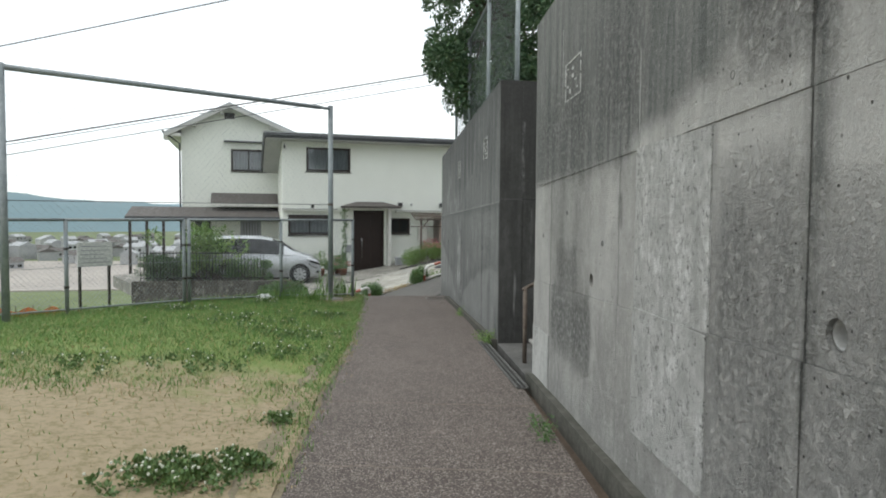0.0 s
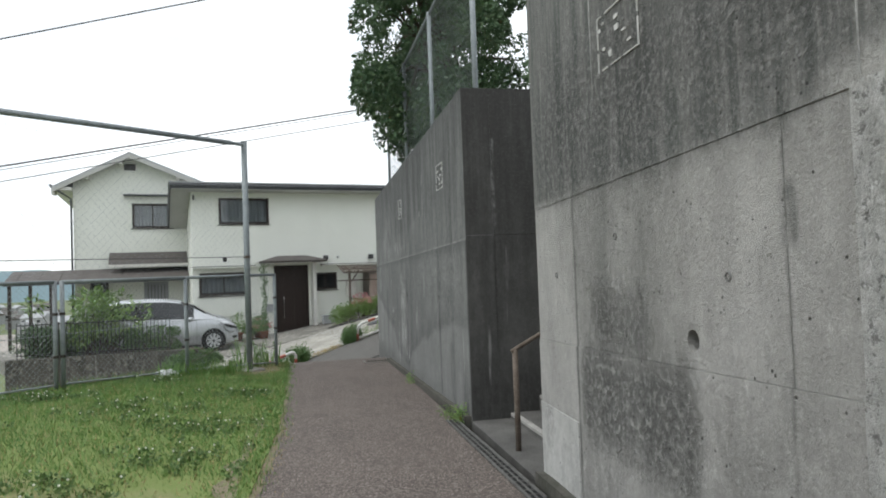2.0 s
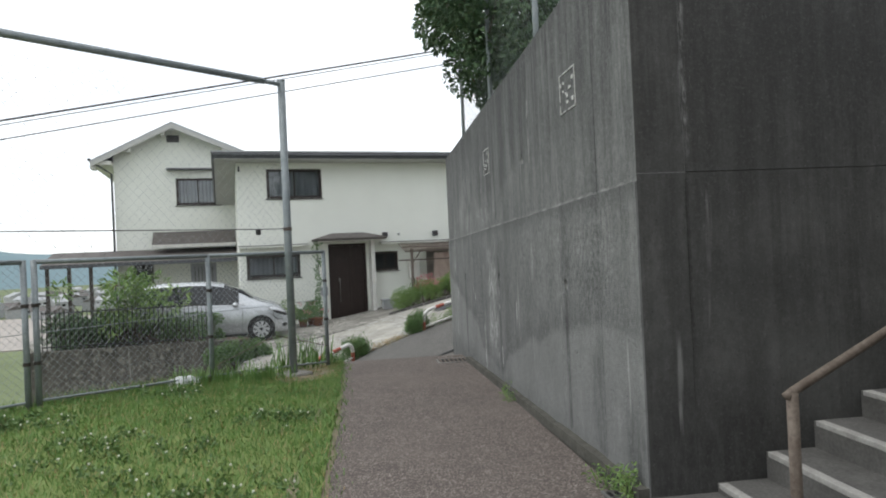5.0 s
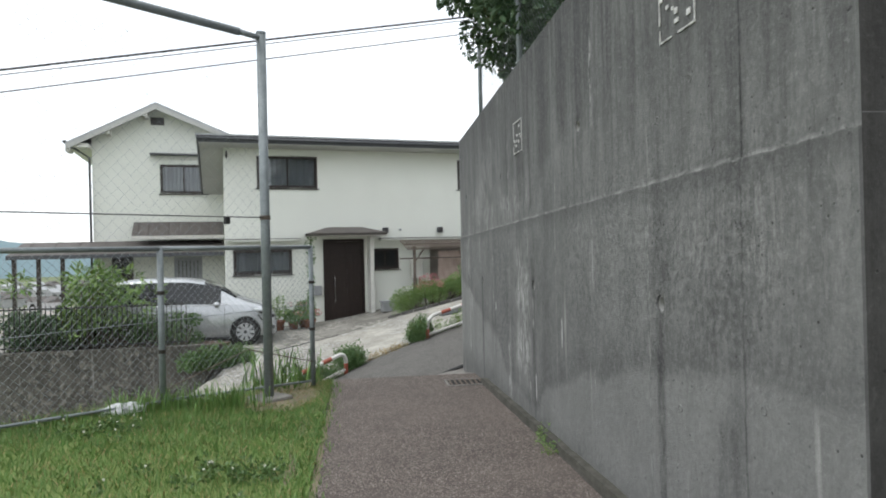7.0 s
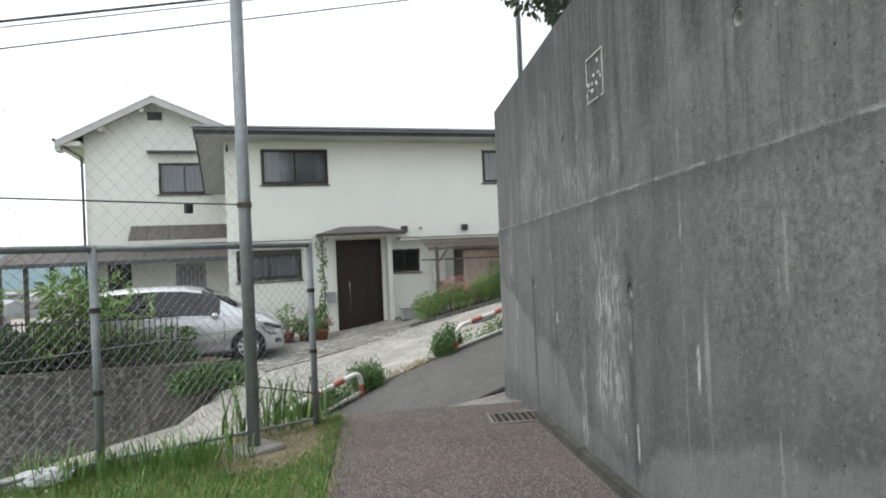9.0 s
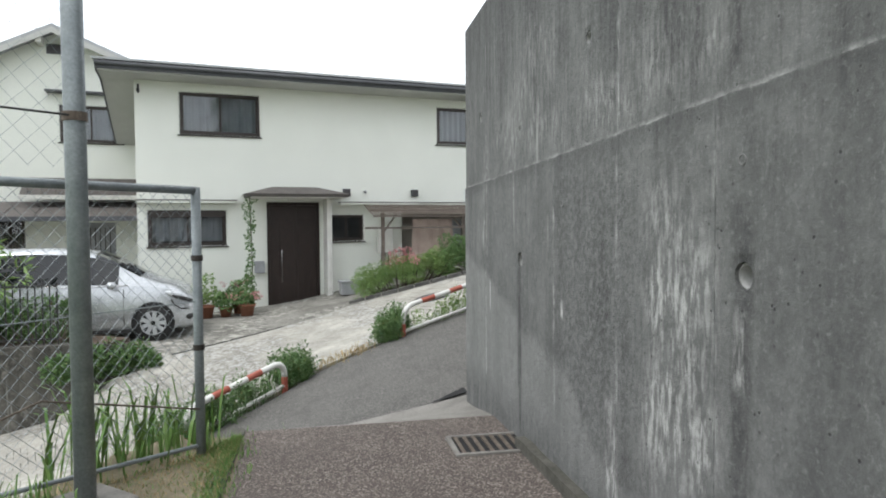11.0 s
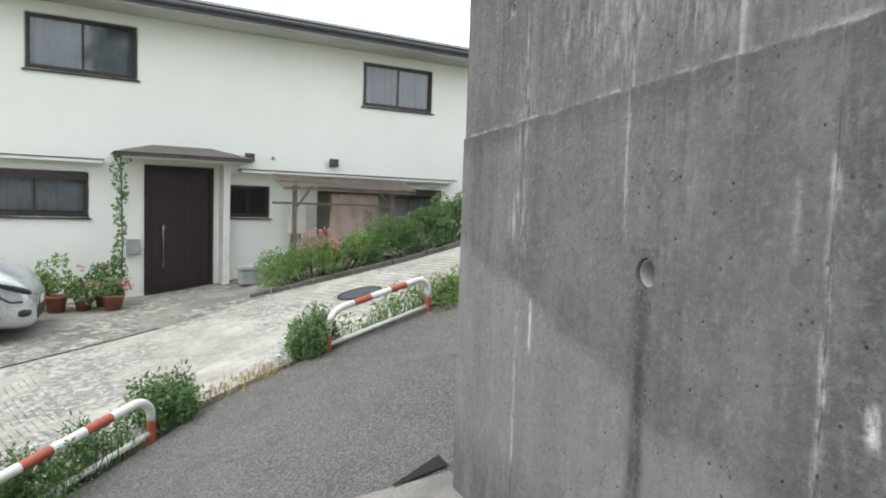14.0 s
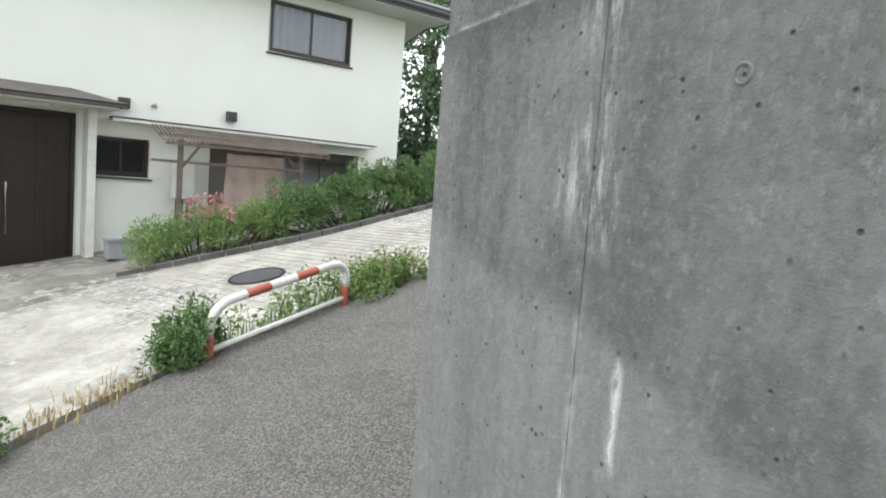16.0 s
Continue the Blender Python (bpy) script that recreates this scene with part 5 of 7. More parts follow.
    for sx, x_end in ((-1, L - OV), (1, R + OV)):
        bm = bmesh.new()
        base = L if sx < 0 else R
        slope = (PK - EV) / abs(px - base)
        ze = PK - slope * abs(px - x_end)
        v = [(px, PK + 0.02), (x_end, ze + 0.02), (x_end, ze + 0.10), (px, PK + 0.10)]
        a = [bm.verts.new((x, GY - 0.55, z)) for x, z in v]
        b = [bm.verts.new((x, 9.8, z)) for x, z in v]
        bm.faces.new(a)
        bm.faces.new(b[::-1])
        for i in range(4):
            bm.faces.new((a[i], a[(i + 1) % 4], b[(i + 1) % 4], b[i]))
        r = part("gable_roof", bm, M["roofing"], h, "pitched pale roof")
        bm = bmesh.new()
        v = [(px, PK - 0.12), (x_end, ze - 0.12), (x_end, ze + 0.018), (px, PK + 0.018)]
        a = [bm.verts.new((x, GY - 0.56, z)) for x, z in v]
        b = [bm.verts.new((x, GY - 0.52, z)) for x, z in v]
        bm.faces.new(a)
        bm.faces.new(b[::-1])
        for i in range(4):
            bm.faces.new((a[i], a[(i + 1) % 4], b[(i + 1) % 4], b[i]))
        part("barge_board", bm, M["soffit"], r, "pale barge board")
        for k in (0.12, 0.55, 0.98) if sx < 0 else (0.55,):
            xb = px + (x_end - px) * k
            zb = PK - slope * abs(px - xb)
            part("purlin_end", boxes((xb - 0.06, xb + 0.06, GY - 0.50, GY - 0.002, zb - 0.20, zb - 0.01)), M["whitepost"], r)
    part("eave_box", boxes((L - OV, L - 0.002, GY - 0.50, 9.5, EV - 0.36, EV - 0.24)), M["whitepost"], h, "white boxed eave")
    part("eave_gutter", bar([(L - OV - 0.03, GY - 0.5, EV - 0.2), (L - OV - 0.03, 9.5, EV - 0.22)], 0.05, 8), M["fascia"], h)
    part("downpipe", bar([(L - OV, GY - 0.45, EV - 0.25), (L - 0.35, GY - 0.35, EV - 0.42), (L - 0.06, GY - 0.06, EV - 0.62), (L - 0.05, GY - 0.06, -0.8)], 0.035, 8), M["fascia"], h, "dark downpipe", True)
    gv = part("gable_vent", boxes((px - 0.20, px + 0.20, GY - 0.03, GY - 0.002, PK - 0.52, PK - 0.28)), M["frame"], h, "dark gable vent")
    for k in range(5):
        part("slat", boxes((px - 0.19, px + 0.19, GY - 0.045, GY - 0.031, PK - 0.505 + k * 0.044, PK - 0.485 + k * 0.044)), M["fascia"], gv)
    window(h, -1.90, -0.50, 3.60, 4.52, GY + 0.03, 1.0)
    window(h, -3.35, -2.75, 0.85, 1.70, GY + 0.03, 0.0, bars=8)
    part("window_hood", boxes((-2.18, -0.30, GY - 0.32, GY - 0.002, 4.80, 4.85), bevel=0.01), M["fascia"], h)
    side = part("side_door", boxes((-1.55, -0.70, GY + 0.03, GY + 0.08, -0.45, 1.55)), M["plastic"], h, "grey side door with a barred light")
    for k in range(6):
        part("bar", boxes((-1.42 + k * 0.115, -1.40 + k * 0.115, GY + 0.012, GY + 0.029, 0.3, 1.42)), M["frame"], side)
    # the wing's windows get the same dark sheet for indoor shade
    part("room_shade_sheet", boxes((L + 0.2, -0.1, GY + 1.5, GY + 1.55, -0.6, 4.9)), M["fascia"], h)
    # brown pent roofs over the ground floor of the wing
    for x0, x1, y0, z0, z1, nm in ((-2.70, -0.02, GY - 0.75, 2.16, 2.62, "upper"), (-5.75, -0.02, GY - 1.75, 1.62, 2.02, "lower")):
        bm = bmesh.new()
        v = [bm.verts.new(p) for p in ((x0, y0, z0), (x1, y0, z0), (x1, GY - 0.003, z1), (x0, GY - 0.003, z1), (x0, y0, z0 + 0.06), (x1, y0, z0 + 0.06), (x1, GY - 0.003, z1 + 0.06), (x0, GY - 0.003, z1 + 0.06))]
        for q in ((0, 1, 2, 3), (4, 5, 6, 7), (0, 1, 5, 4), (1, 2, 6, 5), (2, 3, 7, 6), (3, 0, 4, 7)):
            bm.faces.new([v[k] for k in q])
        pr = part("pent_roof", bm, M["tile"], h, "brown slate pent roof")
        part("eave_board", boxes((x0, x1, y0 - 0.03, y0 - 0.002, z0 - 0.05, z0 + 0.06)), M["whitepost" if nm == "upper" else "fascia"], pr)
        for k in range(9):
            xx = x0 + (x1 - x0) * (k + 0.5) / 9
            part("seam", bar([(xx, y0, z0 + 0.066), (xx, GY - 0.01, z1 + 0.066)], 0.012, 5), M["tile"], pr)
    for x in (-5.6, -5.0, -4.4):
        part("porch_post", boxes((x - 0.05, x + 0.05, GY - 1.62, GY - 1.52, -0.55, 1.62)), M["frame"], h)
    part("insulator", boxes((-0.26, -0.18, GY - 0.10, GY - 0.002, 5.02, 5.22), (-0.12, -0.04, GY - 0.10, GY - 0.002, 5.04, 5.22)), M["pvc"], h, "grey service-wire insulators")
    return h


HOUSE = house()


# ---- the car ----
def car(x, y, z, rz):
    c = thing("car", x, y, z, rz, "silver compact people carrier parked before the house", "car")
    # stations along the length: x, half-width, sill, belt, roof, roof half-width
    st = [(-1.86, 0.60, 0.34, 0.86, 0.88, 0.56), (-1.82, 0.70, 0.26, 0.90, 1.10, 0.56), (-1.74, 0.765, 0.22, 0.92, 1.36, 0.55), (-1.55, 0.785, 0.19, 0.92, 1.475, 0.555), (-1.1, 0.795, 0.17, 0.915, 1.515, 0.575), (-0.5, 0.80, 0.16, 0.90, 1.525, 0.585),
          (0.0, 0.80, 0.16, 0.885, 1.505, 0.58), (0.35, 0.80, 0.16, 0.875, 1.44, 0.565), (0.70, 0.797, 0.16, 0.875, 1.27, 0.55), (1.02, 0.793, 0.17, 0.89, 1.06, 0.60), (1.25, 0.79, 0.17, 0.875, 0.96, 0.65), (1.50, 0.78, 0.17, 0.82, 0.90, 0.65), (1.70, 0.745, 0.17, 0.70, 0.80, 0.62), (1.83, 0.67, 0.18, 0.56, 0.67, 0.56), (1.90, 0.56, 0.21, 0.44, 0.52, 0.48)]

    def ring(s):
        x, w, sill, belt, roof, rw = s
        half = [(0.0, sill), (w * 0.86, sill), (w * 0.985, sill + 0.06), (w, sill + (belt - sill) * 0.45), (w * 0.985, sill + (belt - sill) * 0.80), (w * 0.955, belt), (rw + (w * 0.955 - rw) * 0.93, belt + (roof - belt) * 0.10), (rw + 0.015, belt + (roof - belt) * 0.86), (rw * 0.93, belt + (roof - belt) * 0.955), (rw * 0.6, roof), (0.0, roof + 0.008)]
        return [(x, v, u) for v, u in half] + [(x, -v, u) for v, u in half[-2:0:-1]]

    rings = [ring(s) for s in st]
    n = len(rings[0])
    body, glass = bmesh.new(), {}
    vs = [[body.verts.new(p) for p in r] for r in rings]
    body.faces.new(vs[0])
    body.faces.new(vs[-1][::-1])
    wheels = ((-1.18, 0.285), (1.22, 0.285))

    def add_glass(key, quad, out):
        bm = glass.setdefault(key, bmesh.new())
        bm.faces.new([bm.verts.new(Vector(p) + out) for p in quad])

    for i in range(len(rings) - 1):
        for k in range(n):
            j = (k + 1) % n
            q = (vs[i][k], vs[i][j], vs[i + 1][j], vs[i + 1][k])
            xm = (st[i][0] + st[i + 1][0]) / 2
            body.faces.new(q)
            if k in (6, 13):
                side = 1 if k == 6 else -1
                pane = "rear_quarter_window" if xm < -1.1 else "rear_side_window" if xm < -0.2 else "front_side_window" if xm < 0.75 else None
                if pane and xm > -1.75:
                    add_glass((pane, side), [v.co for v in q], Vector((0, side * 0.006, 0.002)))
            if k in (7, 8, 9, 10, 11, 12) and 0.33 < xm < 1.05:
                add_glass(("windscreen", 0), [v.co for v in q], Vector((0.005, 0, 0.006)))
            if k in (7, 8, 9, 10, 11, 12) and xm < -1.6:
                add_glass(("rear_window", 0), [v.co for v in q], Vector((-0.006, 0, 0.004)))
    bmesh.ops.bevel(body, geom=[e for e in body.edges if e.calc_length() > 0 and len(e.link_faces) == 2 and e.calc_face_angle(0) > 0.5], offset=0.012, segments=2, affect="EDGES")
    part("body", body, M["silver"], c, "silver bodywork", True)
    for (nm, _), bm in glass.items():
        part(nm, bm, M["darkglass"], c, "dark tinted glass", True)
    for wx, r in wheels:
        for s in (-1, 1):
            arch = bmesh.new()
            tube(arch, [(wx, s * 0.700, 0.30), (wx, s * 0.806, 0.30)], 0.335, 28)
            part("wheel_arch", arch, M["hole"], c, "black wheel arch")
            wh = bmesh.new()
            prof = [(0.19, 0.66), (0.275, 0.665), (0.287, 0.69), (0.287, 0.79), (0.275, 0.815), (0.20, 0.818)]
            rr = [[wh.verts.new((wx + a * math.cos(k * math.tau / 28), s * b, 0.287 + a * math.sin(k * math.tau / 28))) for k in range(28)] for a, b in prof]
            for ra, rb in zip(rr, rr[1:]):
                for k in range(28):
                    wh.faces.new((ra[k], ra[(k + 1) % 28], rb[(k + 1) % 28], rb[k]))
            tyre = part("tyre", wh, M["rubber"], c, "black tyre", True)
            rim = bmesh.new()
            tube(rim, [(wx, s * 0.70, 0.287), (wx, s * 0.805, 0.287)], 0.045, 14)
            for k in range(9):
                a = k * math.tau / 9
                ca, sa = math.cos(a), math.sin(a)
                pts = [(0.035, -0.028), (0.195, -0.034), (0.195, 0.034), (0.035, 0.028)]
                f = [rim.verts.new((wx + p * ca - q * sa, s * 0.812, 0.287 + p * sa + q * ca)) for p, q in pts]
                b = [rim.verts.new((wx + p * ca - q * sa, s * 0.785, 0.287 + p * sa + q * ca)) for p, q in pts]
                rim.faces.new(f)
                for m in range(4):
                    rim.faces.new((f[m], f[(m + 1) % 4], b[(m + 1) % 4], b[m]))
            ro = [[rim.verts.new((wx + a * math.cos(k * math.tau / 28), s * b, 0.287 + a * math.sin(k * math.tau / 28))) for k in range(28)] for a, b in ((0.185, 0.78), (0.187, 0.817), (0.205, 0.817))]
            for ra, rb in zip(ro, ro[1:]):
                for k in range(28):
                    rim.faces.new((ra[k], ra[(k + 1) % 28], rb[(k + 1) % 28], rb[k]))
            part("rim", rim, M["wheel"], tyre, "silver spoked wheel cover")
    for s in (-1, 1):
        bm = bmesh.new()
        bmesh.ops.create_uvsphere(bm, u_segments=14, v_segments=8, radius=1.0, matrix=Matrix.Translation((0.62, s * 0.90, 0.93)) @ Matrix.Diagonal((0.075, 0.105, 0.065, 1)))
        part("mirror", bm, M["silver"], c, "silver door mirror", True)
        bm = bmesh.new()
        bmesh.ops.create_uvsphere(bm, u_segments=16, v_segments=8, radius=1.0, matrix=Matrix.Translation((1.62, s * 0.665, 0.705)) @ Matrix.Rotation(s * -0.45, 4, "Z") @ Matrix.Rotation(0.35, 4, "Y") @ Matrix.Diagonal((0.25, 0.115, 0.075, 1)))
        part("headlight", bm, M["lens"], c, "clear headlight", True)
        bm = bmesh.new()
        bmesh.ops.create_uvsphere(bm, u_segments=12, v_segments=8, radius=1.0, matrix=Matrix.Translation((1.74, s * 0.62, 0.36)) @ Matrix.Diagonal((0.13, 0.11, 0.075, 1)))
        part("fog_light", bm, M["black"], c, "black fog lamp recess", True)
        part("door_handle", boxes((-0.02, 0.16, s * 0.802 - 0.014, s * 0.802 + 0.014, 0.74, 0.765), bevel=0.006), M["chrome"], c)
        part("door_handle", boxes((-0.80, -0.62, s * 0.800 - 0.014, s * 0.800 + 0.014, 0.745, 0.77), bevel=0.006), M["chrome"], c)
        part("side_sill", boxes((-0.85, 0.88, s * 0.79 - 0.015, s * 0.79 + 0.015, 0.14, 0.20), bevel=0.008), M["black"], c)
        for xx in (-0.98, -0.20, 0.78):
            part("door_seam", boxes((xx - 0.004, xx + 0.004, s * 0.798 - 0.005, s * 0.798 + 0.004, 0.24, 0.86)), M["black"], c)
        bm = bmesh.new()
        bmesh.ops.create_uvsphere(bm, u_segments=16, v_segments=8, radius=1.0, matrix=Matrix.Translation((1.66, s * 0.665, 0.672)) @ Matrix.Rotation(s * -0.45, 4, "Z") @ Matrix.Rotation(0.35, 4, "Y") @ Matrix.Diagonal((0.245, 0.116, 0.05, 1)))
        part("headlight_trim", bm, M["black"], c, "black trim under the headlight", True)
        part("bumper_trim", bar([(1.50, s * 0.775, 0.66), (1.56, s * 0.768, 0.56), (1.66, s * 0.745, 0.50), (1.78, s * 0.70, 0.50)], 0.014, 6), M["black"], c, "black trim line on the bumper", True)
        part("window_trim", bar([(-1.45, s * 0.745, 0.955), (-0.5, s * 0.765, 0.925), (0.35, s * 0.76, 0.905), (0.85, s * 0.745, 0.915)], 0.010, 6), M["chrome"], c, "", True)
    part("grille", boxes((1.78, 1.912, -0.42, 0.42, 0.24, 0.40), bevel=0.02), M["black"], c, "black lower grille")
    part("number_plate", boxes((1.913, 1.922, -0.16, 0.16, 0.41, 0.49)), M["whitepost"], c, "plain white number plate")
    c.scale = (1.03, 1.03, 1.04)
    return c


car(-6.47, 21.47, -0.525, 14.0)


# ---- fences, pole, guard rails ----
def link_mesh(length, z0, z1, pitch, r, slope0=0.0):
    """Chain link: two layers of slanting wires, knuckled where they cross."""
    bm = bmesh.new()
    h = z1 - z0
    k = 0
    d = -h
    while d < length:
        for flip in (0, 1):
            a0, a1 = max(0.0, -d), min(h, length - d)
            if a1 - a0 > 0.02:
                n = max(1, int((a1 - a0) / pitch))
                pts = []
                for i in range(n + 1):
                    s = a0 + (a1 - a0) * i / n
                    u = d + s
                    pts.append((length - u if flip else u, 0.004 if (i + flip) % 2 else -0.004, z0 + s))
                if n == 1 or len(pts) > 1:
                    tube(bm, pts, r, 3, False)
        d += pitch * 1.41
        k += 1
    return bm


def park_fence():
    ang = math.degrees(math.atan2(-FENCE_DIR.y, -FENCE_DIR.x))
    f = thing("chain_link_fence", GATE.x, GATE.y, 0.0, ang, "galvanised chain-link fence at the lawn's edge", "fence")
    TOP = 1.655
    posts = [0.0, 2.03, 4.06, 4.16, 6.10, 8.2, 10.3, 12.4, 14.5]
    base = lambda d: z_lawn(*fence_at(d)) - 0.12
    for d in posts:
        p = part("post", bar([(d, 0, base(d)), (d, 0, TOP)], 0.030, 10), M["steel"], f, "", True)
        for z in (0.62, 1.20):
            part("clamp", bar([(d, -0.0, z - 0.018), (d, 0.0, z + 0.018)], 0.037, 10), M["frame"], p)
    for a, b in ((0.0, 2.03), (2.03, 4.06), (4.16, 6.10), (6.10, 8.2), (8.2, 10.3), (10.3, 12.4), (12.4, 14.5)):
        part("top_rail", bar([(a, 0, TOP - 0.02), (b, 0, TOP - 0.02)], 0.026, 10), M["steel"], f, "", True)
        part("bottom_rail", bar([(a + 0.03, 0, base(a) + 0.20), (b - 0.03, 0, base(b) + 0.20)], 0.014, 8), M["steel"], f)
        z0 = max(base(a), base(b)) + 0.20
        bm = link_mesh(b - a - 0.06, z0, TOP - 0.03, 0.056, 0.0016)
        bmesh.ops.translate(bm, vec=(a + 0.03, 0, 0), verts=bm.verts)
        part("wire_mesh", bm, M["steel"], f, "thin galvanised diamond mesh")
        part("tension_wire", bar([(a, 0.01, 0.92), (b, 0.01, 0.92)], 0.004, 5), M["steel"], f)
    part("brace_wire", bar([(0.02, 0.02, 0.22), (1.0, 0.02, 0.50), (1.98, 0.02, 0.25)], 0.006, 5), M["rust"], f)


park_fence()


def net_frame():
    """The tall steel frame that carries a ball net, seen before the fence."""
    p0, p1 = Vector((-2.41, 12.94)), Vector((-5.89, 7.93))
    d = (p1 - p0)
    L = d.length
    f = thing("net_frame", p0.x, p0.y, 0, math.degrees(math.atan2(d.y, d.x)), "tall galvanised pipe frame with a thin ball net", "net frame")
    part("footing", boxes((-0.20, 0.20, -0.22, 0.18, -0.4, z_lawn(*p0) + 0.045), bevel=0.03), M["ramp"], f, "rough concrete footing")
    part("post", bar([(0, 0, -0.2), (0, 0, 4.0)], 0.052, 14), M["steel"], f, "", True)
    part("post", bar([(L, 0, -0.2), (L, 0, 3.75)], 0.052, 14), M["steel"], f, "", True)
    part("cap", bar([(0, 0, 4.0), (0, 0, 4.02)], 0.056, 14), M["steel"], f)
    part("top_bar", bar([(0, 0, 3.955), (0.35, 0, 3.95)], 0.03, 10), M["steel"], f, "", True)
    part("top_bar", bar([(0.3, 0, 3.95), (L, 0, 3.70)], 0.042, 12), M["steel"], f, "", True)
    part("ring", bar([(0, 0, 1.94), (0, 0, 1.985)], 0.060, 12), M["rust"], f)
    part("span_wire", bar([(0, 0.03, 1.965), (0.55, 0.03, 1.955), (L, 0.03, 1.90)], 0.006, 5), M["cable"], f)
    part("turnbuckle", boxes((0.50, 0.56, 0.01, 0.05, 1.88, 1.955), bevel=0.008), M["black"], f)
    bm = link_mesh(L - 0.1, 1.70, 3.68, 0.085, 0.0011)
    bmesh.ops.translate(bm, vec=(0.05, 0, 0), verts=bm.verts)
    part("ball_net", bm, M["steel"], f, "very thin diamond ball net")


net_frame()


def guard_rail(a, b, rise, group):
    """A low arch of pipe, banded red and white, following the slope."""
    a, b = Vector(a), Vector(b)
    d = b - a
    L = math.hypot(d.x, d.y)
    dz = d.z
    g = thing("guard_rail", a.x, a.y, a.z, math.degrees(math.atan2(d.y, d.x)), "low red and white banded pipe guard rail beside the lane", "guard rail", group)
    H, R = rise, 0.18
    lean = dz / L
    pts = []
    for k in range(7):
        t = k / 6 * math.pi / 2
        x = R - R * math.cos(t)
        pts.append((x, 0, H - R + R * math.sin(t) + lean * x))
    pts = [(0, 0, -0.1)] + [(0, 0, (H - R) * i / 4) for i in range(5)] + pts[1:]
    n = 12
    pts += [(R + (L - 2 * R) * i / n, 0, H + lean * (R + (L - 2 * R) * i / n)) for i in range(1, n + 1)]
    for k in range(1, 7):
        t = k / 6 * math.pi / 2
        x = L - R + R * math.sin(t)
        pts.append((x, 0, H - R + R * math.cos(t) + lean * x))
    pts += [(L, 0, dz + (H - R) * (3 - i) / 4) for i in range(4)] + [(L, 0, dz - 0.1)]
    # bands by share of the whole length of pipe
    ls = [0.0]
    for p, q in zip(pts, pts[1:]):
        ls.append(ls[-1] + (Vector(q) - Vector(p)).length)
    cuts = [0.0, 0.12, 0.34, 0.44, 0.56, 0.66, 0.88, 1.0]
    for i, (c0, c1) in enumerate(zip(cuts, cuts[1:])):
        seg = [along(pts, c0 + (c1 - c0) * k / 14) for k in range(15)]
        part("pipe", bar(seg, 0.038, 12), M["red" if i % 2 == 0 else "white"], g, "red band" if i % 2 == 0 else "white band", True)
    part("lower_rail", bar([(0.0, 0, 0.07), (L, 0, dz + 0.07)], 0.024, 10), M["white"], g, "white lower pipe", True)
    return g


guard_rail((-3.08, 16.5, z_hill(-3.08, 16.5)), (-2.26, 17.75, z_hill(-2.26, 17.75)), 0.38, "guard rails along the lane")
guard_rail((-0.78, 19.15, z_hill(-0.78, 19.15)), (0.44, 19.88, z_hill(0.44, 19.88)), 0.43, "guard rails along the lane")


# ---- retaining wall of the forecourt, iron railing ----
def planter_wall():
    line = [(-9.5, 18.45), (-8.0, 18.72), (-6.5, 18.98), (-5.7, 19.12), (-5.3, 19.28), (-5.05, 19.55), (-4.9, 19.95)]
    w = thing("planter_wall", -5.7, 19.12, -2.4, 0, "dark stained concrete wall holding the raised bed", "retaining wall")
    bm = bmesh.new()
    rows = []
    for i in range(49):
        p = along(line, i / 48)
        q = along(line, min(1, i / 48 + 0.01)) - along(line, max(0, i / 48 - 0.01))
        nrm = Vector((-q.y, q.x)).normalized() * 0.22
        top = -0.27 - 0.12 * smooth(0.8, 1.0, i / 48)
        rows.append([bm.verts.new((v.x + 5.7, v.y - 19.12, z + 2.4)) for v, z in ((p, -2.4), (p, top), (p + nrm, top), (p + nrm, -2.4))])
    for a, b in zip(rows, rows[1:]):
        for k in range(3):
            bm.faces.new((a[k], b[k], b[k + 1], a[k + 1]))
    for r in (rows[0], rows[-1]):
        bm.faces.new(r)
    part("wall", bm, M["blockwall"], w)
    bm = prism([(-9.5, 18.65), (-8.0, 18.92), (-6.5, 19.18), (-5.7, 19.32), (-5.35, 19.48), (-5.2, 19.7), (-5.1, 20.1), (-5.6, 20.35), (-9.5, 20.2)], -1.2, -0.33)
    bmesh.ops.translate(bm, vec=(5.7, -19.12, 2.4), verts=bm.verts)
    part("bed_soil", bm, M["soil"], w, "dark planting soil")
    a, b = Vector((-9.3, 18.62)), Vector((-5.75, 19.25))
    d = b - a
    L = d.length
    r = thing("iron_railing", a.x, a.y, -0.30, math.degrees(math.atan2(d.y, d.x)), "black iron railing on the bed's wall", "railing")
    part("top_rail", boxes((0, L, -0.015, 0.015, 0.86, 0.89)), M["black"], r)
    part("bottom_rail", boxes((0, L, -0.012, 0.012, 0.10, 0.125)), M["black"], r)
    n = 38
    one = None
    for i in range(n + 1):
        x = L * i / n
        if one is None:
            one = part("baluster", boxes((-0.008, 0.008, -0.008, 0.008, 0.0, 0.93)), M["black"], r)
            ob = one
        else:
            ob = new("baluster", one.data)
            ob.parent = r
        ob.location.x = x * K


planter_wall()


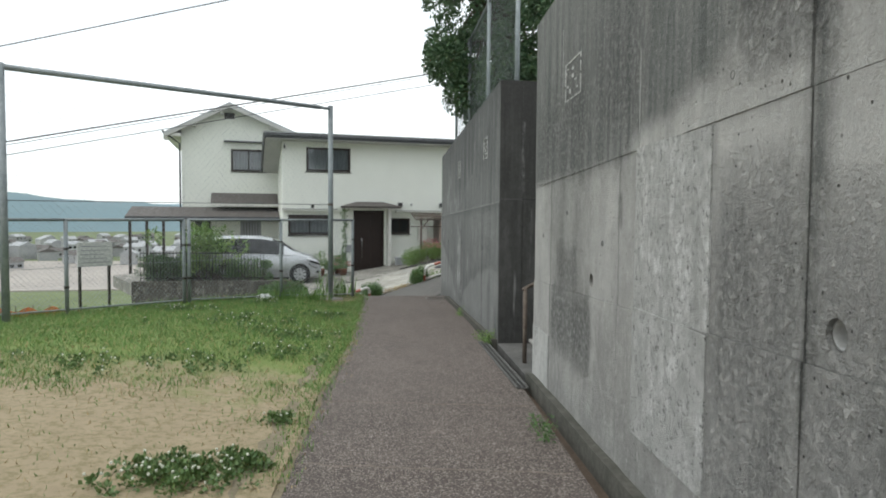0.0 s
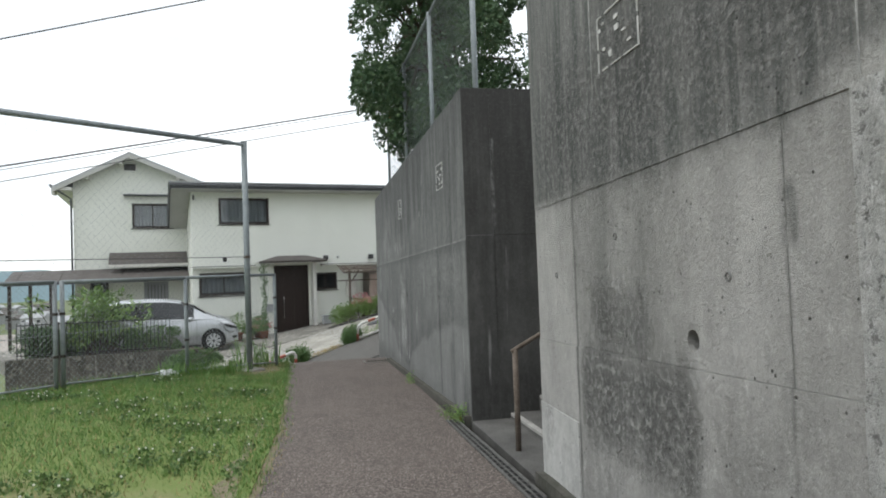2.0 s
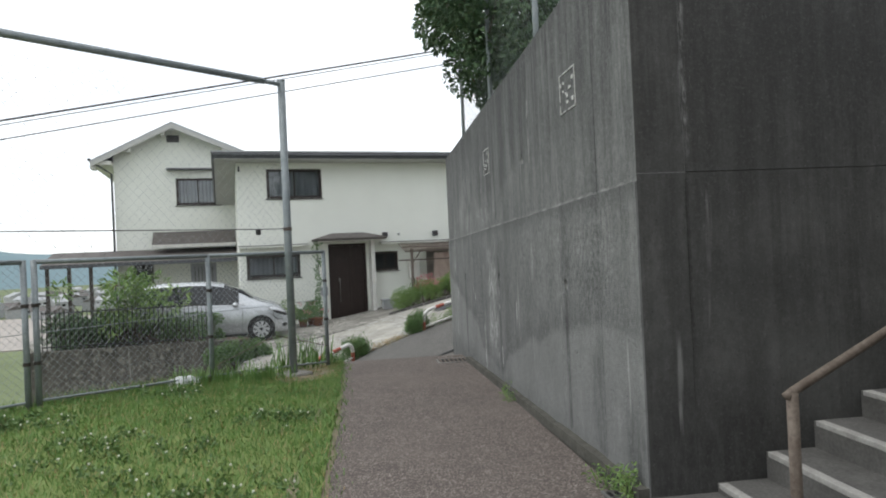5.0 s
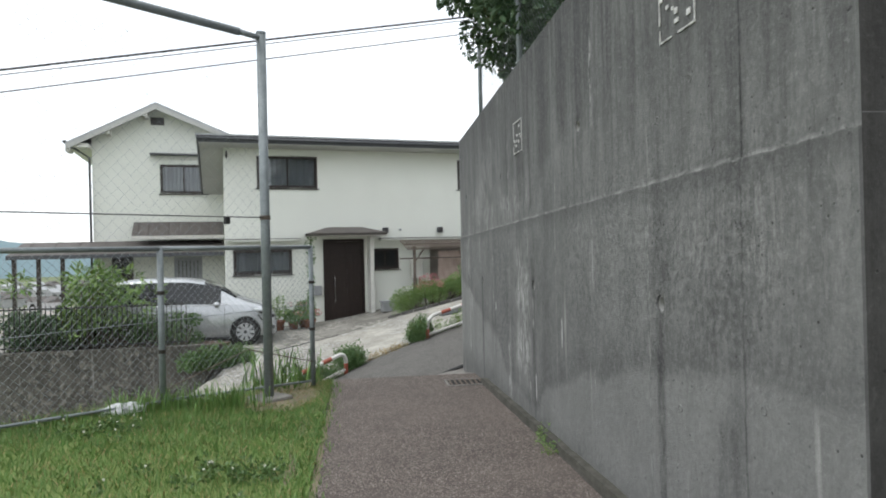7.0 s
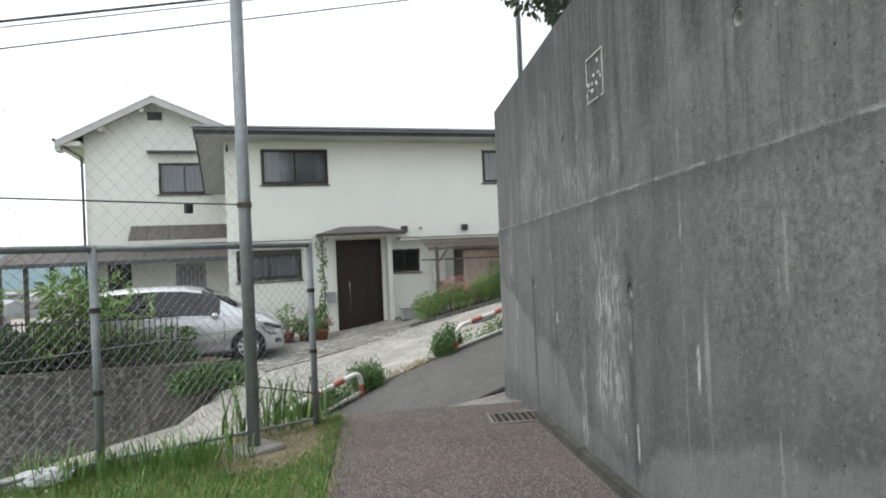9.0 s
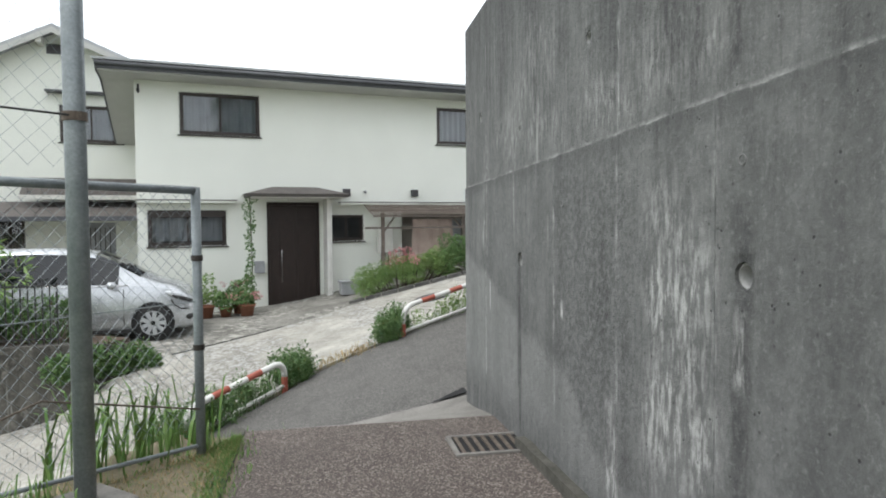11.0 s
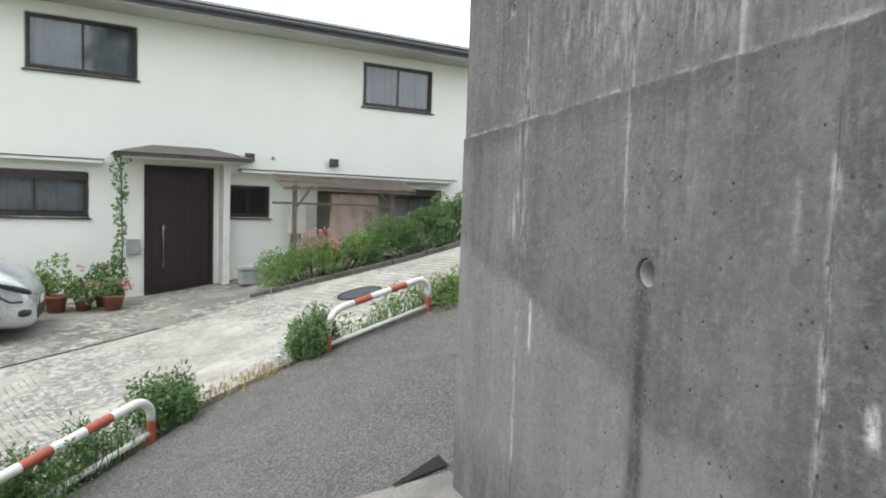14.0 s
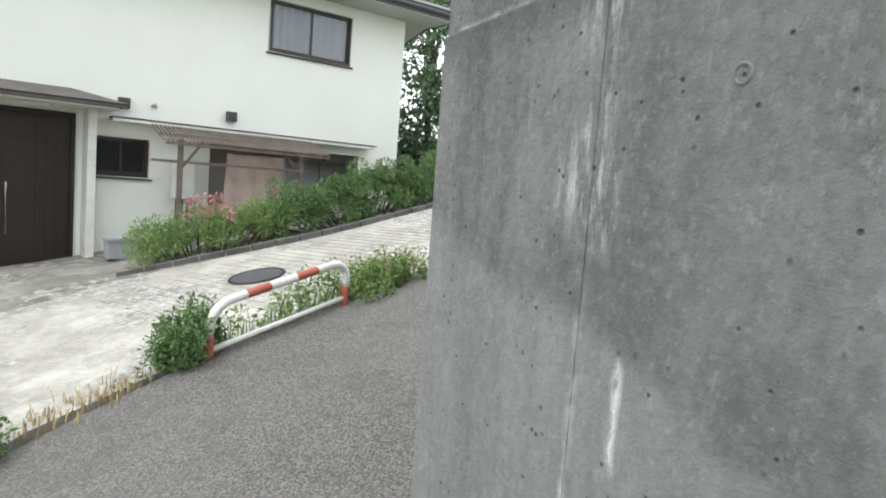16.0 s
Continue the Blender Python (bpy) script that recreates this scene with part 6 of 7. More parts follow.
# ---- vegetation ----
def leaf_cloud(centres, per, size, seed, droop=0.2, long=1.8):
    """Many small pointed leaves round given centres (x, y, z, radius); uneven and open at the rim."""
    rnd = random.Random(seed)
    vs, fs = [], []
    for cx, cy, cz, r in centres:
        for _ in range(int(per)):
            while True:
                p = Vector((rnd.uniform(-1, 1), rnd.uniform(-1, 1), rnd.uniform(-1, 1)))
                if 0.15 < p.length < 1:
                    break
            p = p.normalized() * (p.length ** 0.6) * r
            c = Vector((cx, cy, cz)) + p
            d = (p.normalized() + Vector((rnd.uniform(-1, 1), rnd.uniform(-1, 1), rnd.uniform(-1, 1) - droop))).normalized()
            s = d.cross(Vector((rnd.uniform(-1, 1), rnd.uniform(-1, 1), rnd.uniform(-1, 1)))).normalized()
            ln = size * rnd.uniform(0.6, 1.4)
            w = ln / long / 2
            k = len(vs)
            up = d.cross(s) * ln * 0.12
            vs += [tuple(c), tuple(c + d * ln * 0.5 + s * w + up), tuple(c + d * ln), tuple(c + d * ln * 0.5 - s * w + up)]
            fs += [(k, k + 1, k + 2), (k, k + 2, k + 3)]
    return vs, fs


def tree(x, y, z, height, clumps, seed, label, leaf="leaf_dark", size=0.11, per=420, trunk=0.13):
    t = thing("tree", x, y, z, 0, label, "tree")
    rnd = random.Random(seed)
    part("trunk", bar([(0, 0, -0.3), (0.05, 0.03, height * 0.3), (-0.04, 0.08, height * 0.6), (0.02, 0.0, height * 0.95)], [trunk, trunk * 0.8, trunk * 0.55, trunk * 0.15], 10), M["bark"], t, "", True)
    for cx, cy, cz, r in clumps[::2]:
        k = rnd.uniform(0.35, 0.7)
        part("limb", bar([(0, 0.04, height * k * 0.8), (cx * 0.5, cy * 0.5, height * k * 0.5 + cz * 0.5), (cx * 0.95, cy * 0.95, cz)], [trunk * 0.42, trunk * 0.25, 0.012], 6), M["bark"], t)
    vs, fs = leaf_cloud(clumps, per, size, seed)
    soup("crown", vs, fs, M[leaf], t, "dense crown of small leaves")
    return t


def clumps_of(n, rx, ry, rz, z, r0, r1, seed):
    rnd = random.Random(seed)
    out = []
    for _ in range(n):
        a, b = rnd.uniform(0, math.tau), rnd.uniform(-1, 1)
        k = rnd.uniform(0.35, 1.0) * math.sqrt(1 - b * b * 0.7)
        out.append((rx * k * math.cos(a), ry * k * math.sin(a), z + rz * b, rnd.uniform(r0, r1)))
    return out


tree(1.25, 13.9, 3.1, 6.2, clumps_of(110, 1.75, 1.9, 2.3, 3.1, 0.26, 0.55, 5), 5, "dark evergreen tree on the terrace above the wall", per=640, size=0.085)
tree(4.2, 12.5, 3.2, 5.5, clumps_of(30, 2.0, 2.0, 2.0, 3.4, 0.4, 0.7, 6), 6, "dark evergreen tree behind the terrace fence", per=260)
tree(4.6, 30.5, 0.6, 6.0, clumps_of(40, 1.7, 1.7, 2.6, 3.3, 0.4, 0.75, 9), 9, "tall dark tree uphill of the house", per=260, size=0.16)
tree(6.0, 27.5, 0.8, 3.0, clumps_of(24, 1.4, 1.2, 1.0, 1.2, 0.4, 0.6, 10), 10, "green shrubby tree uphill of the house", "leaf_mid", 0.12, 260, 0.08)

# terrace behind the walls, with its own fence
bm = prism([(1.6, 8.6), (0.6, 15.6), (9.0, 19.0), (16.0, 10.0), (16.0, 8.9)], 3.0, 3.19)
tagged(part("terrace", bm, M["lawn"]), "grassy terrace held by the walls", "terrace", kind="structure")
tagged(part("terrace", prism([(2.4, -8.0), (1.9, 4.9), (7.9, 5.3), (16.0, 5.3), (16.0, -8.0)], 3.2, 3.52), M["lawn"]), "grassy terrace held by the walls", "terrace", kind="structure")


def terrace_fence(wall, u0, u1, off, base, height, spans, name_label):
    a, b = in_wall(wall, u0, off), in_wall(wall, u1, off)
    d = b - a
    L = d.length
    f = thing("terrace_fence", a.x, a.y, base, math.degrees(math.atan2(d.y, d.x)), name_label, "fence", "fences on the terrace")
    for i in range(spans + 1):
        part("post", bar([(L * i / spans, 0, -0.4), (L * i / spans, 0, height)], 0.032, 10), M["steel"], f, "", True)
    part("rail", bar([(0, 0, height - 0.03), (L, 0, height - 0.03)], 0.022, 8), M["steel"], f)
    bm = link_mesh(L, 0.03, height - 0.04, 0.06, 0.0013)
    part("wire_mesh", bm, M["steel"], f, "galvanised diamond mesh")


terrace_fence(W_FAR, 0.65, 8.1, -0.35, 3.2, 2.3, 3, "chain-link fence on the terrace above the wall")
terrace_fence(W_NEAR, -9.0, -0.3, -0.75, 3.5, 1.7, 4, "chain-link fence on the terrace above the wall")


def shrub(name, x, y, z, clumps, leaf, seed, label, category, size=0.07, per=150, group="", long=1.8):
    t = thing(name, x, y, z, 0, label, category, group)
    rnd = random.Random(seed)
    bm = bmesh.new()
    for cx, cy, cz, r in clumps:
        tube(bm, [(cx * 0.3, cy * 0.3, -0.08), (cx * 0.7, cy * 0.7, cz * 0.5), (cx, cy, cz)], [0.012, 0.009, 0.005], 5)
    part("stem_cluster", bm, M["bark"], t)
    vs, fs = leaf_cloud(clumps, per, size, seed, 0.2, long)
    soup("foliage", vs, fs, M[leaf], t)
    return t


def weeds(name, line, n, spread, height, mat, seed, zf, label, category, size=0.042, per=40):
    """Upright stalks with leaves along a line, each stalk set apart at random."""
    rnd = random.Random(seed)
    cs, bm = [], bmesh.new()
    o = Vector(along(line, 0.5)).to_2d()
    oz = zf(o.x, o.y)
    t = thing(name, o.x, o.y, oz, 0, label, category)
    for _ in range(n):
        p = Vector(along(line, rnd.random())).to_2d() + Vector((rnd.gauss(0, spread), rnd.gauss(0, spread)))
        h = height * rnd.uniform(0.45, 1.15)
        z = zf(p.x, p.y) - oz
        q = (p.x - o.x + rnd.gauss(0, 0.05), p.y - o.y + rnd.gauss(0, 0.05), z + h)
        tube(bm, [(p.x - o.x, p.y - o.y, z - 0.05), q], 0.004, 3, False)
        for k in range(4):
            f = (k + 1) / 4.2
            cs.append((p.x - o.x + (q[0] - p.x + o.x) * f, p.y - o.y + (q[1] - p.y + o.y) * f, z + h * f, 0.035 + h * 0.16))
    part("stalk_cluster", bm, M[mat], t)
    vs, fs = leaf_cloud(cs, per, size, seed, 0.0, 2.6)
    soup("foliage", vs, fs, M[mat], t)
    return t


# green strip between lane and driveway
weeds("weed_clump", [(-3.35, 16.25), (-2.5, 17.6)], 52, 0.10, 0.34, "leaf_mid", 31, z_hill, "leafy green weeds along the guard rail", "weeds")
weeds("weed_clump", [(-2.38, 17.98), (-2.15, 18.3)], 40, 0.11, 0.33, "leaf_mid", 32, z_hill, "leafy green weeds at the end of the guard rail", "weeds")
weeds("weed_clump", [(-1.12, 19.05), (-0.72, 19.42)], 34, 0.08, 0.38, "leaf_mid", 33, z_hill, "bushy green weeds beside the guard rail", "weeds")
weeds("weed_clump", [(0.5, 20.05), (1.25, 20.35)], 34, 0.10, 0.30, "leaf_light", 34, z_hill, "pale green weeds past the guard rail", "weeds")
weeds("weed_clump", [(-0.5, 19.55), (0.45, 20.2)], 16, 0.07, 0.34, "leaf_light", 35, z_hill, "thin weeds under the guard rail", "weeds", 0.05, 10)
weeds("weed_clump", [(-4.8, 19.9), (-5.6, 19.0)], 70, 0.14, 0.36, "leaf_mid", 38, lambda x, y: -0.75, "green creeper hanging over the block wall's end", "creeper", 0.06, 40)


def blades(name, line, n, spread, height, mat, seed, zf, label, category, width=0.009):
    """Tufts of narrow arching grass blades along a line."""
    rnd = random.Random(seed)
    o = Vector(along(line, 0.5)).to_2d()
    oz = zf(o.x, o.y)
    t = thing(name, o.x, o.y, oz, 0, label, category)
    vs, fs = [], []
    for _ in range(n):
        p = Vector(along(line, rnd.random())).to_2d() + Vector((rnd.gauss(0, spread), rnd.gauss(0, spread))) - o
        z = zf(p.x + o.x, p.y + o.y) - oz - 0.02
        h = height * rnd.uniform(0.35, 1.1)
        a = rnd.uniform(0, math.tau)
        d = Vector((math.cos(a), math.sin(a), 0))
        s = Vector((-d.y, d.x, 0)) * width * rnd.uniform(0.5, 1.1)
        bend = rnd.uniform(0.1, 0.65) * h
        k = len(vs)
        b = Vector((p.x, p.y, z))
        m1, m2, tip = b + d * bend * 0.2 + Vector((0, 0, h * 0.5)), b + d * bend * 0.55 + Vector((0, 0, h * 0.85)), b + d * bend + Vector((0, 0, h * rnd.uniform(0.8, 1.0)))
        vs += [tuple(q) for q in (b - s * 0.7, b + s * 0.7, m1 - s, m1 + s, m2 - s * 0.7, m2 + s * 0.7, tip)]
        fs += [(k, k + 1, k + 3, k + 2), (k + 2, k + 3, k + 5, k + 4), (k + 4, k + 5, k + 6)]
    soup("blade_tuft", vs, fs, M[mat], t)
    return t


blades("dry_grass", [(-1.9, 18.5), (-1.3, 19.0)], 260, 0.12, 0.12, "straw", 36, z_hill, "dry straw-coloured grass at the lane's edge", "grass", 0.006)
blades("tall_grass", [(-2.15, 14.1), (-2.75, 13.35)], 130, 0.13, 0.62, "blade", 37, lambda x, y: z_lawn(x, y) - 0.03, "tall arching grass at the foot of the gate post", "grass", 0.012)
blades("tall_grass", [(-3.1, 12.3), (-3.5, 11.75)], 200, 0.10, 0.26, "blade", 41, z_lawn, "tuft of tall grass at the fence", "grass", 0.006)
blades("tall_grass", [(-2.5, 12.6), (-3.0, 12.2)], 220, 0.14, 0.30, "blade", 42, z_lawn, "tuft of tall grass before the pole", "grass", 0.006)
blades("tall_grass", [(0.55, 20.1), (1.3, 20.45)], 160, 0.12, 0.42, "straw", 43, z_hill, "dry seeding grass past the guard rail", "grass", 0.005)
blades("tall_grass", [(-0.6, 19.45), (0.5, 20.15)], 130, 0.06, 0.26, "leaf_light", 44, z_hill, "thin grass under the guard rail", "grass", 0.006)
blades("tall_grass", [(-3.5, 16.0), (-2.4, 17.7)], 260, 0.10, 0.30, "leaf_mid", 45, z_hill, "rank grass along the guard rail", "grass", 0.007)
blades("verge_grass", [(-0.72, 2.7), (-0.98, 5.1), (-1.2, 8.05), (-1.73, 12.3), (-1.98, 14.2)], 5200, 0.075, 0.075, "blade", 46, z_path, "ragged grass along the footpath's edge", "grass", 0.004)
blades("verge_grass", [(-0.70, 2.5), (-0.96, 5.1), (-1.16, 8.05)], 1300, 0.09, 0.05, "straw", 47, z_path, "dry grass along the footpath's edge", "grass", 0.004)
blades("tall_grass", [(-4.3, 13.6), (-2.6, 15.6)], 240, 0.3, 0.35, "blade", 48, z_hill, "rank grass on the slope beyond the fence", "grass", 0.007)


def bed():
    rnd = random.Random(12)
    cs = [(rnd.uniform(-3.6, 0.1), rnd.uniform(0.28, 0.85), rnd.uniform(0.03, 0.55), rnd.uniform(0.10, 0.20)) for _ in range(84)]
    shrub("hedge_shrubs", -5.9, 19.25, -0.33, cs, "leaf_mid", 12, "mixed green shrubs filling the raised bed", "shrubs", 0.055, 190)
    cs = [(rnd.uniform(-0.75, 0.55), rnd.uniform(0.0, 0.45), rnd.uniform(0.05, 0.72), rnd.uniform(0.14, 0.24)) for _ in range(46)]
    shrub("dense_shrub", -8.75, 18.95, -0.33, cs, "leaf_dark", 18, "dense dark green shrub at the bed's corner", "shrub", 0.05, 240)
    cs = [(rnd.gauss(0, 0.5), rnd.gauss(0, 0.28), rnd.uniform(0.4, 1.5), rnd.uniform(0.16, 0.34)) for _ in range(30)]
    shrub("broadleaf_shrub", -7.75, 19.45, -0.33, cs, "leaf_light", 13, "tall young shrub with light green pinnate leaves", "shrub", 0.17, 60, long=3.6)


bed()


def hedge():
    """The planting before the house: flowering plants low down, a clipped hedge higher up."""
    rnd = random.Random(15)
    cs = []
    for i in range(70):
        p = along([(-1.75, 23.35), (0.2, 23.95)], rnd.random())
        cs.append((p[0] + 0.8 + rnd.gauss(0, 0.12), p[1] - 23.6 + rnd.uniform(-0.1, 0.5), z_hill(*p) + 0.25 + rnd.uniform(0.0, 0.42), rnd.uniform(0.13, 0.24)))
    shrub("flower_bed", -0.8, 23.6, -0.25, [(x, y, z + 0.1, r) for x, y, z, r in cs], "leaf_light", 15, "bushy light green garden plants before the house", "plants", 0.05, 230, long=3.2)
    cs = []
    for i in range(170):
        p = along([(0.1, 23.85), (3.2, 25.1), (6.5, 26.6)], rnd.random())
        cs.append((p[0] - 1.6 + rnd.gauss(0, 0.05), p[1] - 24.5 + rnd.uniform(-0.12, 0.42), z_hill(*p) - 0.3 + rnd.uniform(0.08, 0.80), rnd.uniform(0.15, 0.22)))
    shrub("hedge", 1.6, 24.5, 0.3, cs, "leaf_mid", 16, "clipped green hedge climbing with the driveway", "hedge", 0.045, 400, long=2.2)
    f = thing("pink_flowers", -0.95, 23.75, -0.2, 0, "pink flower heads above the garden plants", "flowers")
    bm = bmesh.new()
    heads = [(rnd.gauss(0.1, 0.26), rnd.gauss(0.1, 0.14), rnd.uniform(0.72, 1.05)) for _ in range(16)]
    for x, y, z in heads:
        tube(bm, [(x * 0.9, y, 0.05), (x, y, z)], 0.005, 4, False)
    part("stalk_cluster", bm, M["leaf_light"], f)
    vs, fs = leaf_cloud([(x, y, z, 0.075) for x, y, z in heads], 34, 0.05, 17)
    tagged(soup("petal_cluster", vs, fs, M["pink"], f), kind="stuff")
    bm = bmesh.new()
    pts = [(-1.9, 23.02), (0.8, 23.55), (3.2, 24.6), (6.5, 26.1)]
    for i in range(26):
        a, b = along(pts, i / 26 + 0.002), along(pts, (i + 1) / 26 - 0.002)
        o = Vector((-(b - a).y, (b - a).x)).normalized() * 0.10
        v = [bm.verts.new((*q, z_hill(*q) + h)) for h in (-0.05, 0.075) for q in (a, b, b + o, a + o)]
        for q in ((0, 1, 2, 3), (4, 5, 6, 7), (0, 1, 5, 4), (1, 2, 6, 5), (2, 3, 7, 6), (3, 0, 4, 7)):
            bm.faces.new([v[k] for k in q])
    tagged(part("kerb", bm, M["step"]), "low stone edging before the hedge", "kerb", kind="structure")


hedge()


def flower_pot(x, y, r, h, tilt, plant, seed, label):
    z = z_apron(x, y) + 0.002
    p = thing("flower_pot", x, y, z, tilt, label, "flower pot", "pots by the front door")
    bm = bmesh.new()
    rings = [[bm.verts.new((a * math.cos(k * math.tau / 20), a * math.sin(k * math.tau / 20), zz)) for k in range(20)] for a, zz in ((r * 0.7, 0.0), (r * 0.95, h * 0.85), (r * 1.06, h * 0.85), (r * 1.06, h), (r * 0.9, h), (r * 0.88, h * 0.86))]
    for ra, rb in zip(rings, rings[1:]):
        for k in range(20):
            bm.faces.new((ra[k], ra[(k + 1) % 20], rb[(k + 1) % 20], rb[k]))
    bm.faces.new(rings[0])
    part("pot", bm, M["terracotta"], p, "terracotta pot", True)
    part("soil", bar([(0, 0, h * 0.80), (0, 0, h * 0.87)], r * 0.885, 18), M["soil"], p)
    rnd = random.Random(seed)
    cs = [(rnd.gauss(0, r * 0.9), rnd.gauss(0, r * 0.9), h + rnd.uniform(0.05, plant), rnd.uniform(0.07, 0.13)) for _ in range(12)]
    vs, fs = leaf_cloud(cs, 46, 0.07, seed)
    tagged(soup("plant", vs, fs, M["leaf_mid" if seed % 2 else "leaf_light"], p), kind="stuff")
    if seed % 3 == 0:
        vs, fs = leaf_cloud([(rnd.gauss(0, r), rnd.gauss(0, r), h + plant * 0.75, 0.06) for _ in range(7)], 18, 0.045, seed + 50)
        tagged(soup("bloom_cluster", vs, fs, M["pink"], p), kind="stuff")


flower_pot(-4.05, 23.45, 0.17, 0.24, 0, 0.28, 3, "terracotta pot of pink flowers by the door")
flower_pot(-4.50, 23.50, 0.14, 0.20, 20, 0.22, 5, "small terracotta pot with green leaves")
flower_pot(-4.88, 23.42, 0.17, 0.26, 40, 0.55, 8, "terracotta pot with a tall leafy plant")
flower_pot(-4.30, 23.85, 0.15, 0.22, 10, 0.55, 9, "terracotta pot with dark leaves and pink blooms")
flower_pot(-5.25, 23.60, 0.15, 0.22, 10, 0.30, 14, "terracotta pot with low green leaves")

tub = thing("planter_tub", -1.95, 24.35, z_apron(-1.95, 24.35), 18, "grey plastic planter tub by the porch wall", "planter")
part("tub", boxes((-0.24, 0.24, -0.14, 0.14, 0.0, 0.26), (-0.27, 0.27, -0.17, 0.17, 0.261, 0.31), bevel=0.012), M["plastic"], tub)

# creeper on the porch
vine = thing("climbing_vine", -4.10, 24.12, -0.4, 0, "thin green vine climbing a cord by the door", "vine")
part("stem", bar([(0, 0, 0), (0.02, 0.02, 1.0), (-0.02, 0.05, 2.45)], 0.012, 6), M["bark"], vine)
rv = random.Random(3)
vs, fs = leaf_cloud([(rv.gauss(0, 0.035), rv.gauss(0, 0.03), 0.1 + 2.3 * k / 26, 0.055 + 0.03 * (k > 20)) for k in range(27)], 30, 0.055, 21)
soup("foliage", vs, fs, M["leaf_mid"], vine)

# manhole on the driveway
mh = thing("manhole_cover", -0.24, 21.7, z_apron(-0.24, 21.7) + 0.006, 0, "round dark iron manhole cover in the driveway", "manhole cover", ry=-12.4, rx=3.7)
part("cover", bar([(0, 0, -0.02), (0, 0, 0.012)], 0.30, 32), M["fascia"], mh)
part("rim", bar([(0.32 * math.cos(k * math.tau / 32), 0.32 * math.sin(k * math.tau / 32), 0.004) for k in range(33)], 0.016, 6), M["black"], mh)


# grooves cast across the upper driveway
bm = bmesh.new()
for i in range(18, 60):
    a, b = along([(-2.6, 18.2), (0.4, 20.3), (4.5, 22.3)], i / 59), along([(-4.1, 20.3), (-1.3, 22.7), (3.6, 24.3)], i / 59)
    pts = [a.lerp(b, 0.08 + 0.84 * k / 8) for k in range(9)]
    tube(bm, [(p.x, p.y, z_apron(p.x, p.y) - 0.001) for p in pts], 0.005, 3, False)
tagged(part("driveway_grooves", bm, M["apron"]), "shallow grooves cast across the driveway", "grooves", kind="stuff")


# short tooled dashes on the lower driveway
bm = bmesh.new()
rg = random.Random(61)
for i in range(46):
    for j in range(7):
        a = along([(-4.9, 15.1), (-3.4, 16.6), (-2.6, 18.0)], i / 45)
        b = along([(-6.2, 17.6), (-5.2, 18.7), (-4.1, 20.2)], i / 45)
        p, q = a.lerp(b, 0.04 + j / 7.4), a.lerp(b, 0.04 + (j + rg.uniform(0.55, 0.8)) / 7.4)
        pts = [p.lerp(q, k / 2) for k in range(3)]
        tube(bm, [(v.x, v.y, (z_apron(v.x, v.y) if v.x > -5.2 else z_hill(v.x, v.y)) + 0.0005) for v in pts], 0.006, 3, False)
tagged(part("driveway_dashes", bm, M["apron"]), "rows of short grooves tooled in the driveway", "grooves", kind="stuff")


# ---- lawn plants ----
def sand_share(x, y):
    """How bare the soil is: the worn patch lies near the start of the path."""
    v = y * K - 5.5 * (0.5 + 0.5 * noise.fractal((x * K * 0.9, y * K * 0.9, 3.0), 0.6, 2.0, 4))
    return 1 - smooth(1.6, 4.0, v + 0.4)


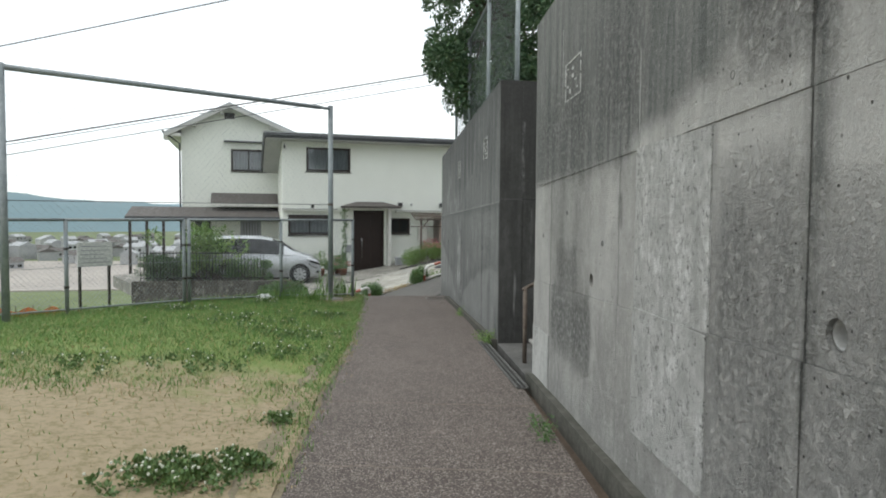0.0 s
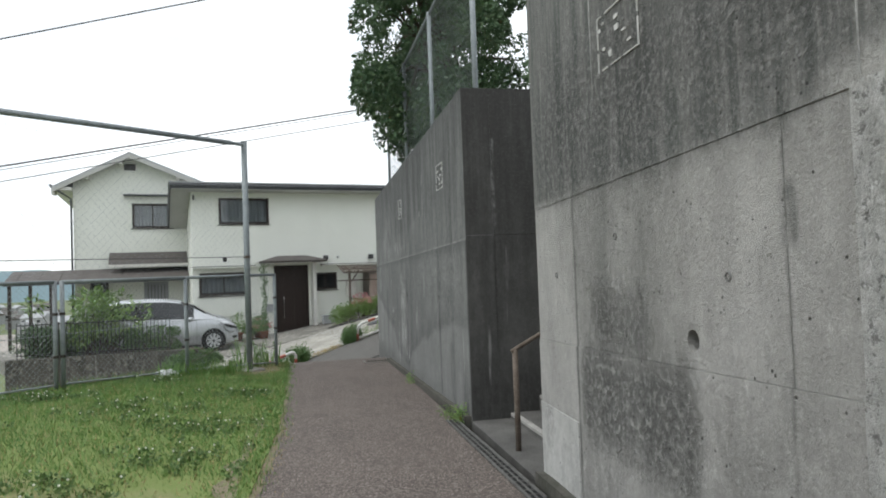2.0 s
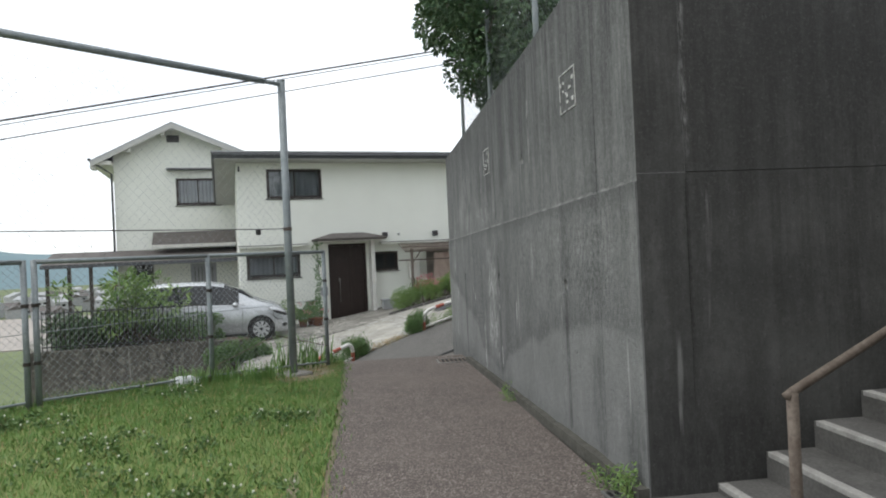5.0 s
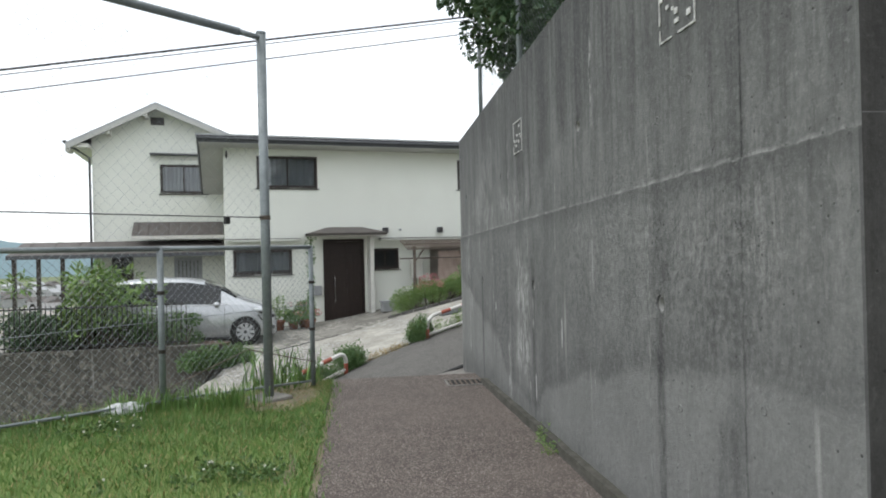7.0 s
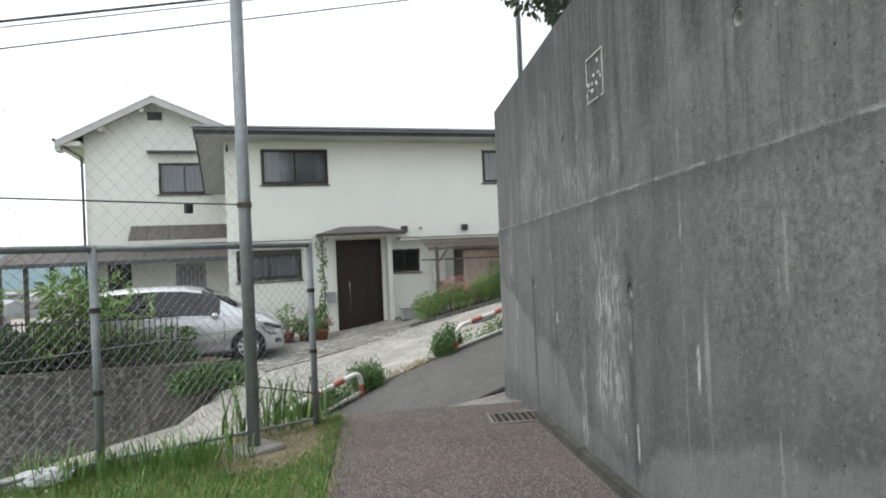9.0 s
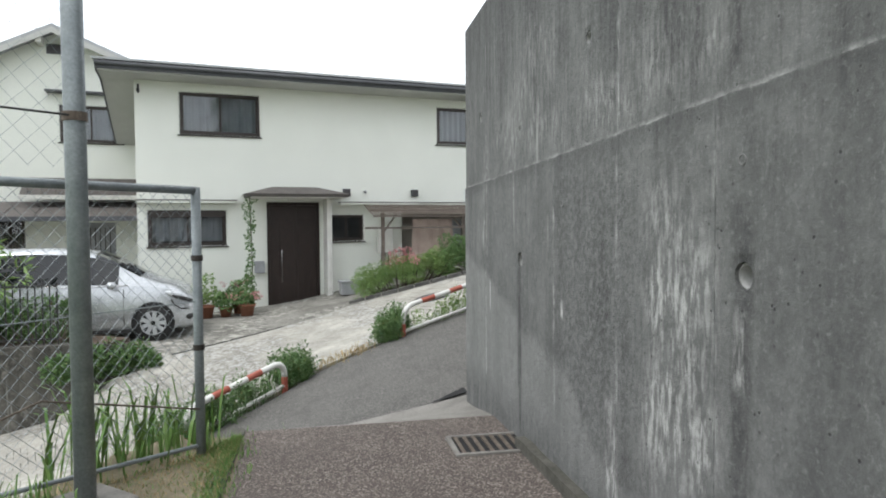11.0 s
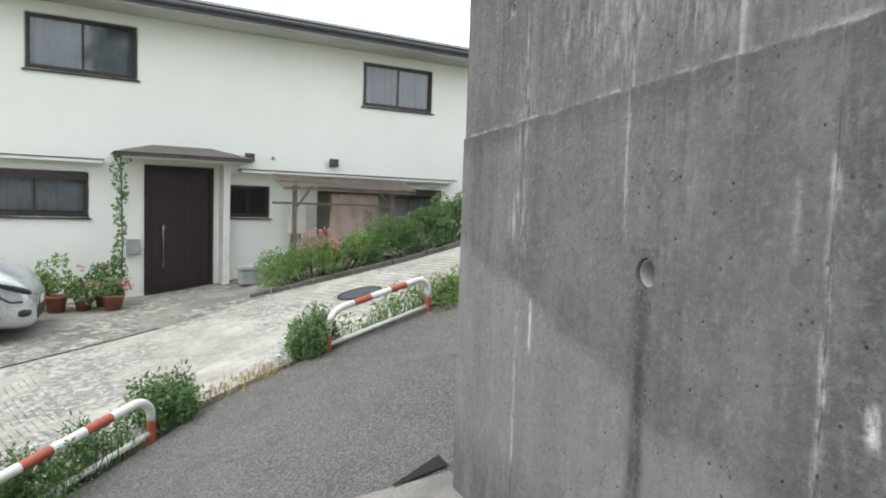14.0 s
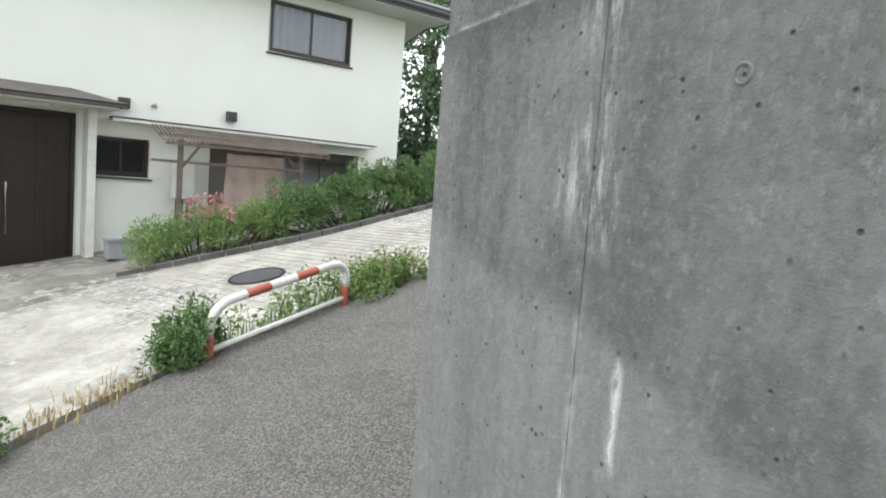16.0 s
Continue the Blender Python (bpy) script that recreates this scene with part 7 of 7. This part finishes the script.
def lawn_plants():
    rnd = random.Random(77)
    gv, gf, sv, sf = [], [], [], []
    for _ in range(150000):
        k = rnd.random()
        d = rnd.uniform(0.0, 1.0)
        a, b = along(LAWN_LEFT, 0.33 + 0.67 * k), along(LAWN_RIGHT, 0.33 + 0.67 * k)
        p = Vector(a).lerp(Vector(b), d)
        if p.y < 1.2 or p.x < -8:
            continue
        bare = sand_share(p.x, p.y)
        bare = max(bare, 0.9 * smooth(1.15, 0.45, math.hypot((p.x + 2.3) * 1.9, p.y - 13.25)))
        if rnd.random() < bare * 0.86:
            continue
        z = z_lawn(p.x, p.y) - 0.004
        near_fence = smooth(0.12, 0.0, d)
        h = rnd.uniform(0.025, 0.065) * (1 + 1.6 * near_fence) * (0.6 + 0.4 * (1 - bare))
        t = rnd.uniform(0, math.tau)
        w = rnd.uniform(0.0025, 0.006)
        lean = Vector((rnd.gauss(0, 0.45), rnd.gauss(0, 0.45))) * h
        i = len(gv)
        c, s = math.cos(t) * w, math.sin(t) * w
        dst_v, dst_f = (sv, sf) if rnd.random() < 0.10 + 0.5 * bare else (gv, gf)
        i = len(dst_v)
        dst_v += [(p.x - c, p.y - s, z), (p.x + c, p.y + s, z), (p.x + lean.x, p.y + lean.y, z + h)]
        dst_f += [(i, i + 1, i + 2)]
    tagged(soup("grass", gv, gf, M["blade"]), "short green grass blades on the lawn", "grass", kind="stuff")
    tagged(soup("dry_grass_blades", sv, sf, M["straw"]), "dry yellowed grass among the green", "grass", kind="stuff")
    # clover with white flower heads
    cl, fl, flf = [], [], []
    for cx, cy, r, n in ((-1.22, 2.75, 0.34, 80), (-0.92, 2.95, 0.16, 24), (-2.2, 5.6, 0.5, 24), (-3.2, 5.2, 0.7, 26), (-1.7, 6.5, 0.5, 24), (-1.8, 7.8, 0.9, 40), (-2.8, 8.8, 1.1, 44), (-4.2, 9.6, 0.5, 40), (-1.9, 10.2, 0.4, 24), (-3.4, 11.2, 0.4, 24), (-0.95, 3.9, 0.12, 10)):
        for _ in range(n):
            x, y = rnd.gauss(cx, r * 0.5), rnd.gauss(cy, r * 0.42)
            if x > -0.42 - 0.112 * y:
                continue
            cl.append((x, y, z_lawn(x, y) + 0.028, rnd.uniform(0.03, 0.06)))
            if rnd.random() < 0.5:
                fl.append((x + rnd.gauss(0, 0.03), y + rnd.gauss(0, 0.03), z_lawn(x, y) + rnd.uniform(0.05, 0.095)))
    v, f = leaf_cloud(cl, 30, 0.028, 78, -0.5, 1.3)
    tagged(soup("clover", v, f, M["clover"]), "dark green clover patches in the turf", "clover", kind="stuff")
    bm = bmesh.new()
    for x, y, z in fl:
        bmesh.ops.create_icosphere(bm, subdivisions=1, radius=0.010, matrix=Matrix.Translation((x, y, z)))
    tagged(part("clover_flowers", bm, M["flower"]), "small white clover flower heads", "flowers", kind="stuff")


lawn_plants()
weeds("weed_clump", [(0.72, 7.68), (0.66, 7.95)], 9, 0.02, 0.13, "leaf_light", 51, z_path, "tuft of green weeds at the wall corner", "weeds", 0.03, 12)
weeds("weed_clump", [(0.36, 10.6), (0.3, 11.2)], 9, 0.02, 0.10, "leaf_light", 52, z_path, "small weeds at the wall's foot", "weeds", 0.025, 8)
weeds("weed_clump", [(0.97, 3.4), (0.93, 4.1)], 9, 0.02, 0.08, "leaf_mid", 53, z_path, "small weeds at the wall's foot", "weeds", 0.025, 8)

# litter
lit = thing("plastic_bag", -3.5, 11.83, z_lawn(-3.5, 11.83) + 0.03, 35, "crumpled white plastic bag on the grass by the fence", "bag")
bm = bmesh.new()
bmesh.ops.create_icosphere(bm, subdivisions=3, radius=1.0)
for v in bm.verts:
    v.co = Vector((v.co.x * 0.20, v.co.y * 0.09, max(-0.02, v.co.z * 0.075))) * (1 + 0.35 * noise.noise(v.co * 2.3))
part("bag", bm, M["bag"], lit)
lit = thing("litter_sheet", -2.85, 17.05, z_hill(-2.85, 17.05) + 0.01, 30, "scrap of clear plastic by the guard rail", "litter", ry=-12)
bm = bmesh.new()
rows = [[bm.verts.new((i * 0.05 - 0.15, j * 0.05 - 0.1, 0.02 + 0.03 * noise.noise((i * 0.7, j * 0.7, 5)))) for j in range(5)] for i in range(7)]
for a, b in zip(rows, rows[1:]):
    for j in range(4):
        bm.faces.new((a[j], b[j], b[j + 1], a[j + 1]))
part("sheet", bm, M["bag"], lit)

# notice board behind the fence
sg = thing("notice_board", -6.0, 10.35, -0.2, 55, "white notice board on two dark posts beyond the fence", "notice board")
part("board", boxes((-0.30, 0.30, -0.012, 0.012, 1.02, 1.44), bevel=0.004), M["chalk"], sg)
part("post", boxes((-0.27, -0.23, 0.013, 0.05, -0.8, 1.40)), M["frame"], sg)
part("post", boxes((0.23, 0.27, 0.013, 0.05, -0.8, 1.40)), M["frame"], sg)
bm = bmesh.new()
for k in range(5):
    box(bm, -0.25, 0.25 - 0.05 * (k % 3), -0.016, -0.0125, 1.08 + k * 0.07, 1.095 + k * 0.07)
part("text_bars", bm, M["plastic"], sg, "illegible grey lines of text")

# ---- wires ----
def wire(name, a, b, sag, r, label):
    a, b = Vector(a), Vector(b)
    pts = []
    for i in range(25):
        k = i / 24
        p = a.lerp(b, k)
        p.z -= sag * 4 * k * (1 - k)
        pts.append(p)
    o = pts[0]
    t = thing(name, o.x, o.y, o.z, 0, label, "cable")
    part("cable", bar([p - o for p in pts], r, 5), M["cable"], t)


wire("overhead_cable", (-26, 3.6, -1.45), (14, 25.1, 9.7), 0.03, 0.016, "black overhead cable crossing before the house")
wire("overhead_cable", (-26, 3.6, -1.5), (14, 25.1, 9.68), 0.06, 0.007, "thin overhead cable below another")
wire("overhead_cable", (-26, 3.9, -1.6), (14, 24.9, 9.3), 0.03, 0.009, "thin black overhead cable crossing before the house")
wire("overhead_cable", (-25, 13.2, 2.35), (20, 10.5, 10.1), 0.05, 0.012, "black overhead cable high over the lawn")


# ---- the distance ----
def hills(dist, a0, a1, base, heights, mat, seed, label, name="hills"):
    bm = bmesh.new()
    n = 120
    rows = []
    for i in range(n + 1):
        a = radians(a0 + (a1 - a0) * i / n)
        k = i / n * (len(heights) - 1)
        j = min(int(k), len(heights) - 2)
        h = heights[j] + (heights[j + 1] - heights[j]) * smooth(0, 1, k - j)
        h += 6 * noise.fractal((i * 0.16, seed, 0), 0.7, 2.0, 5) * dist / 1500
        col = []
        for d, q in ((0.0, 0.0), (0.10, 0.35), (0.22, 0.75), (0.34, 1.0), (0.7, 0.4)):
            r = dist * (1 + d)
            col.append(bm.verts.new((-math.sin(a) * r, math.cos(a) * r, base + h * q + (8 * noise.noise((i * 0.35, d * 9, seed)) if 0 < q < 1 else 0))))
        rows.append(col)
    for ra, rb in zip(rows, rows[1:]):
        for k in range(4):
            bm.faces.new((ra[k], ra[k + 1], rb[k + 1], rb[k]))
    return tagged(part(name, bm, mat, None, "", True), label, "hills", kind="structure")


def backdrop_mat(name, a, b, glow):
    """Far woods; the haze of the air before them is put in as bluish emission."""
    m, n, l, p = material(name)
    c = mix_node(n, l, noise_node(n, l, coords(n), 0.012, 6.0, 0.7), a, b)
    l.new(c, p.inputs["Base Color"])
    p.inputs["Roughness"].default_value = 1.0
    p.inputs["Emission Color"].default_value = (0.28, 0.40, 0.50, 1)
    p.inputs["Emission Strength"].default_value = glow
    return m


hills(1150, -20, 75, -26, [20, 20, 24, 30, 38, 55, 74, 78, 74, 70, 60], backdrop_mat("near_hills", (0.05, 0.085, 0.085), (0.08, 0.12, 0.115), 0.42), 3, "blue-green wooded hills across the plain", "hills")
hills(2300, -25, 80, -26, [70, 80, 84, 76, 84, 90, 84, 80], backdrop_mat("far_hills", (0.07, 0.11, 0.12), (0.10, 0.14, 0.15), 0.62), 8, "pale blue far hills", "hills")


def town():
    rnd = random.Random(90)
    ts = tagged(part("bare_ground", prism([(-330, 170), (-60, 235), (-100, 370), (-430, 330)], -24.3, -23.6), M["sand"]), "wide pale bare ground on the plain", "ground", kind="structure")
    protos = []
    for k in range(4):
        w, d, h = rnd.uniform(8, 16), rnd.uniform(7, 10), rnd.uniform(4.5, 9)
        t = thing("town_building", 0, 0, -40, 0, "small pale building in the far town", "building", "far town buildings")
        part("wall", boxes((-w / 2, w / 2, -d / 2, d / 2, 0, h)), M["town"], t)
        bm = bmesh.new()
        v = [bm.verts.new(p) for p in ((-w / 2 - 0.4, -d / 2 - 0.4, h), (w / 2 + 0.4, -d / 2 - 0.4, h), (w / 2 + 0.4, d / 2 + 0.4, h), (-w / 2 - 0.4, d / 2 + 0.4, h), (-w / 2 - 0.4, 0, h + 2.2), (w / 2 + 0.4, 0, h + 2.2))]
        for q in ((0, 1, 5, 4), (2, 3, 4, 5), (0, 4, 3), (1, 2, 5), (0, 3, 2, 1)):
            bm.faces.new([v[i] for i in q])
        part("roof", bm, M["tile" if k % 2 else "roofing"], t)
        for i in range(3):
            x = -w / 2 + w * (i + 0.5) / 3
            part("window", boxes((x - 0.9, x + 0.9, -d / 2 - 0.06, -d / 2 - 0.01, h - 2.6, h - 1.2)), M["darkglass"], t)
        protos.append(t)
    for i in range(190):
        a = radians(rnd.uniform(8, 48))
        r = rnd.uniform(400, 800)
        x, y = -math.sin(a) * r, math.cos(a) * r
        copy_thing(protos[i % 4], pose(x, y, -25.0 * K + rnd.uniform(-1, 1), 0, 0, rnd.uniform(0, 180)))
    for k, t in enumerate(protos):
        t.location = (-150 - 30 * k, 420, -25.0 * K)


town()

# works netting and a tarpaulin below the fence
n1 = thing("orange_netting", -19.4, 28.8, z_rough(-19.4, 28.8), 25, "sagging orange works netting on the slope", "netting")
bm = bmesh.new()
rows = [[bm.verts.new((i * 0.14 - 1.4, 0.05 * math.sin(i), j * 0.33 + 0.10 * math.sin(i * 0.9) * (j > 1))) for j in range(5)] for i in range(21)]
for a, b in zip(rows, rows[1:]):
    for j in range(4):
        bm.faces.new((a[j], b[j], b[j + 1], a[j + 1]))
part("net", bm, M["orange"], n1)
for i in range(5):
    part("stake", bar([(i * 0.68 - 1.36, 0.06, -0.5), (i * 0.68 - 1.36, 0.06, 1.5)], 0.02, 6), M["rust"], n1)
n2 = thing("blue_tarpaulin", -20.4, 27.6, z_rough(-20.4, 27.6) + 0.02, 20, "crumpled blue tarpaulin on the slope", "tarpaulin")
bm = bmesh.new()
rows = [[bm.verts.new((i * 0.12 - 0.8, j * 0.12 - 0.5, 0.75 * math.exp(-((i - 7) ** 2 + (j - 4) ** 2) / 14) + 0.05 * noise.noise((i * 0.6, j * 0.6, 2)))) for j in range(9)] for i in range(15)]
for a, b in zip(rows, rows[1:]):
    for j in range(8):
        bm.faces.new((a[j], b[j], b[j + 1], a[j + 1]))
part("sheet", bm, M["blue"], n2)
